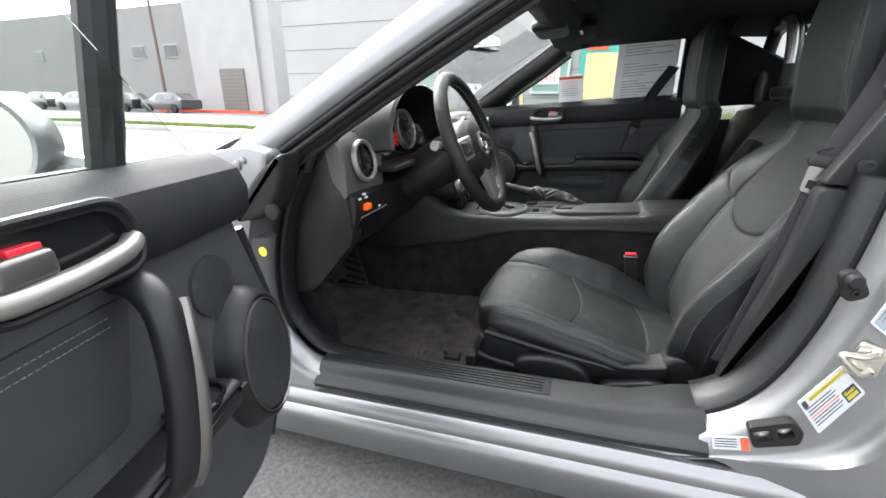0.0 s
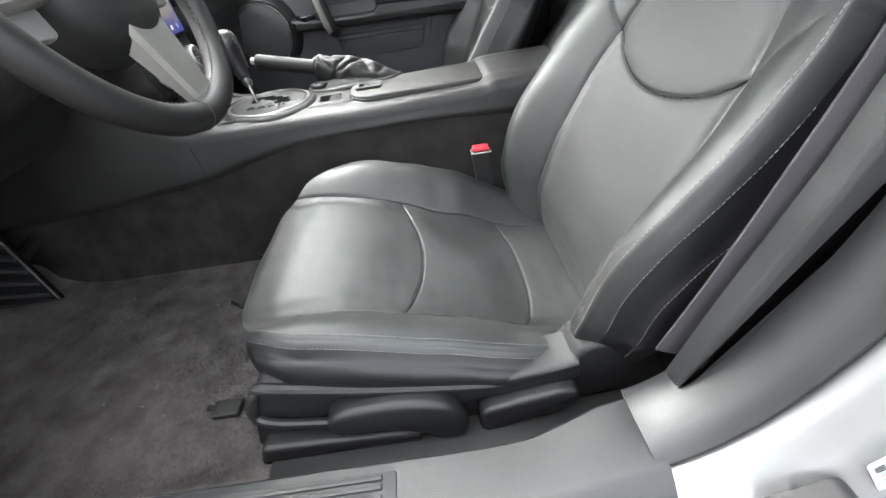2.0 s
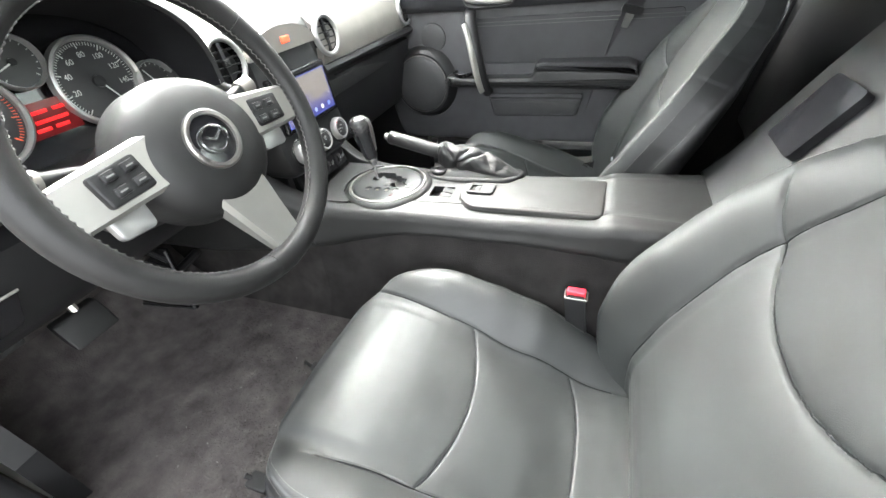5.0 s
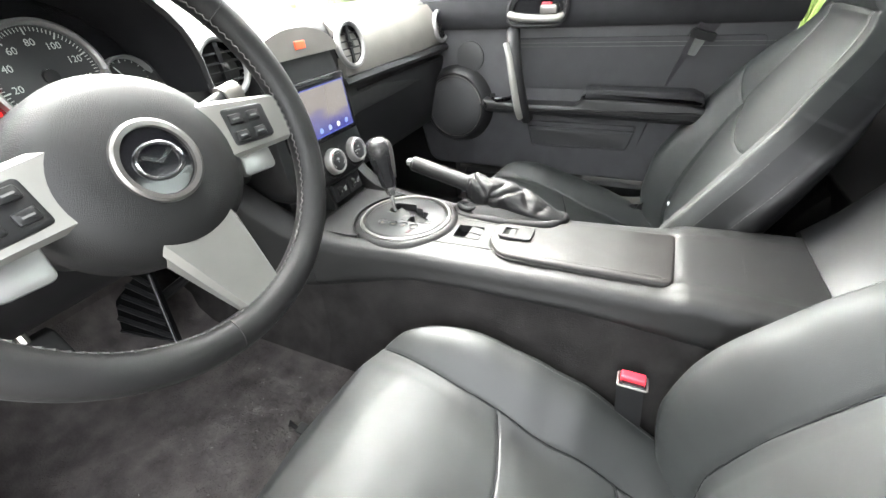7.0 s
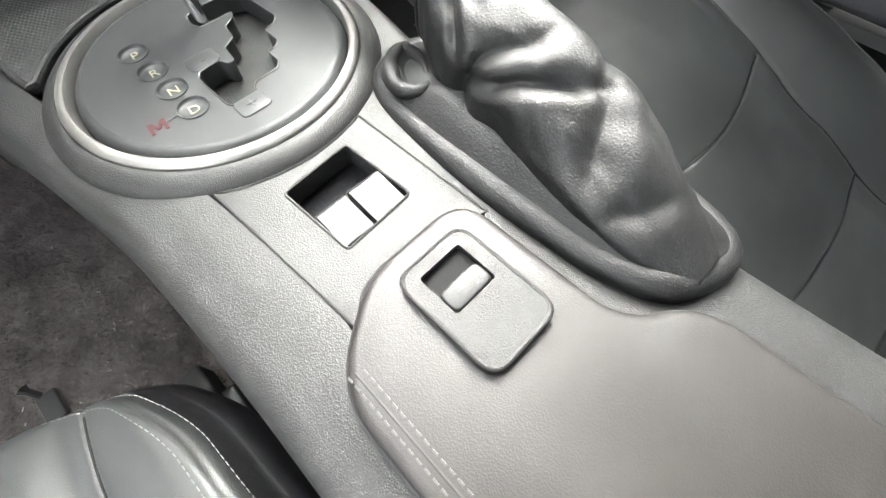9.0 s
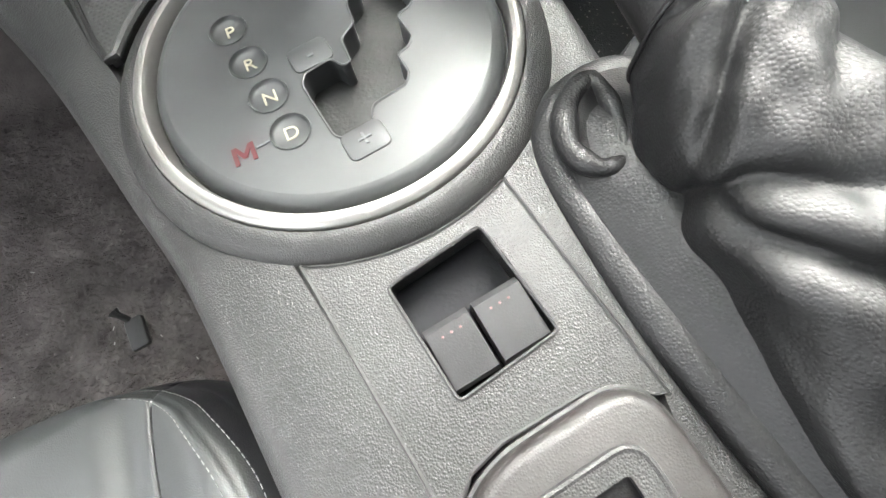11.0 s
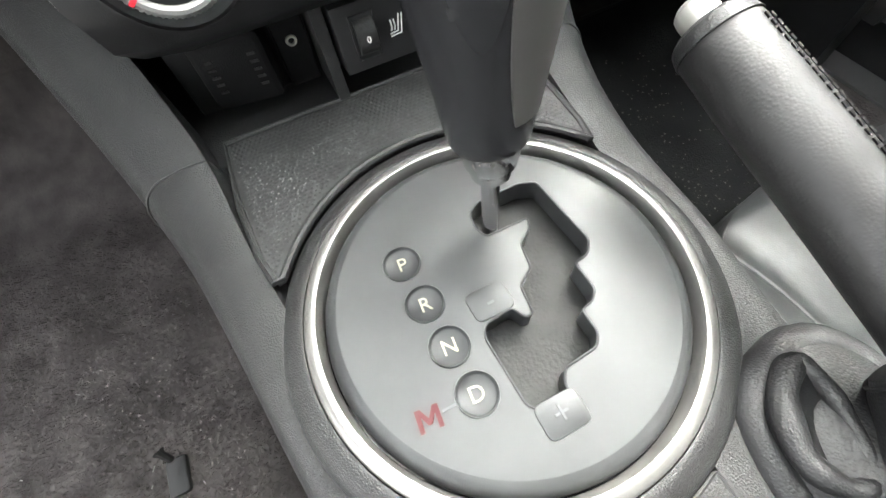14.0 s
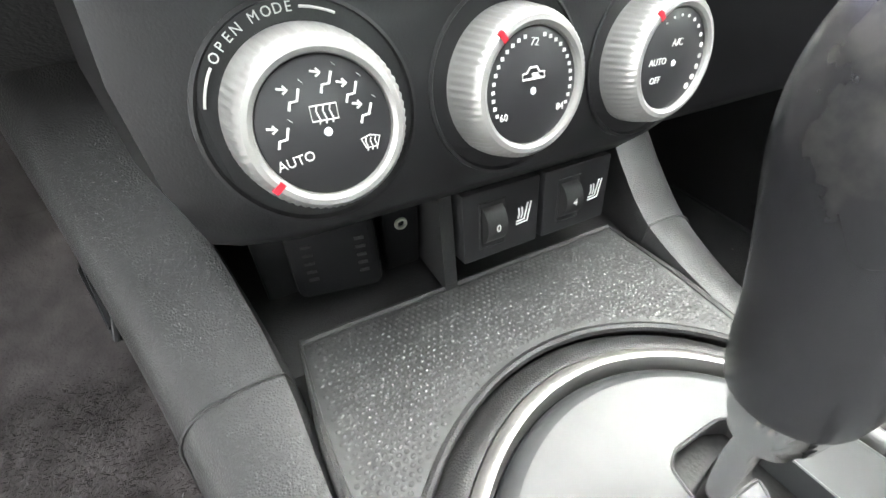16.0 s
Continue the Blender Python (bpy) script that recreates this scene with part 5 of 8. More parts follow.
rows = []
for x, s, l in ((-0.395, 0.99, -0.005), (-0.388, 1.0, -0.002), (-0.395, 1.03, 0.0), (-0.43, 1.05, 0.0), (-0.52, 1.03, -0.01), (-0.62, 0.95, -0.03), (-0.74, 0.75, -0.05)):
    rows.append(arch(x, s, l))
part("instrument_hood", loft(rows, False), DASH_PAD, dash, "dark arched hood over the instruments")
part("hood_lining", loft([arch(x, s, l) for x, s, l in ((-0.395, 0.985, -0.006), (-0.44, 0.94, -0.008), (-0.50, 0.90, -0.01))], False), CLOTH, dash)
part("cluster_face", prism(rounded([(-0.60, 0.86), (-0.23, 0.86), (-0.23, 1.0), (-0.30, 1.04), (-0.53, 1.04), (-0.60, 1.0)], 0.03), lambda a, b, d: V(d - 0.15 * (b - 0.94), a, b), -0.52, -0.497), GLOSS, dash)
part("cluster_lip", box(-0.49, -0.40, -0.60, -0.24, 0.845, 0.862, 0.006), PLASTIC_SMOOTH, dash)

DIAL = mat("dial_face", (0.012, 0.012, 0.013), 0.4, blotch=0.1)
RED_GLOW = mat("red_readout", (0.3, 0.01, 0.01), 0.4, emit=(1.0, 0.012, 0.015), power=0.05)


def gauge(y, z, r, numbers, needle, red=False, start=225, sweep_a=270):
    g = part("gauge", lathe([(r * 0.90, -0.004), (r * 0.90, 0.004), (r * 0.95, 0.008), (r, 0.006), (r * 1.02, -0.006)], frame_at((-0.480 - 0.15 * (z - 0.94), y, z), (0, 1, 0), (-0.15, 0, 1)), 48, cap=False), KNOB_SILVER, dash, "round instrument with a silver ring")
    o = frame_at((-0.4835 - 0.15 * (z - 0.94), y, z), (0, 1, 0), (-0.15, 0, 1))
    part("dial", lathe([(r * 0.93, -0.001), (r * 0.91, 0.0), (0.0, 0.0)], o, 40, cap=False), DIAL, g)
    n = 8 * max(1, len(numbers) - 1)
    for k in range(n + 1):
        a = radians(start - sweep_a * k / n)
        l = 0.13 if k % 8 == 0 else 0.07
        c, s = math.cos(a), math.sin(a)
        w = 0.0007 if k % 8 == 0 else 0.0004
        q = [(c * r * 0.86 - s * w, s * r * 0.86 + c * w), (c * r * (0.86 - l) - s * w, s * r * (0.86 - l) + c * w), (c * r * (0.86 - l) + s * w, s * r * (0.86 - l) - c * w), (c * r * 0.86 + s * w, s * r * 0.86 - c * w)]
        part("tick", prism(q, o, 0.0002, 0.0006), LABEL_RED if red and k > n * 0.78 else WHITE_INK, g, smooth=False)
    for k, t in enumerate(numbers):
        a = radians(start - sweep_a * k / max(1, len(numbers) - 1))
        c = o(math.cos(a) * r * 0.60, math.sin(a) * r * 0.60, 0.0003)
        if t:
            words("number", t, frame_at(c, (0, 1, 0), (-0.15, 0, 1)), r * 0.17, WHITE_INK, g, 0.0003)
    a = radians(needle)
    c, s = math.cos(a), math.sin(a)
    part("needle", prism([(-c * r * 0.1 - s * 0.0012, -s * r * 0.1 + c * 0.0012), (c * r * 0.72 - s * 0.0006, s * r * 0.72 + c * 0.0006), (c * r * 0.72 + s * 0.0006, s * r * 0.72 - c * 0.0006), (-c * r * 0.1 + s * 0.0012, -s * r * 0.1 - c * 0.0012)], o, 0.003, 0.004), WHITE_INK, g, smooth=False)
    part("needle_cap", lathe([(r * 0.14, 0.001), (r * 0.13, 0.005), (0, 0.006)], o, 20, cap=False), PLASTIC_SMOOTH, g)


gauge(-0.508, 0.938, 0.060, [str(k) for k in range(9)], 300, True)
gauge(-0.425, 0.985, 0.033, ["", "", ""], 200)
gauge(-0.343, 0.940, 0.061, ["", "20", "40", "60", "80", "100", "120", "140", ""], 300)
gauge(-0.262, 0.918, 0.033, ["", "", ""], 120)
part("readout", box(-0.4845, -0.4825, -0.458, -0.392, 0.894, 0.938, 0.0008), mat("red_backlight", (0.03, 0.004, 0.004), 0.3, emit=(0.75, 0.02, 0.03), power=0.004, blotch=0.5, blotch_size=0.02), dash, "dim red readout window")
for z, y0, y1 in ((0.926, -0.450, -0.425), (0.926, -0.418, -0.402), (0.914, -0.446, -0.404), (0.904, -0.450, -0.432), (0.904, -0.426, -0.408)):
    part("readout_bar", box(-0.4828, -0.4815, y0, y1, z - 0.0022, z + 0.0022, 0.0005), RED_GLOW, dash, "red lit bar")
part("fuse_label_bar", box(-0.4495, -0.4475, -0.625, -0.615, 0.76, 0.765, 0.0005), LABEL_WHITE, dash)

# knee panel, orange switch, pocket and footwell trim
part("knee_panel", loft([[V(x, y, z) for x, z in ((-0.456, 0.815), (-0.446, 0.805), (-0.452, 0.76), (-0.475, 0.70), (-0.52, 0.66), (-0.60, 0.66), (-0.52, 0.835))] for y in (-0.735, -0.60, -0.50, -0.28)]), PLASTIC_SMOOTH, dash, "black knee panel")
part("dash_end", prism(rounded([(-0.485, 0.945), (-0.470, 0.90), (-0.462, 0.83), (-0.462, 0.70), (-0.60, 0.56), (-0.74, 0.52), (-0.72, 0.93)], 0.03), XZ, -0.70, -0.742, 0.008), PLASTIC_SMOOTH, dash, "black end cap of the dashboard")
part("orange_switch", box(-0.452, -0.4385, -0.700, -0.675, 0.768, 0.784, 0.0025), ORANGE, dash, "orange switch")
for y, z in ((-0.722, 0.798), (-0.70, 0.806), (-0.692, 0.797)):
    part("switch_mark", box(-0.449, -0.4425, y, y + 0.010, z, z + 0.005, 0.001), LABEL_WHITE, dash)
part("pocket", prism(rounded([(-0.725, 0.69), (-0.60, 0.70), (-0.59, 0.755), (-0.72, 0.755)], 0.006), lambda a, b, d: V(d - 0.5 * (0.76 - b), a, b), -0.452, -0.4445, 0.002), GLOSS, dash, "black open pocket under the dash")
part("pocket_lip", tube([V(-0.443, -0.725, 0.757), V(-0.440, -0.66, 0.759), V(-0.444, -0.59, 0.757)], 0.0022, 6), TRIM_SILVER, dash)

# centre stack
stack = thing("centre_stack", (-0.45, YC, 0.62), "black centre stack with a touchscreen and three climate dials", "centre stack")
part("body", loft([[V(x, YC + s, z) for s, x in ((-w, xf - 0.03), (-w + 0.008, xf - 0.006), (-w + 0.03, xf), (w - 0.03, xf), (w - 0.008, xf - 0.006), (w, xf - 0.03), (w, -0.56), (-w, -0.56))]
                   for z, xf, w in ((0.655, -0.429, 0.105), (0.658, -0.417, 0.113), (0.668, -0.409, 0.121), (0.69, -0.410, 0.127), (0.72, -0.416, 0.129), (0.76, -0.423, 0.125), (0.82, -0.428, 0.118), (0.88, -0.436, 0.113), (0.91, -0.444, 0.11))]), PLASTIC_SMOOTH, stack, "satin black stack panel", sharp=50)
part("pod", loft([[V(-0.435 - 0.05 * t, YC + 0.112 * (1 - 0.25 * t) * math.cos(a), 0.905 + (0.048 - 0.010 * t) * math.sin(a)) for a in [math.pi * k / 20 for k in range(21)]] for t in (0.0, 0.3, 0.7, 1.2)] , True), TRIM_SILVER, stack, "silver pod with the hazard button")
part("hazard_button", box(-0.440, -0.4325, 0.012, 0.040, 0.918, 0.932, 0.002), LABEL_RED, stack)
SCREEN = mat("lit_screen", (0.01, 0.01, 0.02), 0.1, emit=(0.10, 0.14, 0.55), power=0.035)
sc = frame_at((-0.4185, YC, 0.808), (0, 1, 0), (-0.10, 0, 1))
scr = part("screen_frame", prism(rounded([(-0.098, -0.056), (0.098, -0.056), (0.098, 0.060), (-0.098, 0.060)], 0.006), sc, -0.012, 0.004, 0.003), GLOSS, stack, "black screen frame")
lit = part("screen", prism([(-0.088, -0.046), (0.088, -0.046), (0.088, 0.046), (-0.088, 0.046)], sc, 0.003, 0.0048), SCREEN, scr, "lit touchscreen with coloured icons", smooth=False)


def wallpaper():
    """The lit picture: warm grey above, violet blue below, in soft streaks."""
    m = mat("screen_picture", (0.02, 0.02, 0.02), 0.15, emit=(0.4, 0.4, 0.45), power=0.028)
    nt = m.node_tree
    co, ax, ns = nt.nodes.new("ShaderNodeTexCoord"), nt.nodes.new("ShaderNodeSeparateXYZ"), nt.nodes.new("ShaderNodeTexNoise")
    ns.inputs["Scale"].default_value = 1.6
    add, ramp = nt.nodes.new("ShaderNodeMath"), nt.nodes.new("ShaderNodeValToRGB")
    nt.links.new(co.outputs["Generated"], ax.inputs[0])
    nt.links.new(co.outputs["Generated"], ns.inputs["Vector"])
    nt.links.new(ax.outputs["Z"], add.inputs[0])
    nt.links.new(ns.outputs["Fac"], add.inputs[1])
    nt.links.new(add.outputs[0], ramp.inputs["Fac"])
    e = ramp.color_ramp.elements
    e[0].position, e[0].color = 0.45, (0.07, 0.08, 0.42, 1)
    e[1].position, e[1].color = 1.35, (0.42, 0.38, 0.36, 1)
    k = e.new(0.85)
    k.color = (0.22, 0.20, 0.42, 1)
    nt.links.new(ramp.outputs["Color"], nt.nodes["Principled BSDF"].inputs["Emission Color"])
    return m


part("picture", prism([(-0.086, -0.044), (0.086, -0.044), (0.086, 0.044), (-0.086, 0.044)], sc, 0.0048, 0.0050), wallpaper(), lit, smooth=False)
ICONS = [(0.1, 0.5, 0.9), (0.9, 0.4, 0.1), (0.2, 0.4, 0.9), (0.4, 0.5, 0.9), (0.9, 0.9, 0.95), (0.2, 0.3, 0.8)]
for k, c in enumerate(ICONS):
    part("icon", lathe([(0.0052, 0), (0.005, 0.0005), (0, 0.0005)], lambda a, b, d, k=k: sc(-0.068 + 0.027 * k + a, -0.034 + b, 0.0050 + d), 12), mat("icon_%s" % "abcdef"[k], (0.02, 0.02, 0.02), 0.3, emit=c, power=0.04), lit)
part("disc_slot", prism([(-0.06, 0.051), (0.06, 0.051), (0.06, 0.054), (-0.06, 0.054)], sc, 0.003, 0.0046), RUBBER, scr, smooth=False)

# three climate dials
TI = V(-0.20, 0, 0.98).normalized()
def dial(y, marks, pointer):
    o = frame_at((-0.4085, y, 0.7060), (0, 1, 0), TI)
    d = part("climate_dial", lathe([(0.0350, -0.008), (0.0346, -0.0040), (0.0335, -0.0036), (0.0325, -0.0052), (0.0250, -0.0060)], o, 56, cap=False), PLASTIC_SMOOTH, stack, "climate dial with a knurled silver ring")
    bm = bmesh.new()
    rows = []
    n = 256
    for r, h, kn in ((0.0274, -0.008, 0), (0.0273, -0.003, 0), (0.0270, -0.0015, 0.00024), (0.0254, 0.0074, 0.00024), (0.0244, 0.0098, 0.0001), (0.0230, 0.0112, 0), (0.0214, 0.0114, 0), (0.0201, 0.0106, 0), (0.0197, 0.0090, 0)):
        rows.append([bm.verts.new(o((r + (kn if k % 4 < 2 else -kn)) * math.cos(2 * math.pi * k / n), (r + (kn if k % 4 < 2 else -kn)) * math.sin(2 * math.pi * k / n), h)) for k in range(n)])
    for a, b in zip(rows, rows[1:]):
        for k in range(n):
            bm.faces.new((a[k], a[(k + 1) % n], b[(k + 1) % n], b[k]))
    rg = part("knurled_ring", bm, KNOB_SILVER, d, "silver knurled ring")
    fc = part("dial_face", lathe([(0.0198, 0.0080), (0.0197, 0.0094), (0.0190, 0.0098), (0.0, 0.0098)], o, 48, cap=False), DIAL, d, "black dial face with white symbols")
    a = radians(pointer)
    c, s = math.cos(a), math.sin(a)
    m = [(c * r - s * w, s * r + c * w) for r, w in ((0.0204, -0.0010), (0.0242, -0.0010), (0.0242, 0.0010), (0.0204, 0.0010))]
    part("pointer", prism(m, o, 0.0078, 0.0116), mat("pointer_red", (0.35, 0.01, 0.02), 0.4), rg, smooth=False)
    part("pilot_lamp", lathe([(0.0013, 0.0098), (0.0011, 0.0102), (0, 0.0102)], lambda a_, b_, d_: o(a_, b_ - 0.001, d_), 12), LABEL_WHITE, fc)
    for text, u, v, size, turn in marks:
        ca, sa = math.cos(radians(turn)), math.sin(radians(turn))
        p = o(u * 0.8, v * 0.8, 0.00985)
        words("mark", text, frame_at(p, V(0, 1, 0) * ca + TI * sa, TI * ca - V(0, 1, 0) * sa), size * 0.8, WHITE_INK, fc, 0.0003)
    return o, fc


def figure(o, fc, u, v, s):
    """A seated outline with an arrow, as on air direction dials, drawn with plain strokes."""
    for pts, r in (([(0.0015, 0.002), (0.0002, -0.0016), (-0.0022, -0.0018), (-0.003, -0.0042)], 0.0005), ([(0.0026, 0.0040), (0.0027, 0.0041)], 0.0010), ([(-0.0052, 0.0028), (-0.002, 0.0020)], 0.0004), ([(-0.0032, 0.0034), (-0.002, 0.0020), (-0.0036, 0.0010)], 0.0004)):
        part("mark", tube([o(u + a * s, v + b * s, 0.0099) for a, b in pts], r * s, 5), WHITE_INK, fc, smooth=False)


def grille_mark(o, fc, u, v, s, arc=False):
    box_l = [(-0.004, -0.0022), (0.004, -0.0022), (0.004, 0.0022), (-0.004, 0.0022)] if not arc else [(-0.0025, -0.002), (0.0025, -0.002), (0.004, 0.002), (0, 0.003), (-0.004, 0.002)]
    part("mark", ring_tube([o(u + a * s, v + b * s, 0.0099) for a, b in box_l], 0.00028 * s, 5), WHITE_INK, fc, smooth=False)
    for k in (-0.002, 0, 0.002):
        part("mark", tube([o(u + (k + 0.0004 * math.sin(j * 1.6)) * s, v + (-0.0032 + 0.0013 * j) * s, 0.0100) for j in range(5)], 0.00026 * s, 5), WHITE_INK, fc, smooth=False)


o, fc = dial(-0.0505, [("AUTO", -0.0135, -0.0095, 0.0050, 8)], 218)
for u, v in ((-0.0150, 0.0005), (-0.0085, 0.0125), (0.0035, 0.0165), (0.0118, 0.0120), (0.0160, 0.0040)):
    figure(o, fc, u * 0.8, v * 0.8, 0.85)
grille_mark(o, fc, 0.0, 0.0045, 0.95)
grille_mark(o, fc, 0.0122, -0.0065, 0.75, True)
o, fc = dial(0.0240, [("72", 0.0, 0.0185, 0.0045, -8), ("60", -0.0160, -0.0105, 0.0045, 0), ("84", 0.0160, -0.0105, 0.0045, 0)], 128)
for k in range(26):
    a = radians(205 - 230 * k / 25)
    if 85 < math.degrees(a) < 100:
        continue
    part("mark", prism([(0.0172 * math.cos(a) + q * 0.0006, 0.0172 * math.sin(a) + w * 0.0006) for q, w in ((-1, -1), (1, -1), (1, 1), (-1, 1))], o, 0.0097, 0.0101), WHITE_INK, fc, smooth=False)
part("mark", ring_tube([o(a * 0.8, b * 0.8 + 0.0045, 0.0099) for a, b in ((-0.006, -0.0018), (0.006, -0.0018), (0.0058, 0.0006), (0.003, 0.001), (0.0015, 0.003), (-0.0022, 0.003), (-0.0036, 0.001), (-0.006, 0.0006))], 0.0004, 5), WHITE_INK, fc, smooth=False)
part("mark", tube([o(a * 0.8, b * 0.8 + 0.0045, 0.0099) for a, b in ((-0.001, 0.0002), (0.002, 0.0004), (0.003, -0.0006), (-0.0006, -0.0008))], 0.00035, 5), WHITE_INK, fc, smooth=False)
o, fc = dial(0.0985, [("A/C", 0.0005, 0.0085, 0.0050, 0), ("AUTO", -0.0125, 0.0005, 0.0046, 0), ("OFF", -0.0125, -0.0085, 0.0046, 0)], 128)
for k in range(12):
    a = radians(120 - 165 * k / 11)
    rr = 0.0004 + 0.00008 * k
    part("mark", lathe([(rr, 0.0097), (rr, 0.0101), (0, 0.0101)], lambda a_, b_, d_, a=a: o(0.0168 * math.cos(a) + a_, 0.0168 * math.sin(a) + b_, d_), 8), WHITE_INK, fc, smooth=False)
# the words and arcs round the first dial
o1 = frame_at((-0.4128, -0.0505, 0.7055), (0, 1, 0), TI)
for ch, ang in zip("OPEN MODE", [139, 132.5, 126.5, 120.5, 115, 110, 103, 97, 91.5]):
    if ch != " ":
        a = radians(ang)
        p = o1(0.0305 * math.cos(a), 0.0305 * math.sin(a), 0.0006)
        ta = a - math.pi / 2
        words("mark", ch, frame_at(p, V(0, 1, 0) * math.cos(ta) + TI * math.sin(ta), TI * math.cos(ta) - V(0, 1, 0) * math.sin(ta)), 0.0037, WHITE_INK, stack, 0.0003)
for a0_, a1_ in ((144, 165), (86, 67)):
    part("mark", tube([o1(0.0305 * math.cos(radians(a0_ + (a1_ - a0_) * k / 8)), 0.0305 * math.sin(radians(a0_ + (a1_ - a0_) * k / 8)), 0.0006) for k in range(9)], 0.0004, 5), WHITE_INK, stack, smooth=False)

# niche under the dials: outlet cover, socket, seat heater switches
part("niche_back", box(-0.475, -0.452, -0.085, 0.125, 0.596, 0.664, 0.002), PLASTIC_SMOOTH, stack)
part("niche_divider", loft([[V(x, y, z) for x, z in ((-0.46, 0.600), (-0.412, 0.602), (-0.424, 0.660), (-0.46, 0.660))] for y in (-0.0015, 0.0055)]), PLASTIC, stack)
oc = frame_at((-0.4350, -0.0500, 0.630), (0.18, 1, 0), (-0.15, 0, 1))
cov = part("outlet_cover", prism(rounded([(-0.021, -0.021), (0.021, -0.021), (0.021, 0.021), (-0.021, 0.021)], 0.006), oc, -0.018, 0.004, 0.004), MATT, stack, "black outlet cover with small moulded marks")
for k in (-1, 1):
    for j in range(5):
        part("moulded_mark", prism([(k * 0.012 - 0.002, -0.010 + 0.0045 * j), (k * 0.012 + 0.0025, -0.010 + 0.0045 * j), (k * 0.012 + 0.0025, -0.0085 + 0.0045 * j), (k * 0.012 - 0.002, -0.0085 + 0.0045 * j)], oc, 0.003, 0.0046), PLASTIC, cov, smooth=False)
part("socket_panel", box(-0.458, -0.438, -0.024, -0.004, 0.604, 0.655, 0.002), MATT, stack)
part("socket", lathe([(0.0035, 0.0), (0.0032, 0.0012), (0.0020, 0.0012), (0.0018, -0.003), (0, -0.003)], frame_at((-0.4378, -0.0145, 0.634), (0, 1, 0), (0, 0, 1)), 16, cap=False), STEEL, stack, "small round metal socket")
for y0 in (0.0085, 0.0575):
    oh = frame_at((-0.4150, y0 + 0.0225, 0.636), (0, 1, 0), (-0.17, 0, 1))
    hw = part("heater_switch", prism(rounded([(-0.0228, -0.019), (0.0228, -0.019), (0.0228, 0.019), (-0.0228, 0.019)], 0.0015, 2), oh, -0.02, 0.001, 0.001), PLASTIC_SMOOTH, stack, "seat heater switch with a thumbwheel")
    part("thumbwheel", tube([oh(-0.0120, 0, -0.0045), oh(-0.0005, 0, -0.0045)], 0.0115, 28), RUBBER, hw, "ribbed thumbwheel")
    part("wheel_rim", ring_tube([oh(a, b, 0.0012) for a, b in ((-0.0135, -0.0125), (0.001, -0.0125), (0.001, 0.0125), (-0.0135, 0.0125))], 0.0007, 5), PLASTIC_SMOOTH, hw)
    words("wheel_number", "0" if y0 < 0.03 else "4", lambda a, b, d: oh(-0.0062 + a, b, 0.0070 + d), 0.0055, WHITE_INK, hw, 0.0003)
    for pts in ([(0.0155, 0.0060), (0.0135, -0.0030), (0.0085, -0.0035)], [(0.0175, 0.0060), (0.0155, -0.0045), (0.0085, -0.0050)], [(0.0098, 0.004), (0.0103, 0.0), (0.0095, -0.002)], [(0.0118, 0.004), (0.0123, 0.0), (0.0115, -0.002)]):
        part("seat_mark", tube([oh(a, b, 0.0013) for a, b in pts], 0.00045, 5), WHITE_INK, hw, smooth=False)

# ---- steering wheel ----
GREY_MARK = mat("grey_mark", (0.10, 0.10, 0.10), 0.6, blotch=0.1)
wheel = thing("steering_wheel", (-0.235, -0.417, 0.897), "black leather steering wheel with silver spokes, worn at the rim", "steering wheel")
WT = radians(20)
wo = frame_at((-0.240, -0.417, 0.895), (0, 1, 0), (-math.sin(WT), 0, math.cos(WT)))
R = 0.184
rim_path = [wo(R * math.cos(2 * math.pi * k / 96), R * math.sin(2 * math.pi * k / 96), 0) for k in range(96)]
part("rim", ring_tube(rim_path, [0.0165 + 0.0015 * math.exp(-((((k / 96 * 360) - 20) % 360 - 180) / 200) ** 2) for k in range(96)], 16), GRIP, wheel, "black leather rim", sharp=180)
part("hub", lathe([(0.086, -0.045), (0.084, -0.010), (0.078, 0.006), (0.066, 0.016), (0.045, 0.022), (0.0, 0.024)], lambda a, b, d: wo(a * 1.10, b * 1.02 - 0.014, d), 56, cap=False), PLASTIC, wheel, "black grained airbag cover")
part("emblem_ring", lathe([(0.036, 0.018), (0.0355, 0.0255), (0.033, 0.027), (0.029, 0.0262), (0.0285, 0.022)], lambda a, b, d: wo(a, b - 0.011, d + 0.001), 48, cap=False), SATIN, wheel, "silver emblem ring")
part("emblem_field", lathe([(0.029, 0.0225), (0.0, 0.0245)], lambda a, b, d: wo(a, b - 0.011, d + 0.001), 40, cap=False), GLOSS, wheel)
part("emblem_oval", ring_tube([wo(0.019 * math.cos(a), 0.015 * math.sin(a) - 0.011, 0.0265) for a in [2 * math.pi * k / 32 for k in range(32)]], 0.0016, 8), CHROME, wheel, "plain chrome oval")
part("emblem_bar", prism([(p.x, p.y) for p in rounded([(-0.014, 0.005), (0.0, -0.003), (0.014, 0.005), (0.012, 0.008), (0.0, 0.001), (-0.012, 0.008)], 0.001)], lambda a, b, d: wo(a, b - 0.011, d + 0.001), 0.0235, 0.0262), CHROME, wheel)


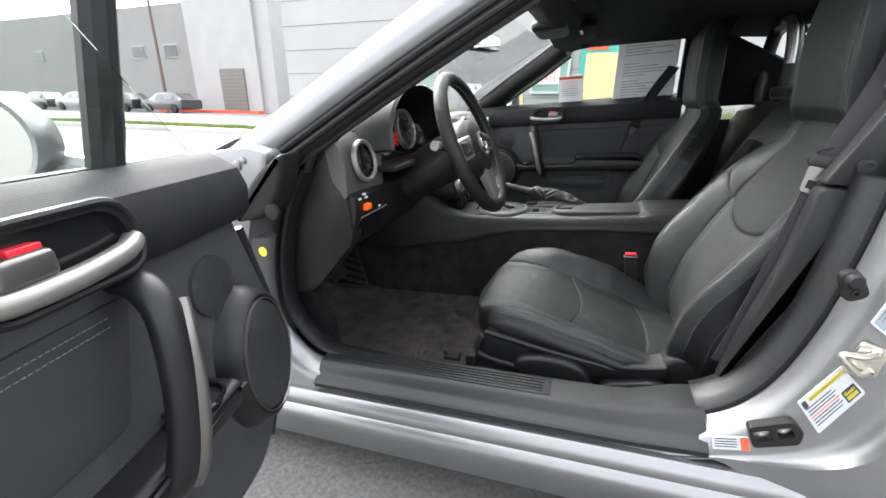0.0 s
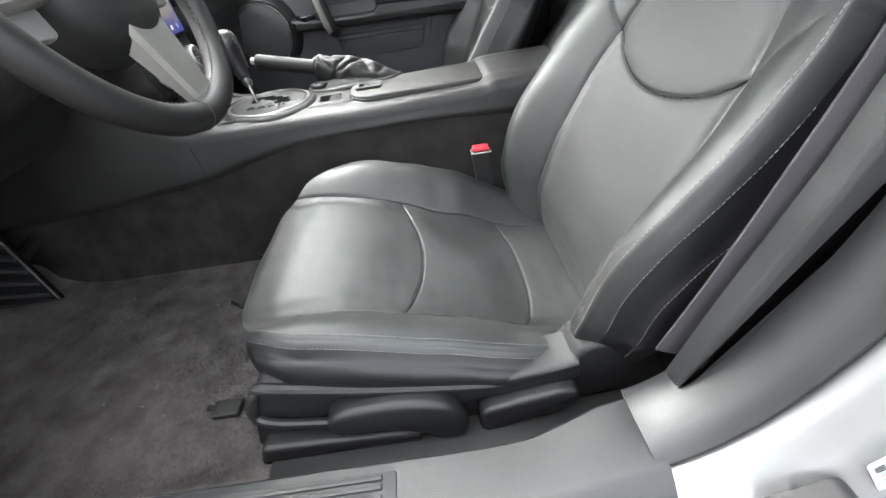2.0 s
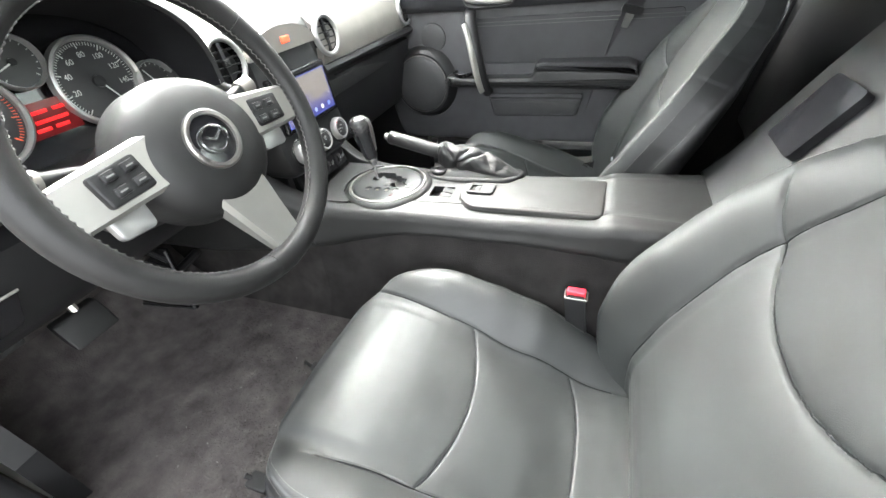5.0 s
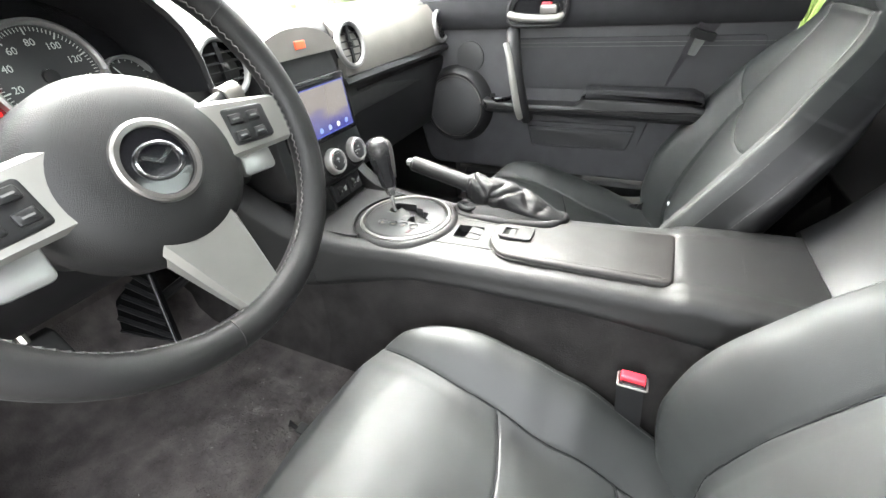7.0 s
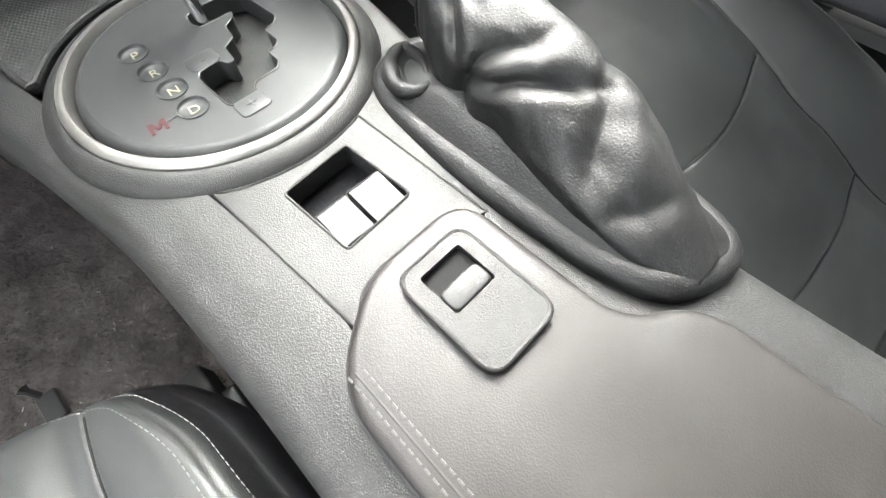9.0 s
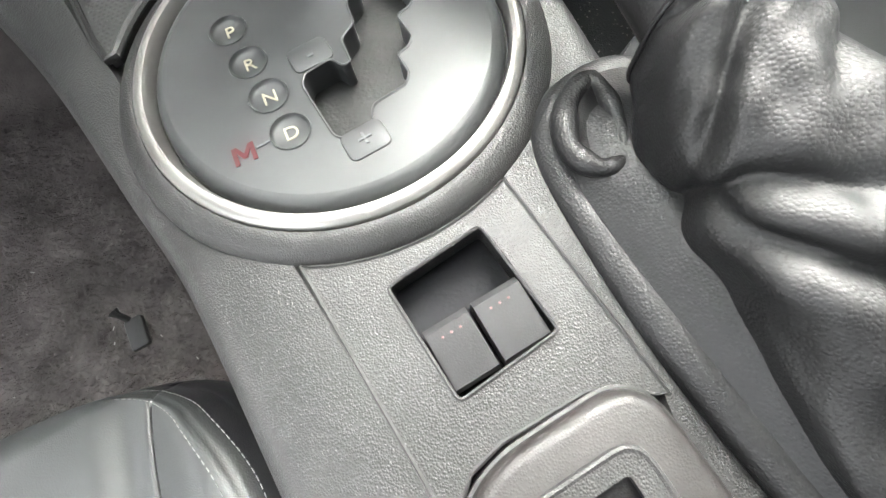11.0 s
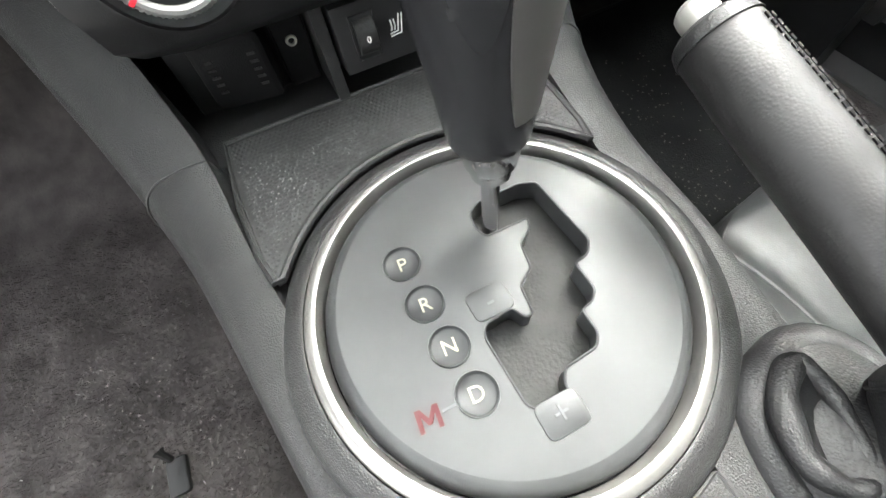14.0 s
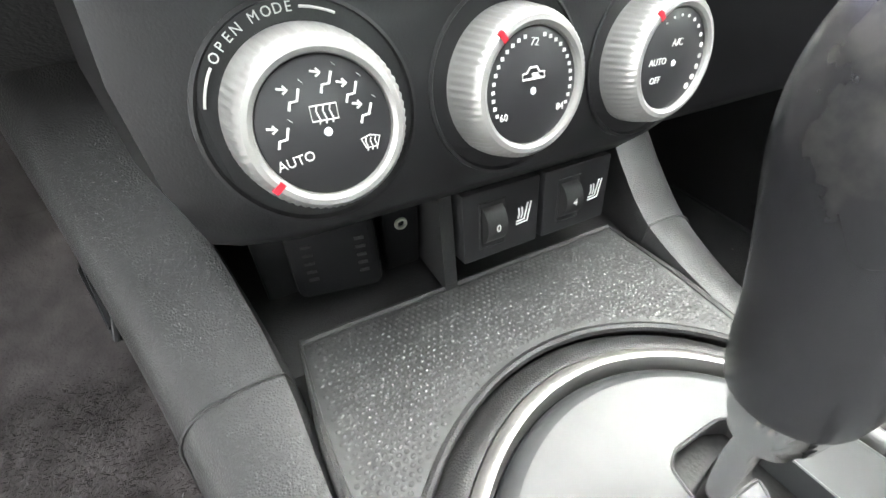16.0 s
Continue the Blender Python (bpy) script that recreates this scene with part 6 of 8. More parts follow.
def spoke(name, angle, r0, r1, w0, w1, material, back=-0.012, front=0.006, label="", skew=0.0):
    a = radians(angle)
    c, s = math.cos(a), math.sin(a)
    rows = []
    for k in range(9):
        t = k / 8
        r, w = r0 + (r1 - r0) * t, w0 + (w1 - w0) * t
        f = front + 0.010 * (1 - t) - 0.004 * t
        rows.append([wo(c * r - s * (q * w + skew * (1 - t)), s * r + c * (q * w + skew * (1 - t)), d) for q, d in ((-1, back), (-1, f - 0.006), (-0.85, f), (0.85, f), (1, f - 0.006), (1, back))])
    return part(name, loft(rows), material, wheel, label, sharp=30)


for ang in (184, -4):
    sp = spoke("spoke", ang, 0.060, 0.173, 0.030, 0.026, SPOKE, label="silver spoke with switches")
    c, s = math.cos(radians(ang)), math.sin(radians(ang))
    pod = part("switch_pod", prism(rounded([(c * r - s * q, s * r + c * q) for r, q in ((0.083, -0.019), (0.136, -0.018), (0.136, 0.018), (0.083, 0.019))], 0.005), wo, 0.0, 0.0145, 0.003), PLASTIC_SMOOTH, wheel, "black switch pod")
    for r in (0.095, 0.117):
        for q in (-0.010, 0.007):
            part("wheel_button", prism(rounded([(c * a - s * b, s * a + c * b) for a, b in ((r - 0.007, q - 0.005), (r + 0.008, q - 0.005), (r + 0.008, q + 0.005), (r - 0.007, q + 0.005))], 0.002), wo, 0.013, 0.0170, 0.0015), PLASTIC_SMOOTH, pod)
            part("button_mark", prism([(c * a - s * b, s * a + c * b) for a, b in ((r - 0.004, q - 0.0008), (r + 0.004, q - 0.0008), (r + 0.004, q + 0.0008), (r - 0.004, q + 0.0008))], wo, 0.0168, 0.0173), GREY_MARK, pod, smooth=False)
    part("paddle", prism(rounded([(c * a - s * b, s * a + c * b) for a, b in ((0.095, 0.022 if ang > 90 else -0.05), (0.14, 0.022 if ang > 90 else -0.05), (0.14, 0.05 if ang > 90 else -0.022), (0.10, 0.055 if ang > 90 else -0.022))], 0.008), wo, -0.022, -0.012, 0.003), KNOB_SILVER, wheel, "silver shift paddle")
spoke("spoke", 279, 0.066, 0.173, 0.042, 0.026, SPOKE, label="brushed silver lower spoke", skew=-0.010)
part("column", tube([wo(0, 0, -0.045), wo(0, -0.01, -0.09), wo(0, -0.025, -0.24)], [0.055, 0.068, 0.06], 20), PLASTIC_SMOOTH, wheel, "black steering column shroud")
for s, z in ((-1, 0.006), (1, 0.01)):
    st = part("stalk", tube([wo(s * 0.045, z, -0.06), wo(s * 0.10, z + 0.012, -0.055), wo(s * 0.145, z + 0.02, -0.05)], [0.007, 0.007, 0.010], 12), PLASTIC_SMOOTH, wheel, "black column stalk")
    part("stalk_end", tube([wo(s * 0.143, z + 0.02, -0.05), wo(s * 0.166, z + 0.024, -0.048)], [0.013, 0.0125], 16), TRIM_SILVER, wheel)

line = [wo((R - 0.0172 - 0.0008 * (k % 2)) * math.cos(a), (R - 0.0172 - 0.0008 * (k % 2)) * math.sin(a), 0.002 + 0.004 * (k % 2)) for k, a in [(k, 2 * math.pi * k / 260) for k in range(261)]]
part("stitching", tube(line, 0.0008, 5), mat("rim_thread", (0.07, 0.068, 0.066), 0.7), wheel, "dark cross stitching inside the rim")
for k in range(3):
    a = radians((150, 35, 262)[k])
    q = [wo(R * math.cos(a) + 0.0182 * math.cos(b) * math.cos(a), R * math.sin(a) + 0.0182 * math.cos(b) * math.sin(a), 0.0182 * math.sin(b)) for b in [2 * math.pi * j / 24 for j in range(24)]]
    part("rim_seam", ring_tube(q, 0.0007, 5), RUBBER, wheel)

# ---- pedals ----
ped = thing("brake_pedal", (-0.74, -0.39, 0.42), "black rubber brake pedal", "pedal")
part("pad", prism(rounded([(-0.52, 0.47), (-0.43, 0.47), (-0.43, 0.53), (-0.52, 0.53)], 0.008), lambda a, b, d: V(d - 0.5 * (b - 0.5), a, b), -0.74, -0.72, 0.004), RUBBER, ped)
part("arm", tube([V(-0.74, -0.47, 0.52), V(-0.82, -0.46, 0.70)], 0.008, 8), STEEL, ped)
gas = thing("accelerator_pedal", (-0.80, -0.25, 0.32), "black ribbed triangular accelerator pedal", "pedal")
ga = frame_at((-0.863, -0.312, 0.367), V(0.137, 0.039, -0.026), V(0.066, 0.432, 0.90) - V(0.137, 0.039, -0.026) * 0.133)
part("plate", prism(rounded([(0.145, 0.0), (0.066, 0.160), (0.040, 0.158), (-0.018, 0.072), (0.0, 0.0)], 0.010), ga, -0.012, 0.0, 0.005), MATT, gas)
for k in range(5):
    b = 0.022 + 0.028 * k
    part("rib", tube([ga(-0.004 + 0.009 * max(0, k - 1), b + 0.012, 0.001), ga(0.128 - 0.0137 * k, b - 0.006, 0.001)], 0.0062, 8), PLASTIC_GREY, gas)
part("edge", tube([ga(0.002, 0.003, 0.001), ga(0.138, 0.004, 0.001), ga(0.066, 0.152, 0.001)], 0.004, 8), PLASTIC_GREY, gas)
part("arm", tube([V(-0.80, -0.235, 0.42), V(-0.82, -0.14, 0.42)], 0.012, 8), RUBBER, gas)
rest = thing("foot_rest", (-0.74, -0.60, 0.5), "dark rubber foot rest", "foot rest")
part("pad", prism(rounded([(-0.65, 0.54), (-0.56, 0.54), (-0.56, 0.60), (-0.65, 0.60)], 0.008), lambda a, b, d: V(d - 0.6 * (b - 0.55), a, b), -0.75, -0.73, 0.004), RUBBER, rest)

# ---- doors ----
DOOR_LOW = mat("door_lower_vinyl", (0.038, 0.038, 0.041), 0.55, grain=0.8, grain_size=0.0018, kind="pebble", blotch=0.15, spec=0.35)
def door(side, hinge, open_deg, label, dz=0.0):
    Y = lambda w: YC + side * w
    at = lambda a, b, d: V(a, Y(0.675 - d), b)          # d: towards the cabin
    out = lambda a, b, d: V(a, Y(0.84 + d), b)
    shape = rounded([(-0.435, 0.960), (-0.465, 0.86), (-0.520, 0.70), (-0.50, 0.57), (-0.40, 0.45), (0.26, 0.44), (0.40, 0.56), (0.455, 0.80), (0.465, 0.960)], [0.03, 0.05, 0.05, 0.06, 0.05, 0.08, 0.10, 0.05, 0.02], 6)
    if side > 0:
        shape = rounded([(-0.60, 0.960), (-0.58, 0.62), (-0.54, 0.44), (0.26, 0.44), (0.40, 0.56), (0.455, 0.80), (0.465, 0.960)], [0.05, 0.06, 0.05, 0.08, 0.10, 0.05, 0.02], 6)
    top = part("car_door", loft([[V(p[0], Y(0.80 + 0.095 * math.sin(math.pi * min(1, max(0, (0.96 - p[1]) / 0.9 + 0.2))) * q), p[1] if q else p[1]) for p in shape] for q in (0.0, 0.9, 1.0)]), SILVER, car, label)
    part("door_frame", prism(shape, lambda a, b, d: V(a, Y(0.80 - d), b), 0.0, 0.10, 0.01), SILVER, top, "silver inner door frame")
    body = [(p[0] * 0.985, 0.44 + (p[1] - 0.44) * 0.985 + 0.004) for p in shape]
    panel = part("lower_panel", prism(body, at, -0.03, 0.0, 0.012, 3), DOOR_LOW, top, "black door panel")
    # upper roll with the inner handle
    roll = [(0.972, 0.0), (0.983, -0.018), (0.983, -0.06), (0.875, -0.02), (0.880, 0.012), (0.896, 0.026), (0.930, 0.030), (0.958, 0.020)]
    part("upper_roll", loft([[at(x, z, d) for z, d in roll] for x in (-0.460 if side < 0 else -0.58, -0.445, -0.3, 0.0, 0.3, 0.43, 0.45)]), DOOR_PAD, top, "grained black upper door roll")
    rim = rounded([(-0.236, 0.888), (-0.076, 0.888), (-0.066, 0.962), (-0.226, 0.962)], 0.034, 8)
    slot = rounded([(-0.226, 0.896), (-0.084, 0.896), (-0.076, 0.954), (-0.216, 0.954)], 0.028, 8)
    part("handle_bezel", pierced(rim, [slot], at, 0.040, 0.0), PLASTIC_SMOOTH, top, "black inner handle recess")
    part("bezel_lip", ring_tube([at(p[0], p[1], 0.040) for p in rim], 0.0045, 8), PLASTIC_SMOOTH, top)
    part("recess", prism(slot, at, 0.026, 0.0305), GLOSS, top, smooth=False)
    part("grab_bar", tube(spline([at(-0.228, 0.917, 0.036), at(-0.205, 0.910, 0.044), at(-0.15, 0.905, 0.047), at(-0.10, 0.905, 0.043), at(-0.080, 0.912, 0.036)], 5), 0.0105, 12), SPOKE, top, "satin silver handle")
    part("lock_lever", box(-0.142, -0.095, *sorted((Y(0.646), Y(0.626))), 0.914, 0.938, 0.005), SATIN, top, "grey lock lever")
    part("lock_flag", box(-0.138, -0.112, *sorted((Y(0.645), Y(0.632))), 0.9375, 0.943, 0.001), RED, top)
    # stitched insert and pull
    for z in (0.840, 0.830):
        part("stitching", stitches([at(-0.20 + 0.62 * k / 60, z, 0.0048) for k in range(61)], 0.004, 0.002, 0.0007), THREAD, top)
    insert = rounded([(-0.235, 0.853), (0.40, 0.853), (0.40, 0.715), (-0.185, 0.715)], 0.015)
    part("insert", prism(insert, at, -0.004, 0.004, 0.004), mat("door_cloth", (0.022, 0.022, 0.0245), 0.8, grain=0.4, grain_size=0.0015, blotch=0.15), top, "black cloth-like insert")
    pull = part("door_pull", tube(spline([at(-0.222, 0.873, 0.012), at(-0.214, 0.8645, 0.045), at(-0.205, 0.8303, 0.066), at(-0.190, 0.7449, 0.070), at(-0.174, 0.6656, 0.058), at(-0.166, 0.629, 0.03)], 6), 0.019, 14, flat=0.8), PLASTIC_SMOOTH, top, "black pull with a silver strip")
    # the passenger's strip is a brighter silver, painting in the sky it reflects
    part("pull_strip", tube(spline([at(-0.225, 0.8486, 0.070), at(-0.212, 0.8181, 0.080), at(-0.197, 0.7449, 0.085), at(-0.184, 0.6717, 0.076), at(-0.178, 0.6412, 0.062)], 6), 0.0130 if side > 0 else 0.0085, 12, flat=0.6), SPOKE if side > 0 else SATIN, top, "satin silver strip")
    # armrest shelf with cup holder
    arm = [(-0.31, 0.69), (-0.20, 0.68), (-0.02, 0.68), (0.0, 0.71), (0.27, 0.70), (0.35, 0.68), (0.34, 0.64), (0.10, 0.645), (-0.30, 0.65)]
    a = part("armrest", prism(rounded(arm, 0.012), at, -0.005, 0.055, 0.014, 4), PLASTIC_SMOOTH, top, "black armrest shelf")
    part("cup_well", lathe([(0.038, 0.0), (0.036, 0.003), (0.033, 0.002), (0.030, -0.02), (0, -0.02)], frame_at(at(-0.255, 0.6935, 0.02), (1, 0, 0), (0, 1, 0)), 28, cap=False), GLOSS, top)
    part("armrest_pad", prism(rounded([(-0.01, 0.70), (0.27, 0.70), (0.30, 0.69), (0.30, 0.715), (0.27, 0.728), (0.0, 0.728)], 0.008), at, 0.0, 0.062, 0.01, 3), DOOR_PAD, top)
    part("shelf_edge", tube([at(-0.315, 0.672, 0.05), at(-0.1, 0.668, 0.058), at(0.3, 0.672, 0.054)], 0.0035, 6), PLASTIC_SMOOTH, top)
    # speakers
    S = lambda a_, b_, d_: V(-0.407 + a_ * (0.68 if side < 0 else 0.97) - 0.12 * d_, Y(0.675 - d_), 0.656 + b_ * (1.02 if side < 0 else 1.0))
    sp = part("speaker_pod", lathe([(0.128, -0.01), (0.120, 0.012), (0.110, 0.03), (0.104, 0.034), (0.098, 0.033)], S, 48, cap=False), PLASTIC_SMOOTH, top, "black speaker pod")
    part("speaker_ring", lathe([(0.0985, 0.030), (0.0978, 0.0362), (0.0962, 0.0366), (0.0952, 0.034)], S, 56, cap=False), SATIN, top, "thin silver speaker ring")
    gm = bpy.data.materials.get("speaker_mesh") or mat("speaker_mesh", (0.02, 0.02, 0.021), 0.5, grain=1.0, grain_size=0.003, kind="dots")
    part("speaker_mesh", lathe([(0.094, 0.032), (0.09, 0.035), (0.05, 0.037), (0.0, 0.0375)], S, 48, cap=False), gm, top, "black speaker mesh")
    T = lambda a_, b_, d_: V(-0.363 + a_, Y(0.675 - d_), 0.803 + b_)
    part("tweeter", lathe([(0.046, -0.003), (0.044, 0.005), (0.040, 0.006), (0.0, 0.007)], T, 36, cap=False), gm, top, "round black tweeter mesh")
    pk = part("map_pocket", prism(rounded([(-0.17, 0.615), (0.15, 0.615), (0.13, 0.545), (-0.15, 0.54)], 0.012), at, -0.004, 0.004, 0.003), DOOR_LOW, top, "black map pocket")
    part("pocket_lip", tube([at(-0.168, 0.600, 0.004), at(0.0, 0.603, 0.005), at(0.148, 0.600, 0.004)], 0.0025, 8), PLASTIC_SMOOTH, top)
    pocket = rounded([(-0.172, 0.617), (0.152, 0.617), (0.132, 0.543), (-0.152, 0.538)], 0.012)
    part("pocket_rim", ring_tube([at(p[0], p[1], 0.004) for p in pocket], 0.0016, 8), PLASTIC_TRIM, pk)
    part("pocket_mesh", prism(rounded([(-0.160, 0.592), (0.140, 0.592), (0.124, 0.550), (-0.144, 0.545)], 0.008), at, 0.002, 0.0052, 0.001), gm, pk, "fine mesh on the pocket")
    part("edge_cap", tube([at(-0.468, 0.86, -0.008), at(-0.505, 0.72, -0.008), at(-0.49, 0.58, -0.008), at(-0.42, 0.48, -0.008)], 0.008, 8), RUBBER, top)
    # glass with its front frame post
    gl = part("door_glass", shell(sheet(lambda u, v: V(-0.50 + 0.90 * u + (0.36 * v * (1 - u)), Y(0.735 - 0.10 * v), 0.945 + (0.30 if u > 0.05 else 0.28) * v), 6, 4), 0.004), TINT, top, "green-tinted door glass")
    gl.visible_shadow = False
    part("glass_post", tube([V(-0.415, Y(0.735), 0.945), V(-0.32, Y(0.70), 1.07)] if side > 0 else [V(-0.309, Y(0.735), 0.945), V(-0.330, Y(0.705), 1.12), V(-0.345, Y(0.675), 1.27)], 0.012 if side > 0 else 0.0205, 10), RUBBER, top, "black post in the door window")
    part("belt_seal", tube([V(-0.45, Y(0.735), 0.978), V(0.0, Y(0.735), 0.980), V(0.45, Y(0.735), 0.980)], 0.008, 8), RUBBER, top)
    # outside mirror
    mc = V(-0.33, Y(0.90), 1.02)
    part("mirror_shell", lathe([(0.0, -0.06), (0.05, -0.05), (0.078, -0.025), (0.086, 0.0), (0.083, 0.014), (0.074, 0.012)], lambda a_, b_, d_: mc + V(d_, a_ * 1.05, b_ * 0.78), 32, cap=False), SILVER, top, "silver outside mirror shell")
    part("mirror_glass", lathe([(0.076, 0.011), (0.0, 0.0115)], lambda a_, b_, d_: mc + V(d_, a_ * 1.03, b_ * 0.76), 32, cap=False), mat("mirror_silver", (0.9, 0.9, 0.9), 0.02, metal=1.0) if side < 0 else bpy.data.materials["mirror_silver"], top)
    part("mirror_foot", tube([V(-0.40, Y(0.76), 0.955), V(-0.36, Y(0.84), 0.985)], [0.022, 0.02], 10), SILVER, top)
    top.matrix_basis = Matrix.Translation((0, 0, dz)) @ Matrix.Translation(hinge) @ Matrix.Rotation(radians(side * open_deg), 4, "Z") @ Matrix.Translation([-h for h in hinge])
    return top


door(-1, (-0.724, -0.862, 0.60), 76.0, "open silver driver's door with a black inner panel", dz=-0.03)
door(1, (-0.724, 0.90, 0.60), 0.0, "closed silver passenger door with a black inner panel")

# ---- lot and buildings ----
EXT = Euler((radians(-1.0), radians(4.5), radians(-2.0)), "XYZ").to_matrix().to_4x4()
LOT = Matrix.Translation((0, 0, GROUND)) @ EXT


def lot(x, y, z):
    return LOT @ V(x, y, z)


g = bmesh.new()
for q in ((-900, -900), (900, -900), (900, 900), (-900, 900)):
    g.verts.new(lot(q[0], q[1], 0))
g.faces.new(g.verts)
tagged(part("ground", g, ASPHALT, smooth=False), "worn grey asphalt of a car park", "ground", kind="structure")


for x in (-1.45, 0.88):
    for side in (-1, 1):
        hub = V(x, YC + side * 0.74, lot(x, YC + side * 0.74, 0).z + 0.312)
        ax = lambda a, b, d, hub=hub, side=side: hub + V(a, side * d, b)
        tyre = part("wheel", lathe([(0.215, -0.10), (0.28, -0.105), (0.306, -0.09), (0.312, -0.05), (0.312, 0.05), (0.306, 0.09), (0.28, 0.105), (0.215, 0.10)], ax, 48, cap=False), RUBBER, car, "black tyre on a silver rim")
        part("rim", lathe([(0.217, -0.09), (0.212, 0.06), (0.19, 0.05), (0.06, 0.075), (0.0, 0.08)], ax, 40, cap=False), SATIN, tyre)

# ---- seat belts, buckle and jamb fittings ----
def strap(path, width, t=0.0016):
    """A flat webbing strap along a path; width gives the half-width vector."""
    rows = []
    for p, w in zip(path, width):
        p, w = Vector(p), Vector(w)
        n = w.cross(V(0.1, 0, 1)).normalized() * t
        rows.append([p - w + n, p + w + n, p + w - n, p - w - n])
    return loft(rows)


belt = thing("seat_belt", (0.36, -0.70, 0.44), "grey driver's seat belt hanging beside the seat", "seat belt", "seat belts")
bp = spline([(0.565, -0.600, 1.075), (0.53, -0.640, 1.00), (0.492, -0.672, 0.935), (0.456, -0.695, 0.868), (0.432, -0.706, 0.78), (0.408, -0.706, 0.68), (0.382, -0.703, 0.57), (0.352, -0.698, 0.455)], 5)
part("webbing", strap(bp, [V(0.024, -0.006, -0.007)] * len(bp)), WEB, belt, "grey woven webbing")
bo = frame_at((0.450, -0.703, 0.862), (0.92, -0.2, -0.25), (0.30, 0.10, 0.95))
part("tongue_cover", prism(rounded([(-0.034, -0.010), (0.034, -0.010), (0.034, 0.010), (-0.034, 0.010)], 0.006), bo, -0.006, 0.007, 0.003), PLASTIC_SMOOTH, belt, "black tongue cover")
tongue = pierced(rounded([(-0.026, -0.052), (-0.004, -0.056), (0.002, -0.01), (-0.030, -0.01)], 0.005), [rounded([(-0.021, -0.046), (-0.008, -0.048), (-0.006, -0.033), (-0.021, -0.032)], 0.002)], bo, 0.0025, 0.0)
part("tongue", tongue, SATIN, belt, "chrome belt tongue", smooth=False)
part("belt_guide", tube(spline([V(0.512, -0.668, 0.975), V(0.516, -0.664, 1.02), V(0.530, -0.652, 1.052), V(0.548, -0.638, 1.045), V(0.562, -0.626, 1.00), V(0.566, -0.622, 0.965)], 6), 0.0065, 10), RUBBER, belt, "black belt guide loop")
part("keeper", tube([bo(-0.036, -0.004, 0.0), bo(-0.03, 0.014, 0.004), bo(-0.012, 0.024, 0.005)], 0.0022, 6), RUBBER, belt)
pb = thing("seat_belt", (0.24, 0.64, 0.50), "dark grey passenger seat belt beside the seat", "seat belt", "seat belts")
pp = spline([(0.40, 0.65, 1.10), (0.325, 0.675, 0.99), (0.262, 0.690, 0.86), (0.215, 0.700, 0.70), (0.175, 0.705, 0.52)], 5)
part("webbing", strap(pp, [V(0.022, 0.008, -0.006)] * len(pp)), WEB, pb)
po = frame_at((0.260, 0.683, 0.855), (-0.92, -0.2, 0.25), (0.30, -0.10, 0.95))
part("tongue_cover", prism(rounded([(-0.03, -0.010), (0.03, -0.010), (0.03, 0.010), (-0.03, 0.010)], 0.006), po, -0.006, 0.006, 0.003), PLASTIC_SMOOTH, pb)
part("tongue", prism(rounded([(-0.010, -0.05), (0.010, -0.05), (0.013, -0.01), (-0.013, -0.01)], 0.004), po, 0.0, 0.0025), CHROME, pb)
bk = thing("belt_buckle", (0.22, -0.142, 0.38), "black seat belt buckle with a red release button", "buckle")
part("stalk", loft([[V(0.222 + dx + 0.012 * (z - 0.38) / 0.1 * -1, -0.142 + dy, z) for dx, dy in ((-0.019, -0.011), (0.019, -0.011), (0.019, 0.011), (-0.019, 0.011))] for z in (0.37, 0.40, 0.478, 0.482)]), PLASTIC_SMOOTH, bk)
part("button", box(0.195, 0.230, -0.147, -0.131, 0.480, 0.494, 0.003), RED, bk, "red release button")
part("slot", box(0.197, 0.228, -0.153, -0.146, 0.480, 0.486, 0.001), GLOSS, bk, "dark slot for the belt tongue")
part("rim", ring_tube([V(q[0], q[1], 0.4835) for q in rounded([(0.192, -0.1555), (0.233, -0.1555), (0.233, -0.1290), (0.192, -0.1290)], 0.004, 4)], 0.0016, 8), SPOKE, bk, "pale worn rim of the buckle")

jamb = thing("door_striker", (0.47, -0.855, 0.585), "zinc plated door striker bolted to the jamb", "striker")
jo = frame_at((0.475, -0.8535, 0.590), (1, 0, -0.12), (0.12, 0, 1))
part("plate", prism(rounded([(-0.022, -0.026), (0.022, -0.030), (0.026, 0.022), (-0.010, 0.030)], 0.008), jo, -0.002, 0.004, 0.0015), STEEL, jamb)
part("loop", tube(spline([jo(0.010, -0.016, 0.003), jo(-0.010, -0.016, 0.022), jo(-0.036, 0.004, 0.026), jo(-0.040, 0.014, 0.024), jo(-0.012, 0.012, 0.018), jo(0.010, 0.014, 0.003)], 5), 0.0048, 10), STEEL, jamb)
for a, b in ((0.010, -0.018), (0.008, 0.016)):
    part("screw", lathe([(0.0075, 0.003), (0.007, 0.007), (0.004, 0.0085), (0.003, 0.006), (0, 0.006)], lambda u, v, d, a=a, b=b: jo(a + u, b + v, d), 18, cap=False), STEEL, jamb)
stop = thing("door_bumper", (0.437, -0.845, 0.70), "black rubber door bumper on the jamb", "bumper")
so = frame_at((0.440, -0.846, 0.708), V(0.9, 0, 0.42), V(-0.42, 0, 0.9))
small = so
so = lambda a, b, d: small(a * 0.72, b * 0.72, d * 0.72)
part("base", prism(rounded([(-0.022, -0.034), (0.022, -0.034), (0.020, 0.030), (-0.014, 0.034)], 0.018), so, -0.008, 0.010, 0.004), RUBBER, stop)
part("knob", lathe([(0.017, 0.008), (0.016, 0.018), (0.012, 0.024), (0, 0.025)], lambda u, v, d: so(u + 0.003, v + 0.012, d), 20, cap=False), RUBBER, stop)
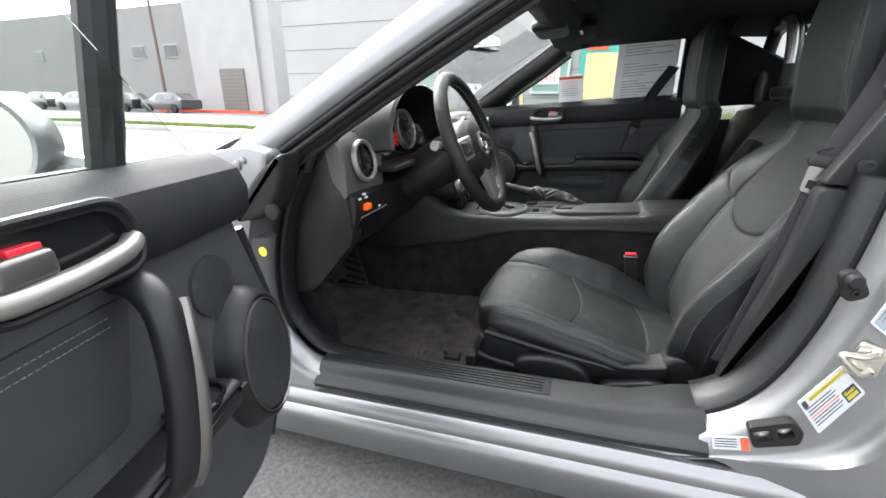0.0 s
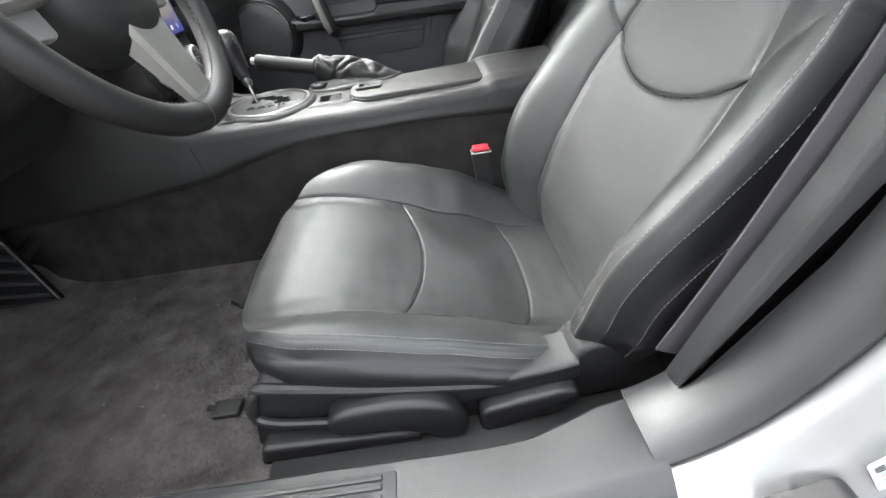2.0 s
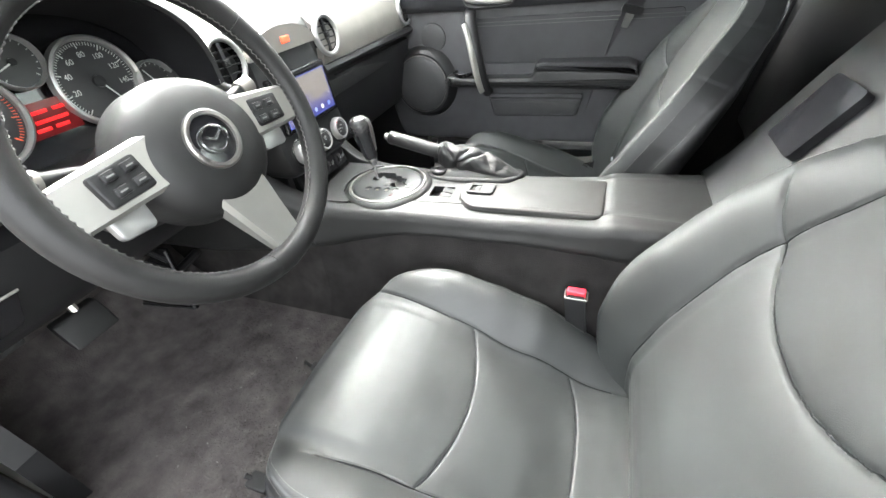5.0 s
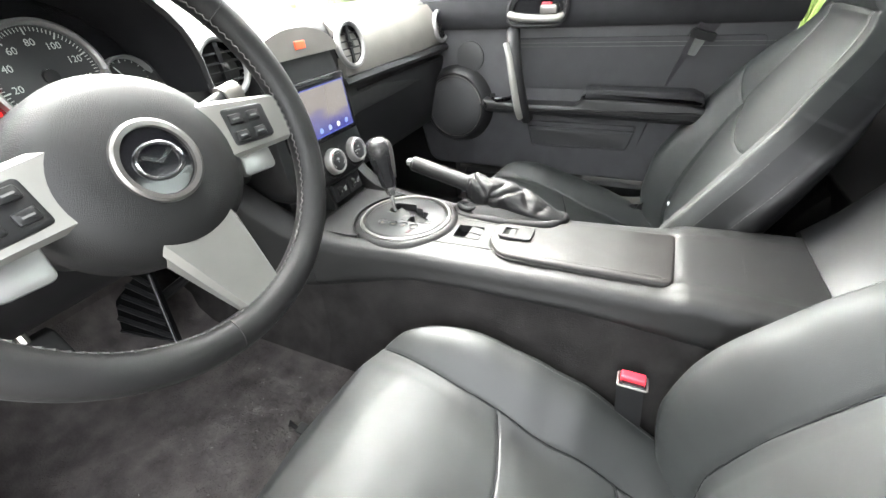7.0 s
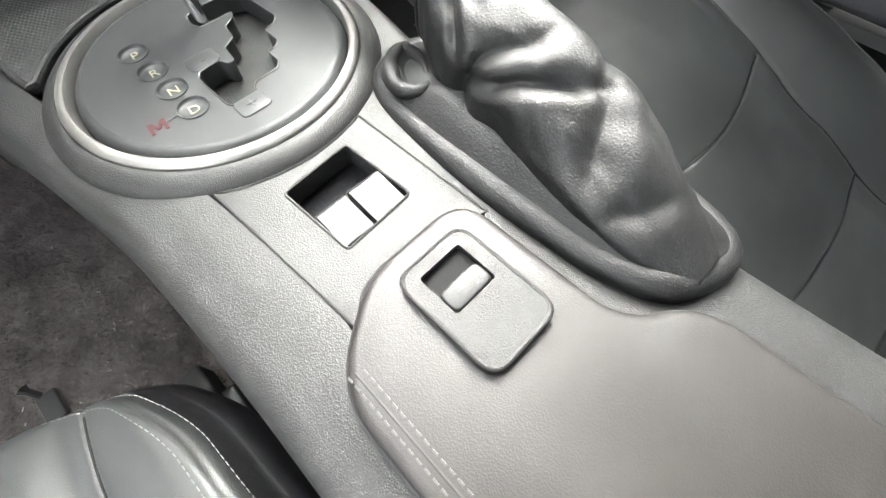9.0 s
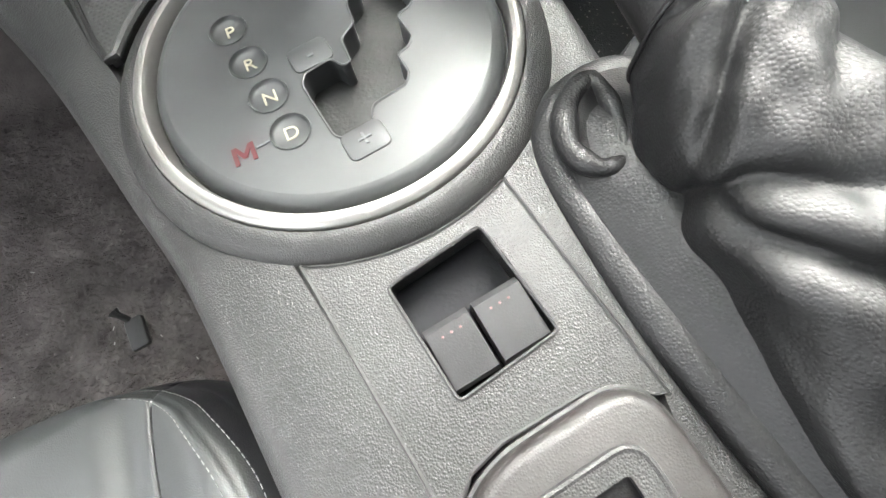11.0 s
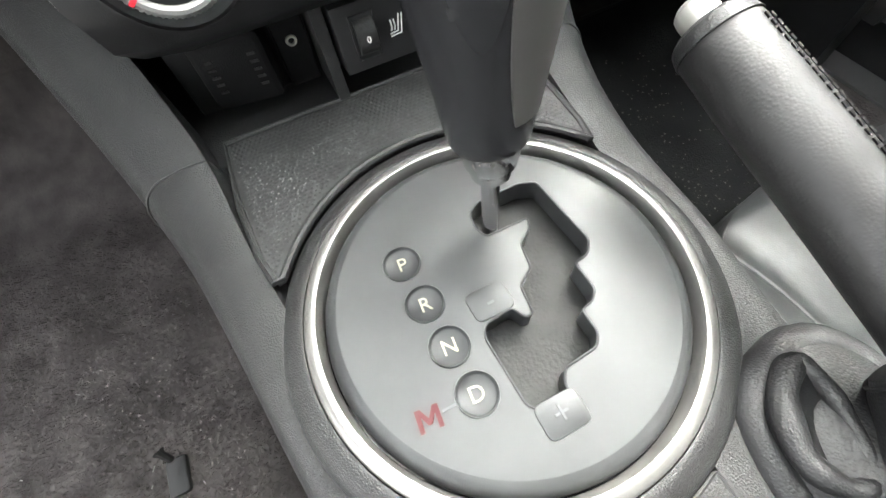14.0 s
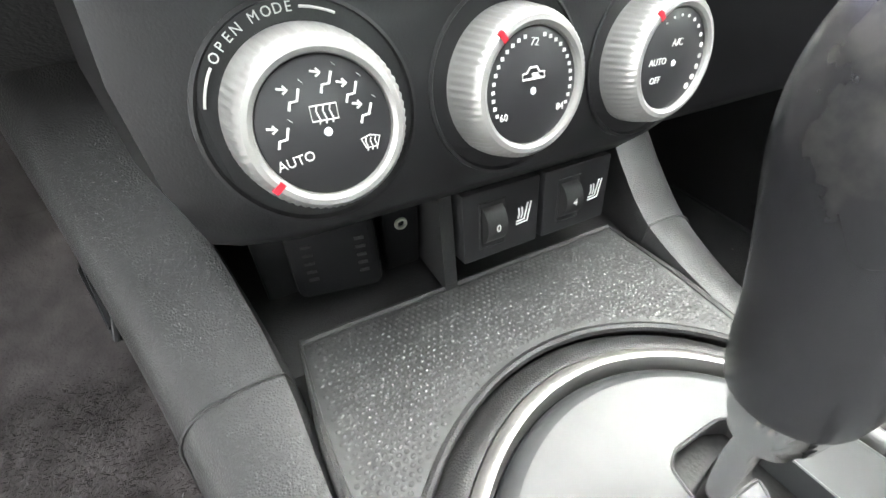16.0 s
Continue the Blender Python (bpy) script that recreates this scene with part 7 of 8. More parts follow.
part("screw", lathe([(0.010, 0.009), (0.009, 0.012), (0.004, 0.012), (0.003, 0.010), (0, 0.010)], lambda u, v, d: so(u, v - 0.018, d), 18, cap=False), PLASTIC_SMOOTH, stop)
guide = thing("door_guide", (0.385, -0.852, 0.44), "black plastic door guide screwed to the jamb", "door guide")
go = frame_at((0.388, -0.850, 0.432), (0.92, 0, 0.40), (-0.40, 0, 0.92))
part("plate", pierced(rounded([(-0.038, -0.020), (0.028, -0.024), (0.040, 0.000), (0.030, 0.022), (-0.034, 0.022)], 0.008), [rounded([(-0.030, -0.010), (-0.006, -0.010), (-0.006, 0.012), (-0.030, 0.012)], 0.004), rounded([(0.004, -0.010), (0.026, -0.008), (0.026, 0.012), (0.004, 0.012)], 0.004)], go, 0.014, -0.004), RUBBER, guide)
for a in (-0.018, 0.014):
    part("screw", lathe([(0.008, 0.0), (0.007, 0.006), (0.003, 0.007), (0, 0.005)], lambda u, v, d, a=a: go(a + u, 0.002 + v, d), 16, cap=False), STEEL, guide)


def label(name, text, quad, material, bars):
    """A flat sticker on the jamb with bars in place of its small print; bars: (u0, u1, v0, v1, material)."""
    o = thing(name, quad[0], text, "sticker", "jamb stickers")
    p = [Vector(q) for q in quad]

    def at(u, v, d):
        q = (p[0] * (1 - u) + p[1] * u) * (1 - v) + (p[3] * (1 - u) + p[2] * u) * v
        return q + V(0, -d, 0)
    part("sheet", prism([(0.02, 0), (0.98, 0), (1, 0.03), (1, 0.97), (0.98, 1), (0.02, 1), (0, 0.97), (0, 0.03)], at, -0.0015, 0.0006), material, o, smooth=False)
    for k, (u0, u1, v0, v1, m) in enumerate(bars):
        part("print_bar", prism([(u0, v0), (u1, v0), (u1, v1), (u0, v1)], at, 0.0004, 0.0009), m, o, smooth=False)


JY = -0.8535
rl = random.Random(11)
bars = [(0.03, 0.97, 0.62, 0.95, LABEL_BLUE)] + [(0.08 + 0.1 * rl.random(), 0.5 + 0.4 * rl.random(), 0.66 + 0.045 * k, 0.685 + 0.045 * k, INK if k % 2 else LABEL_WHITE) for k in range(6)]
bars += [(0.06 + 0.022 * k, 0.06 + 0.022 * k + 0.006 + 0.008 * rl.random(), 0.06, 0.26, INK) for k in range(40)] + [(0.05, 0.6, 0.34, 0.42, LABEL_BLUE), (0.3, 0.9, 0.46, 0.56, LABEL_BLUE), (0.1, 0.55, 0.50, 0.53, INK), (0.55, 0.9, 0.36, 0.39, INK)]
label("certificate_sticker", "white and blue-grey certification sticker with printed bars", [(0.516, JY, 0.612), (0.553, JY, 0.728), (0.504, JY, 0.757), (0.470, JY, 0.652)], LABEL_WHITE, bars)
bars = [(0.20, 0.96, 0.80, 0.92, LABEL_YELLOW), (0.70, 0.96, 0.10, 0.45, INK), (0.73, 0.93, 0.14, 0.26, LABEL_YELLOW), (0.73, 0.93, 0.29, 0.41, LABEL_YELLOW), (0.04, 0.14, 0.72, 0.92, INK)]
bars += [(0.06, 0.62 + 0.05 * (k % 2), 0.68 - 0.085 * k, 0.705 - 0.085 * k, INK if k != 3 else LABEL_RED) for k in range(7)] + [(0.22, 0.9, 0.845, 0.87, INK)]
label("tyre_sticker", "white tyre pressure sticker with a yellow and black header", [(0.448, JY, 0.442), (0.490, JY, 0.532), (0.452, JY, 0.574), (0.410, JY, 0.497)], LABEL_WHITE, bars)
label("warning_sticker", "small white and orange warning sticker on the sill", [(0.306, -0.8545, 0.374), (0.362, -0.8545, 0.384), (0.356, -0.8525, 0.410), (0.302, -0.8525, 0.400)], LABEL_WHITE, [(0.76, 0.99, 0.02, 0.98, LABEL_RED)] + [(0.06, 0.66, 0.2 + 0.2 * k, 0.27 + 0.2 * k, INK) for k in range(4)])
label("faded_sticker", "faded red and white sticker high on the jamb", [(0.512, JY, 0.772), (0.560, JY, 0.762), (0.556, JY, 0.790), (0.500, JY, 0.808)], mat("faded_silver_label", (0.5, 0.45, 0.45), 0.5, blotch=0.1, blotch_size=0.01), [(0.05, 0.95, 0.08, 0.16, LABEL_RED), (0.05, 0.95, 0.84, 0.92, LABEL_RED), (0.2, 0.7, 0.4, 0.6, LABEL_RED)])
dot = thing("yellow_dot", (-0.607, -0.862, 0.711), "round yellow paper dot stuck on the jamb", "sticker")
part("disc", lathe([(0.012, 0), (0.0118, 0.001), (0, 0.001)], frame_at((-0.640, -0.8525, 0.705), (1, 0, 0), (0, 0, 1)), 20), YELLOW, dot)
flap = part("hinge_flap", prism(rounded([(-0.525, 0.935), (-0.60, 0.895), (-0.655, 0.845), (-0.705, 0.770), (-0.63, 0.782), (-0.585, 0.80), (-0.55, 0.86)], 0.028), XZ, -0.80, -0.860, 0.014, 4), RUBBER, car, "black rubber flap at the front pillar")
part("flap_plug", lathe([(0.018, 0), (0.017, 0.008), (0, 0.011)], frame_at((-0.575, -0.862, 0.805), (1, 0, 0), (0, 0, 1)), 18), RUBBER, car)
for x, z, r in ((-0.70, 0.875, 0.020), (-0.655, 0.905, 0.012), (-0.635, 0.915, 0.008)):
    part("hinge_bolt", lathe([(r, 0), (r * 0.9, 0.004), (r * 0.5, 0.006), (0, 0.006)], frame_at((x, -0.8552, z), (1, 0, 0), (0, 0, 1)), 18), SILVER, car)
part("front_pillar_skin", prism(rounded([(-0.76, 0.42), (-0.69, 0.42), (-0.715, 0.52), (-0.700, 0.66), (-0.655, 0.78), (-0.590, 0.87), (-0.570, 0.93), (-0.62, 0.945), (-0.75, 0.935)], 0.02), XZ, -0.74, -0.855, 0.006), SILVER, car, "silver hinge pillar")

# ---- behind the seats ----
part("pillar_panel", prism(rounded([(0.425, 0.835), (0.528, 0.825), (0.556, 0.985), (0.505, 0.988)], 0.010), XZ, -0.712, -0.740, 0.003, 2), PLASTIC_GREY, car, "grey pillar panel with a round plug")
part("pillar_lower_panel", prism(rounded([(0.33, 0.44), (0.395, 0.50), (0.445, 0.64), (0.478, 0.80), (0.520, 0.822), (0.425, 0.832), (0.40, 0.70), (0.36, 0.56)], 0.012), XZ, -0.712, -0.738, 0.008, 3), PLASTIC_GREY, car, "grey lower pillar panel")
part("plug", lathe([(0.013, 0), (0.012, 0.004), (0.007, 0.005), (0.006, 0.003), (0, 0.003)], frame_at((0.473, -0.742, 0.862), (1, 0, 0), (0, 0, 1)), 18), RUBBER, car)


def seal_lump(u, v):
    """Slack rubber hanging in upright folds from the pillar."""
    x, z = 0.500 + 0.165 * u + 0.012 * math.sin(3.1 * v) * (1 - u), 0.985 - (0.135 + 0.055 * u) * v
    fold = 0.010 * math.sin(15 * u + 2.5 * v) + 0.005 * math.sin(31 * u - 4 * v + 1) + 0.006 * noise.noise(V(5 * u, 4 * v, 0))
    return V(x, -0.752 - 0.055 * u - 0.020 * v + fold * (0.35 + 0.65 * v), z)


part("folded_seal", shell(sheet(seal_lump, 48, 24), 0.010), SEAL, car, "grey rubber seal folded at the rear pillar")
part("quarter_glass", shell(sheet(lambda u, v: V(0.62 + 0.20 * u, -0.70 + 0.08 * v, 0.97 + 0.24 * v), 2, 2), 0.004), mat("dull_glass", (0.28, 0.29, 0.31), 0.2, blotch=0.05), car, "grey quarter window")
tower = part("between_tower", loft([[V(x, y, z) for y in (-0.115, -0.10, 0.155, 0.17) for z in (zt - (0.012 if y in (-0.115, 0.17) else 0),)] + [V(x + 0.06, 0.17, 0.52), V(x + 0.06, -0.115, 0.52)] for x, zt in ((0.43, 0.618), (0.47, 0.665), (0.58, 0.84), (0.64, 0.925), (0.72, 0.95))]), PLASTIC_GREY, car, "dark storage tower between the seats")
tw = frame_at((0.535, 0.03, 0.775), (0, 1, 0), (0.53, 0, 0.85))
part("storage_recess", prism(rounded([(-0.055, -0.06), (0.055, -0.06), (0.055, 0.06), (-0.055, 0.06)], 0.012), tw, -0.012, 0.003, 0.001), GLOSS, car)
part("storage_flap", prism(rounded([(-0.052, -0.01), (0.052, -0.01), (0.052, 0.057), (-0.052, 0.057)], 0.008), tw, 0.0, 0.005, 0.002), PLASTIC, car)
for y0, y1 in ((0.20, 0.66), (-0.62, -0.14)):
    part("rear_panel", prism(rounded([(y0, 0.55), (y1, 0.55), (y1, 0.90), (y0, 0.94)], 0.03), lambda a, b, d: V(d + 0.20 * (b - 0.6), a, b), 0.66, 0.60, 0.012), PLASTIC_GREY, car, "black panel behind the seat")
    c = (y0 + y1) / 2
    hoop = spline([V(0.70, c - 0.13, 0.93), V(0.71, c - 0.125, 1.08), V(0.715, c - 0.08, 1.185), V(0.715, c, 1.205), V(0.715, c + 0.08, 1.185), V(0.71, c + 0.125, 1.08), V(0.70, c + 0.13, 0.93)], 6)
    part("roll_hoop", tube(hoop, 0.024, 12), PLASTIC_SMOOTH, car, "black roll hoop")
    part("hoop_cover", tube([p + V(-0.012, -0.016, 0.002) for p in hoop[5:18]], 0.016, 10), KNOB_SILVER, car, "silver cover on the roll hoop")
part("rear_vent", box(0.64, 0.74, -0.16, 0.24, 0.945, 0.985, 0.008), PLASTIC_SMOOTH, car, "black vent panel at the rear deck")
for k in range(12):
    part("vent_slot", box(0.632, 0.642, -0.14 + 0.03 * k, -0.12 + 0.03 * k, 0.955, 0.977, 0.002), RUBBER, car)
part("rear_frame", tube(spline([V(0.98, -0.46, 0.95), V(0.80, -0.47, 1.17), V(0.76, -0.35, 1.215), V(0.76, YC, 1.225), V(0.76, 0.39, 1.215), V(0.80, 0.51, 1.17), V(0.98, 0.50, 0.95)], 6), 0.03, 10), CLOTH, car, "black frame of the rear window")
for s in (-1, 1):
    part("roof_side", shell(sheet(lambda u, v: V(0.58 + 0.42 * u, YC + s * (0.60 - 0.10 * v), 0.93 + (0.26 - 0.24 * u) * v), 6, 6), 0.02), CLOTH, car)
rg = part("rear_glass", shell(sheet(lambda u, v: V(0.78 + 0.20 * u, YC + 0.46 * (2 * v - 1), 1.19 - 0.24 * u), 3, 3), 0.004), TINT, car, "green-tinted rear window")
rg.visible_shadow = False

part("roof_quarter", shell(sheet(lambda u, v: V(0.43 + 0.20 * u, YC + 0.70 - 0.09 * v, 0.94 + 0.31 * v), 4, 6), 0.02), CLOTH, car, "black soft top side")

# ---- mirror, visors, papers ----
mir = thing("rear_view_mirror", (-0.31, 0.02, 1.18), "black interior mirror under the windscreen header", "mirror")
mo = frame_at((-0.305, 0.035, 1.208), (0.22, 1, 0), (0.12, 0, 1))
part("housing", prism(rounded([(-0.118, -0.030), (0.118, -0.026), (0.112, 0.034), (-0.112, 0.032)], 0.022, 6), mo, -0.03, 0.006, 0.008, 4), PLASTIC_SMOOTH, mir)
part("mirror_glass", prism(rounded([(-0.108, -0.024), (0.108, -0.020), (0.102, 0.027), (-0.102, 0.025)], 0.018, 6), mo, 0.005, 0.0066), bpy.data.materials["mirror_silver"], mir, smooth=False)
part("stem", tube([mo(0, 0.02, -0.02), V(-0.29, 0.03, 1.255)], 0.012, 10), PLASTIC_SMOOTH, mir)
for y0, y1 in ((-0.50, -0.10), (0.14, 0.54)):
    vis = thing("sun_visor", (0.0, (y0 + y1) / 2, 1.24), "black cloth sun visor folded up under the roof", "sun visor", "sun visors")
    part("panel", box(-0.09, 0.07, y0, y1, 1.232, 1.250, 0.008, 0.03), CLOTH, vis)
    part("visor_label", box(-0.03, 0.02, y0 + 0.08, y0 + 0.18, 1.2305, 1.2325, 0.0008), LABEL_WHITE, vis)
lamp = thing("map_light", (-0.06, 0.03, 1.21), "black map light console at the header", "map light")
part("console", box(-0.13, -0.02, -0.09, 0.15, 1.205, 1.235, 0.012, 0.03), PLASTIC, lamp)

PAPER = mat("window_paper", (0.72, 0.74, 0.76), 0.7, blotch=0.05, blotch_size=0.05)
doc = thing("window_paper", (0.28, 0.73, 0.91), "white printed paper in a clear sleeve on the passenger window", "paper")
pz = lambda u, v, d: V(0.150 + 0.265 * u + 0.02 * v * (1 - u), 0.735 - 0.105 * v - d, 0.905 + 0.345 * v)
part("sleeve", prism([(0, 0), (1, 0), (1, 1), (0, 1)], pz, 0.0, 0.0012), mat("clear_sleeve", (0.75, 0.77, 0.80), 0.15, blotch=0.04), doc, smooth=False)
part("sheet", prism([(0.05, 0.06), (0.97, 0.06), (0.97, 0.97), (0.07, 0.97)], pz, 0.0008, 0.0020), PAPER, doc, smooth=False)
GREY_INK = mat("grey_print", (0.30, 0.31, 0.34), 0.7, blotch=0.1)
for k in range(24):
    v = 0.92 - 0.035 * k
    if k in (6, 7, 13):
        continue
    u1 = 0.35 + 0.55 * rl.random() if k % 5 else 0.9
    part("print_bar", prism([(0.12, v), (u1, v), (u1, v + 0.010), (0.12, v + 0.010)], pz, 0.0018, 0.0024), GREY_INK, doc, smooth=False)
sg = thing("window_notice", (-0.03, 0.72, 0.965), "small white notice with a red header on the passenger window", "notice")
sz = lambda u, v, d: V(-0.098 + 0.115 * u, 0.728 - 0.043 * v - d, 0.962 + 0.138 * v)
part("sheet", prism([(0, 0), (1, 0), (1, 1), (0, 1)], sz, 0.0, 0.0012), PAPER, sg, smooth=False)
part("header", prism([(0.02, 0.90), (0.98, 0.90), (0.98, 0.985), (0.02, 0.985)], sz, 0.001, 0.0018), LABEL_RED, sg, smooth=False)
PINK = mat("pale_red_print", (0.75, 0.42, 0.40), 0.7)
for k in range(7):
    part("print_bar", prism([(0.15, 0.80 - 0.075 * k), (0.6 + 0.3 * rl.random(), 0.80 - 0.075 * k), (0.85, 0.825 - 0.075 * k), (0.15, 0.825 - 0.075 * k)], sz, 0.001, 0.0018), PINK if k < 3 else GREY_INK, sg, smooth=False)
ws = thing("windscreen_label", (-0.47, 0.56, 1.06), "slanted white and red label on the windscreen", "sticker")
wz = frame_at((-0.50, 0.50, 1.055), (0.42, 0.80, 0.42), (-0.3, -0.25, 0.8))
part("sheet", prism([(-0.05, -0.012), (0.09, -0.012), (0.09, 0.014), (-0.05, 0.014)], wz, 0.0, 0.0008), PAPER, ws, smooth=False)
for a, b in ((-0.045, -0.02), (-0.01, 0.01), (0.04, 0.055)):
    part("print_bar", prism([(a, -0.006), (b, -0.006), (b, 0.008), (a, 0.008)], wz, 0.0006, 0.0013), LABEL_RED if a < 0.03 else GREY_INK, ws, smooth=False)

# ---- litter on the carpet ----
fm = thing("floor_mat", (-0.5, 0.44, 0.287), "black passenger floor mat with pale dust", "floor mat")
part("mat_sheet", prism(rounded([(-0.76, 0.215), (-0.18, 0.215), (-0.18, 0.70), (-0.76, 0.72)], 0.05, 6), XY, 0.2865, 0.2945, 0.003), mat("black_mat", (0.012, 0.012, 0.012), 0.9, grain=1.0, grain_size=0.003, blotch=0.4, blotch_size=0.08, spec=0.1), fm)
part("mat_edge", ring_tube([V(q[0], q[1], 0.2945) for q in rounded([(-0.76, 0.215), (-0.18, 0.215), (-0.18, 0.70), (-0.76, 0.72)], 0.05, 6)], 0.004, 6), RUBBER, fm)

clip = thing("carpet_clip", (-0.33, -0.31, 0.286), "small black plastic clip lying on the carpet", "clip")
part("plate", box(-0.352, -0.312, -0.325, -0.303, 0.286, 0.293, 0.002, 0.004), RUBBER, clip)
part("pin", tube([V(-0.352, -0.318, 0.292), V(-0.358, -0.320, 0.304), V(-0.362, -0.322, 0.306)], [0.004, 0.004, 0.007], 8), RUBBER, clip)
tab = thing("carpet_clip", (-0.29, -0.57, 0.286), "small black carpet retainer in front of the seat", "clip")
part("plate", box(-0.315, -0.268, -0.585, -0.555, 0.286, 0.298, 0.003, 0.006), RUBBER, tab)
part("pin", tube([V(-0.31, -0.57, 0.297), V(-0.318, -0.572, 0.306)], 0.005, 8), RUBBER, tab)
bm = bmesh.new()
for _ in range(40):
    x, y = rl.uniform(-0.55, -0.12), rl.uniform(-0.60, -0.18)
    p, d = V(x, y, 0.2895), V(rl.uniform(-1, 1), rl.uniform(-1, 1), rl.uniform(0, 0.5)).normalized() * rl.uniform(0.002, 0.007)
    s = d.cross(V(0, 0, 1)).normalized() * 0.0006
    bm.faces.new([bm.verts.new(q) for q in (p - s, p + s, p + d + s, p + d - s)])
tagged(part("lint", bm, mat("pale_lint", (0.16, 0.155, 0.15), 0.9, blotch=0.2, blotch_size=0.01), smooth=False), "pale lint and crumbs on the carpet", "lint", kind="stuff")

# ---- buildings, parked cars and planting ----
def ext_box(name, x0, x1, y0, y1, z0, z1, material, parent=None, label=""):
    bm = bmesh.new()
    vs = [bm.verts.new(lot(x, y, z)) for x in (x0, x1) for y in (y0, y1) for z in (z0, z1)]
    for f in ((0, 1, 3, 2), (4, 6, 7, 5), (0, 4, 5, 1), (2, 3, 7, 6), (0, 2, 6, 4), (1, 5, 7, 3)):
        bm.faces.new([vs[i] for i in f])
    return part(name, bm, material, parent, label, smooth=False)


WALL_WARM = mat("cream_wall", (0.22, 0.217, 0.208), 0.85, blotch=0.04, blotch_size=2.0, grain=0.2, grain_size=0.05)
DARK_PANE = mat("dark_pane", (0.05, 0.055, 0.06), 0.15, blotch=0.2, blotch_size=0.5)
BEIGE = mat("beige_shutter", (0.15, 0.138, 0.122), 0.6, blotch=0.05, blotch_size=0.4)
wh = thing("warehouse", lot(-38, 32, 0), "white concrete warehouse with a beige roller door", "building", "buildings")
ext_box("wall", -95, -33.6, 27.0, 60, -0.5, 8.7, WALL_WARM, wh, "pale grey low wing")
ext_box("wall", -33.6, -24.8, 26.0, 60, -0.5, 15, WALL, wh, "white tall wing")
ext_box("pilaster", -26.6, -26.2, 25.75, 26.0, -0.5, 15, WALL, wh)
dr = ext_box("roller_door", -30.5, -27.9, 25.9, 25.96, 0.0, 3.4, BEIGE, wh, "beige roller door")
for k in range(11):
    ext_box("slat_joint", -30.5, -27.9, 25.87, 25.9, 0.28 * k + 0.2, 0.28 * k + 0.23, WALL_WARM, dr)
for x in (-56.5, -46.5, -41.2, -37.0):
    w = ext_box("window", x - 0.8, x + 0.8, 26.9, 26.99, 4.6, 5.5, DARK_PANE, wh)
    ext_box("window_frame", x - 0.9, x + 0.9, 26.94, 26.995, 4.5, 5.6, WALL, w)
sh = thing("office_block", lot(-18, 44, 0), "white office block with small square windows", "building", "buildings")
ext_box("wall", -36.5, -16, 38.0, 70, -0.5, 8.4, WALL, sh)
ext_box("wall", -16, 10, 34.0, 70, -0.5, 9.6, WALL, sh)
for x in (-29.9, -26.3):
    w = ext_box("window", x - 0.45, x + 0.45, 37.9, 37.99, 5.7, 6.9, DARK_PANE, sh)
for k in range(4):
    ext_box("sign_bar", -28.3 + 0.35 * k, -28.1 + 0.35 * k, 37.9, 37.99, 7.5, 7.9, BEIGE, sh)
nw = thing("dealership_wall", lot(0, 9.1, 0), "white panelled wall with windows and posters", "building", "buildings")
ext_box("wall", -9.0, 14, 9.0, 9.4, -0.5, 5.5, WALL, nw)
for k in range(7):
    ext_box("panel_joint", -9.0, 14, 8.992, 9.0, 0.45 + 0.62 * k, 0.462 + 0.62 * k, BEIGE, nw)
FRAME = mat("aluminium_frame", (0.5, 0.52, 0.52), 0.4, metal=0.6, blotch=0.05)
for x0, x1, z0, z1 in ((-1.75, -0.97, 1.22, 2.10), (-5.0, -4.2, 1.10, 1.98)):
    w = ext_box("window", x0, x1, 8.93, 8.99, z0, z1, mat("green_pane", (0.20, 0.30, 0.27), 0.15, blotch=0.2, blotch_size=0.3) if x0 > -3 else bpy.data.materials["green_pane"], nw)
    for a in ((x0 - 0.05, x0, z0 - 0.05, z1 + 0.05), (x1, x1 + 0.05, z0 - 0.05, z1 + 0.05), (x0, x1, z0 - 0.05, z0), (x0, x1, z1, z1 + 0.05)):
        ext_box("window_frame", a[0], a[1], 8.90, 8.99, a[2], a[3], FRAME, w)
TEAL = mat("teal_board", (0.06, 0.34, 0.30), 0.5, blotch=0.1, blotch_size=0.3)
TAN = mat("tan_board", (0.66, 0.52, 0.28), 0.6, blotch=0.06, blotch_size=0.3)
po_ = thing("poster_board", lot(0, 8.95, 0.84), "teal framed poster board with a tan field", "poster")
ext_box("board", -0.72, 1.0, 8.95, 8.99, 0.80, 2.34, TEAL, po_)
ext_box("field", -0.60, 0.90, 8.935, 8.95, 0.98, 2.02, TAN, po_)
ext_box("red_patch", -0.60, -0.15, 8.93, 8.945, 2.08, 2.28, LABEL_RED, po_)
ps = thing("poster", lot(-1.4, 8.9, 1.5), "white poster with three red words in the window", "poster")
ext_box("sheet", -1.62, -1.14, 8.91, 8.925, 1.38, 2.02, PAPER, ps)
for k, tx in enumerate(("TRUE", "FAIR", "EASY")):
    words("poster_word", tx, lambda a, b, d, k=k: lot(-1.38 + a, 8.905 - d, 1.80 - 0.16 * k + b), 0.17, LABEL_RED, ps, 0.004)

LEAF = mat("hedge_leaf", (0.14, 0.20, 0.04), 0.6, blotch=0.4, blotch_size=0.2)


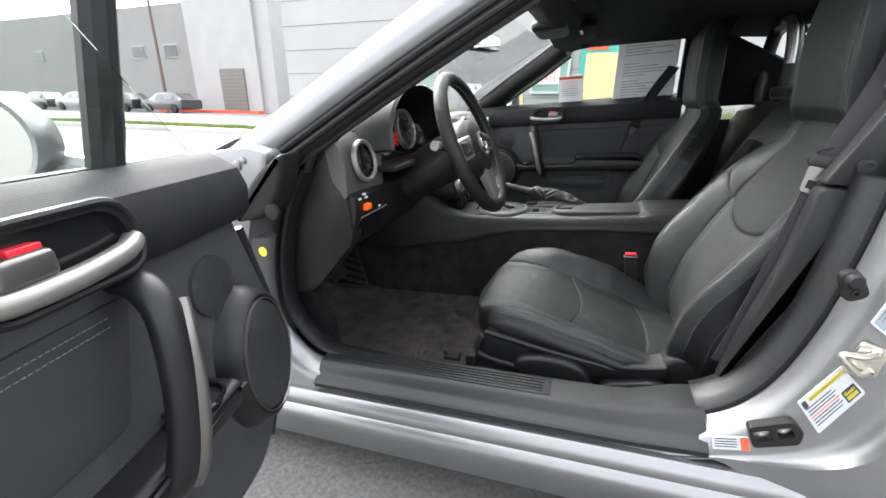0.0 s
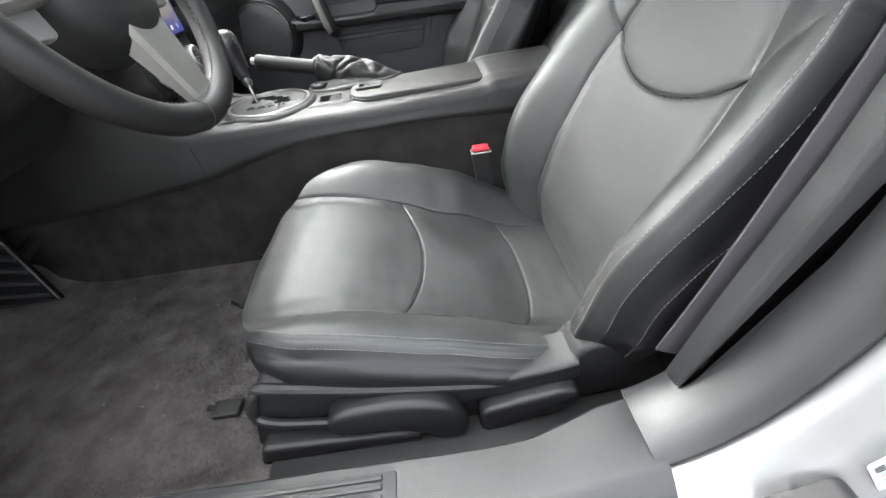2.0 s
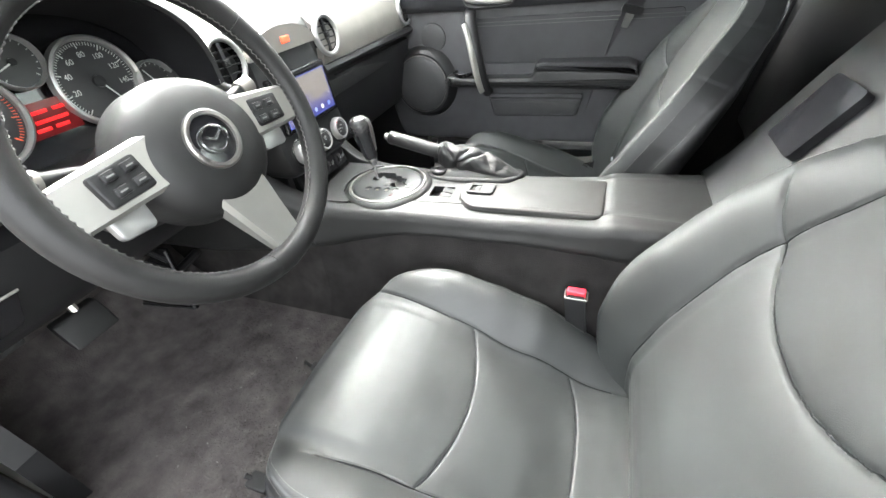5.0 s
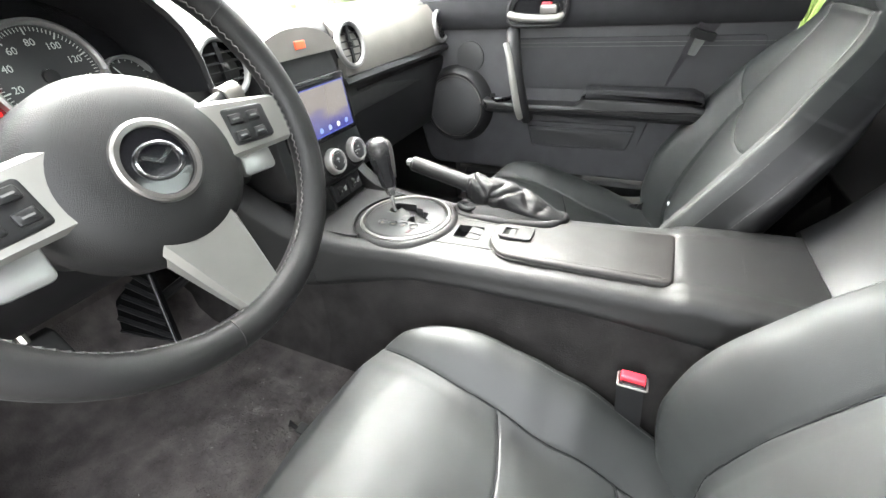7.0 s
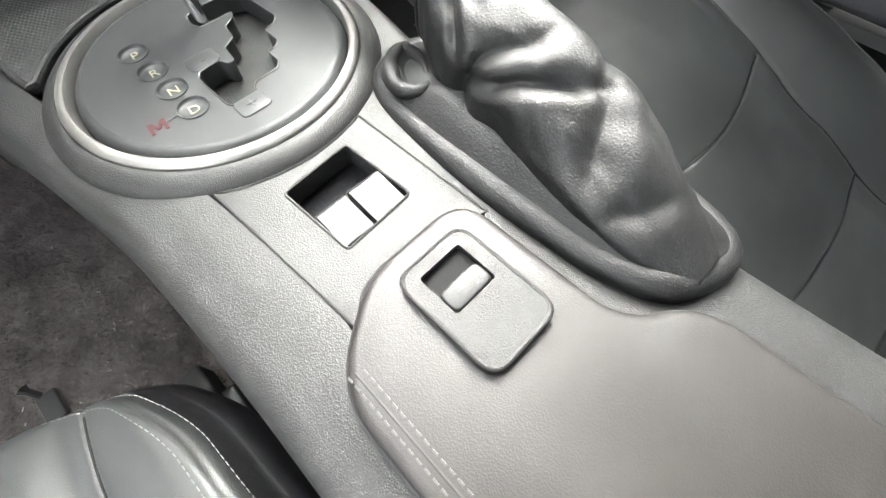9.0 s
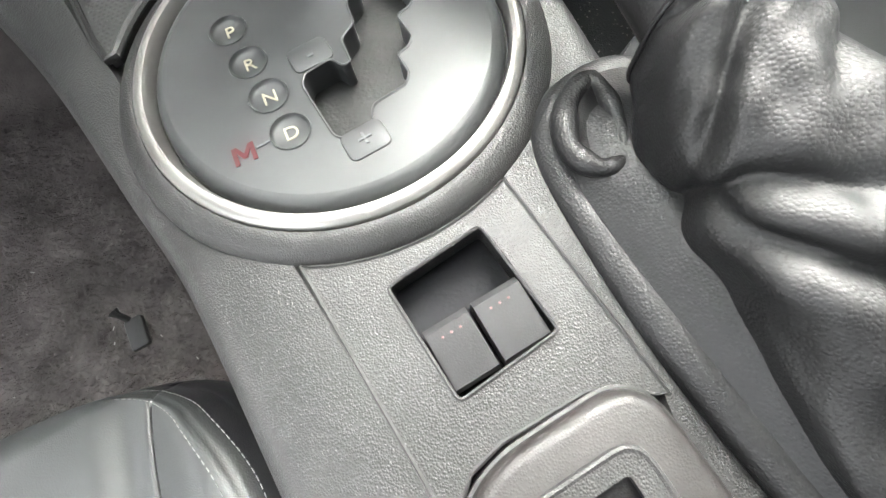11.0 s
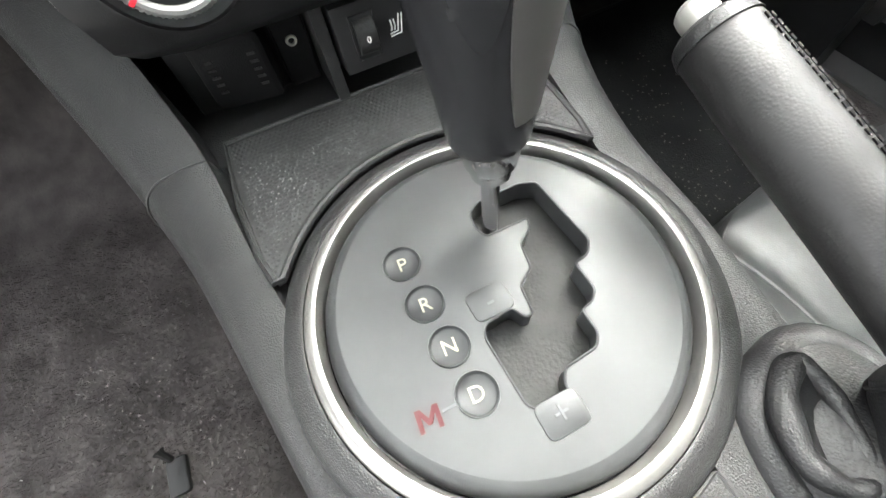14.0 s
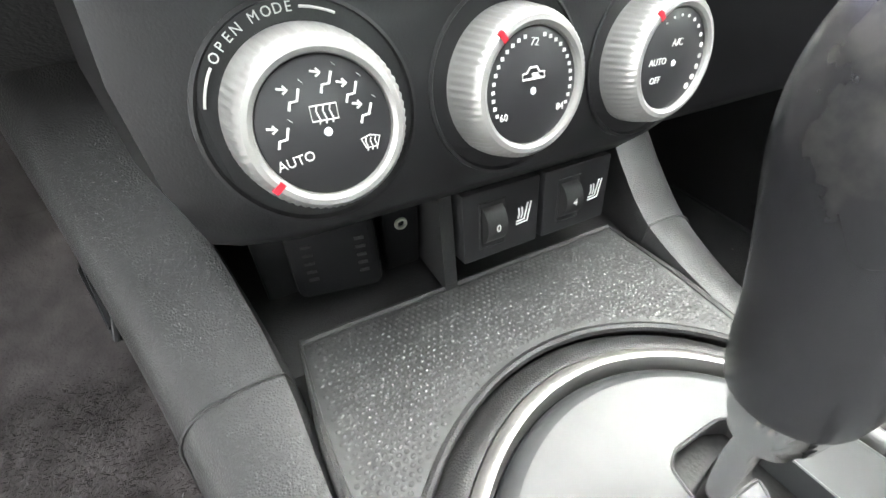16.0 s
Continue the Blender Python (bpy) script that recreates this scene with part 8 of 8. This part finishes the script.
def tufts(n, x0, x1, y0, y1, z0, h, seed):
    rnd = random.Random(seed)
    bm = bmesh.new()
    for _ in range(n):
        x, y = rnd.uniform(x0, x1), rnd.uniform(y0, y1)
        hh = h * rnd.uniform(0.5, 1.0)
        a = rnd.uniform(0, 6.28)
        w = rnd.uniform(0.01, 0.03)
        b = lot(x, y, z0)
        t = lot(x + rnd.uniform(-0.15, 0.15) * h, y + rnd.uniform(-0.15, 0.15) * h, z0 + hh)
        s = V(math.cos(a), math.sin(a), 0) * w
        m = b.lerp(t, 0.6) + V(rnd.uniform(-0.03, 0.03), 0, 0)
        vs = [bm.verts.new(q) for q in (b - s, b + s, m + s * 0.8, t, m - s * 0.8)]
        bm.faces.new(vs)
    return bm


tagged(part("hedge", tufts(9000, -7, 6, 7.9, 8.6, 0.0, 0.95, 2), LEAF, smooth=False), "low yellow-green planting along the wall", "planting", kind="stuff")
tagged(part("grass_strip", tufts(12000, -30, -9, 8.0, 10.0, 0.0, 0.18, 4), LEAF, smooth=False), "grass strip beside the lot", "grass", kind="stuff")
kb = thing("kerb", lot(-30, 19, 0), "concrete kerb with a red painted stretch", "kerb")
ext_box("kerb_stone", -34, -8, 7.7, 8.0, 0, 0.14, mat("kerb_concrete", (0.45, 0.43, 0.40), 0.9, blotch=0.1, blotch_size=0.3), kb)
ext_box("red_kerb", -36, -25, 24.0, 24.6, 0, 0.2, LABEL_RED, kb)
pole = thing("lamp_post", lot(-34.8, 24.0, 0), "slim dark lamp post in the lot", "lamp post")
part("pole", tube([lot(-34.8, 24.0, 0), lot(-34.6, 24.0, 10.5)], [0.14, 0.09], 10), mat("pole_brown", (0.12, 0.09, 0.08), 0.6, blotch=0.2), pole)


def parked(x, y, c, name):
    top = thing("parked_car", lot(x, y, 0), name, "car", "parked cars")
    m = mat("car_paint_" + "abcdefg"[int(abs(x)) % 7], c, 0.25, metal=0.3, coat=0.5, blotch=0.03)
    sec = [(-2.2, 0.35, 0.75), (-2.1, 0.28, 0.92), (-1.2, 0.25, 1.02), (-0.6, 0.25, 1.40), (0.4, 0.25, 1.50), (1.3, 0.25, 1.42), (1.9, 0.25, 1.05), (2.2, 0.35, 0.95)]
    part("body", loft([[lot(x + a, y + w * k, z) for k, z in ((-0.85, lo), (-0.9, 0.6), (-0.86, min(hi, 0.95)), (-0.62, hi), (0.62, hi), (0.86, min(hi, 0.95)), (0.9, 0.6), (0.85, lo))] for a, lo, hi in sec for w in (1.0,)]), m, top, sharp=25)
    for a0, a1 in ((-0.75, 0.25), (0.35, 1.35)):
        part("side_window", loft([[lot(x + a0 + 0.1, y - 0.87, 0.98), lot(x + a1, y - 0.87, 0.98), lot(x + a1 - 0.12, y - 0.68, 1.36), lot(x + a0 + 0.35, y - 0.68, 1.36)], [lot(x + a0 + 0.1, y - 0.84, 0.98), lot(x + a1, y - 0.84, 0.98), lot(x + a1 - 0.12, y - 0.64, 1.36), lot(x + a0 + 0.35, y - 0.64, 1.36)]]), DARK_PANE, top)
    for a in (-1.4, 1.35):
        part("wheel", lathe([(0.33, -0.1), (0.34, 0.0), (0.33, 0.1), (0.0, 0.1)], lambda u, v, d, a=a: lot(x + a + u, y - 0.84 - d, 0.34 + v), 20), RUBBER, top)
    part("headlight", tube([lot(x - 2.15, y - 0.7, 0.78), lot(x - 2.0, y - 0.82, 0.82)], 0.09, 8), LABEL_WHITE, top)


for k, (c, nm) in enumerate((((0.04, 0.05, 0.06), "dark blue-grey car parked on the lot"), ((0.05, 0.05, 0.055), "black saloon parked on the lot"), ((0.25, 0.26, 0.27), "grey hatchback parked on the lot"), ((0.03, 0.03, 0.035), "black saloon parked on the lot"), ((0.06, 0.065, 0.07), "dark grey car parked on the lot"))):
    parked(-52.4 + 5.1 * k, 21.5 + 0.2 * k, c, nm)
tagp = thing("red_strap", (-0.52, -0.46, 1.05), "red plastic strap lying over the instrument hood", "strap")
rp = spline([V(-0.497, -0.398, 1.078), V(-0.505, -0.44, 1.070), V(-0.515, -0.50, 1.052), V(-0.53, -0.56, 1.022), V(-0.55, -0.60, 0.985)], 5)
part("strap", tube(rp, [0.003 + 0.016 * smooth_step(0, 8, k) for k in range(len(rp))], 10, flat=0.35, up=(0, 0.3, 1)), RED, tagp)
wire = thing("red_clip", (0.312, -0.712, 0.402), "tiny red clip on pale threads between seat and sill", "clip")
part("bead", lathe([(0.0, -0.004), (0.004, -0.003), (0.005, 0.0), (0.004, 0.003), (0.0, 0.004)], frame_at((0.312, -0.712, 0.406), (1, 0, 0), (0, 0.6, 0.8)), 12, cap=False), RED, wire)
for k in range(3):
    part("thread", tube(spline([V(0.311, -0.712, 0.405), V(0.285, -0.716 - 0.003 * k, 0.402), V(0.26, -0.722 - 0.004 * k, 0.4005), V(0.235, -0.728 - 0.002 * k, 0.396)], 4), 0.0004, 5), LABEL_WHITE, wire)
# windscreen wipers
for y0 in (-0.62, -0.02):
    wp = part("wiper", tube(spline([V(-0.90, y0, 0.905), V(-0.885, y0 + 0.25, 0.925), V(-0.87, y0 + 0.52, 0.93)], 5), 0.008, 6), RUBBER, car, "black wiper arm")
    part("wiper_blade", tube(spline([V(-0.875, y0 + 0.05, 0.925), V(-0.862, y0 + 0.30, 0.938), V(-0.855, y0 + 0.60, 0.94)], 5), 0.006, 6, flat=1.8), RUBBER, wp)

# white tag where the passenger backrest is tucked
part("tag", lathe([(0.0055, -0.002), (0.0055, 0.0015), (0.0048, 0.0024), (0, 0.0026)], frame_at((0.2612, 0.474, 0.490), (0, -1, 0), (0, 0, 1)), 16), LABEL_WHITE, bpy.data.objects["backrest.001"], "small white tag")
# pale dust on the passenger mat
rd = random.Random(17)
bm = bmesh.new()
for cx, cy, sx, sy, n in ((-0.42, 0.36, 0.05, 0.05, 160), (-0.33, 0.46, 0.04, 0.05, 120), (-0.52, 0.50, 0.06, 0.05, 120)):
    for q in range(n):
        x, y, r, a = rd.gauss(cx, sx), rd.gauss(cy, sy), rd.uniform(0.0004, 0.0022), rd.uniform(0, 6.3)
        if not (-0.72 < x < -0.2 and 0.24 < y < 0.67):
            continue
        base_ring = [bm.verts.new((x + r * rd.uniform(0.5, 1.2) * math.cos(a + 1.26 * k), y + r * rd.uniform(0.5, 1.2) * math.sin(a + 1.26 * k), 0.2944)) for k in range(5)]
        tip = bm.verts.new((x, y, 0.2949 + r * 0.3))
        for k in range(5):
            bm.faces.new((base_ring[k], base_ring[(k + 1) % 5], tip))
tagged(part("dust", bm, mat("pale_dust", (0.10, 0.095, 0.085), 0.95, blotch=0.4, blotch_size=0.01), fm), kind="stuff")
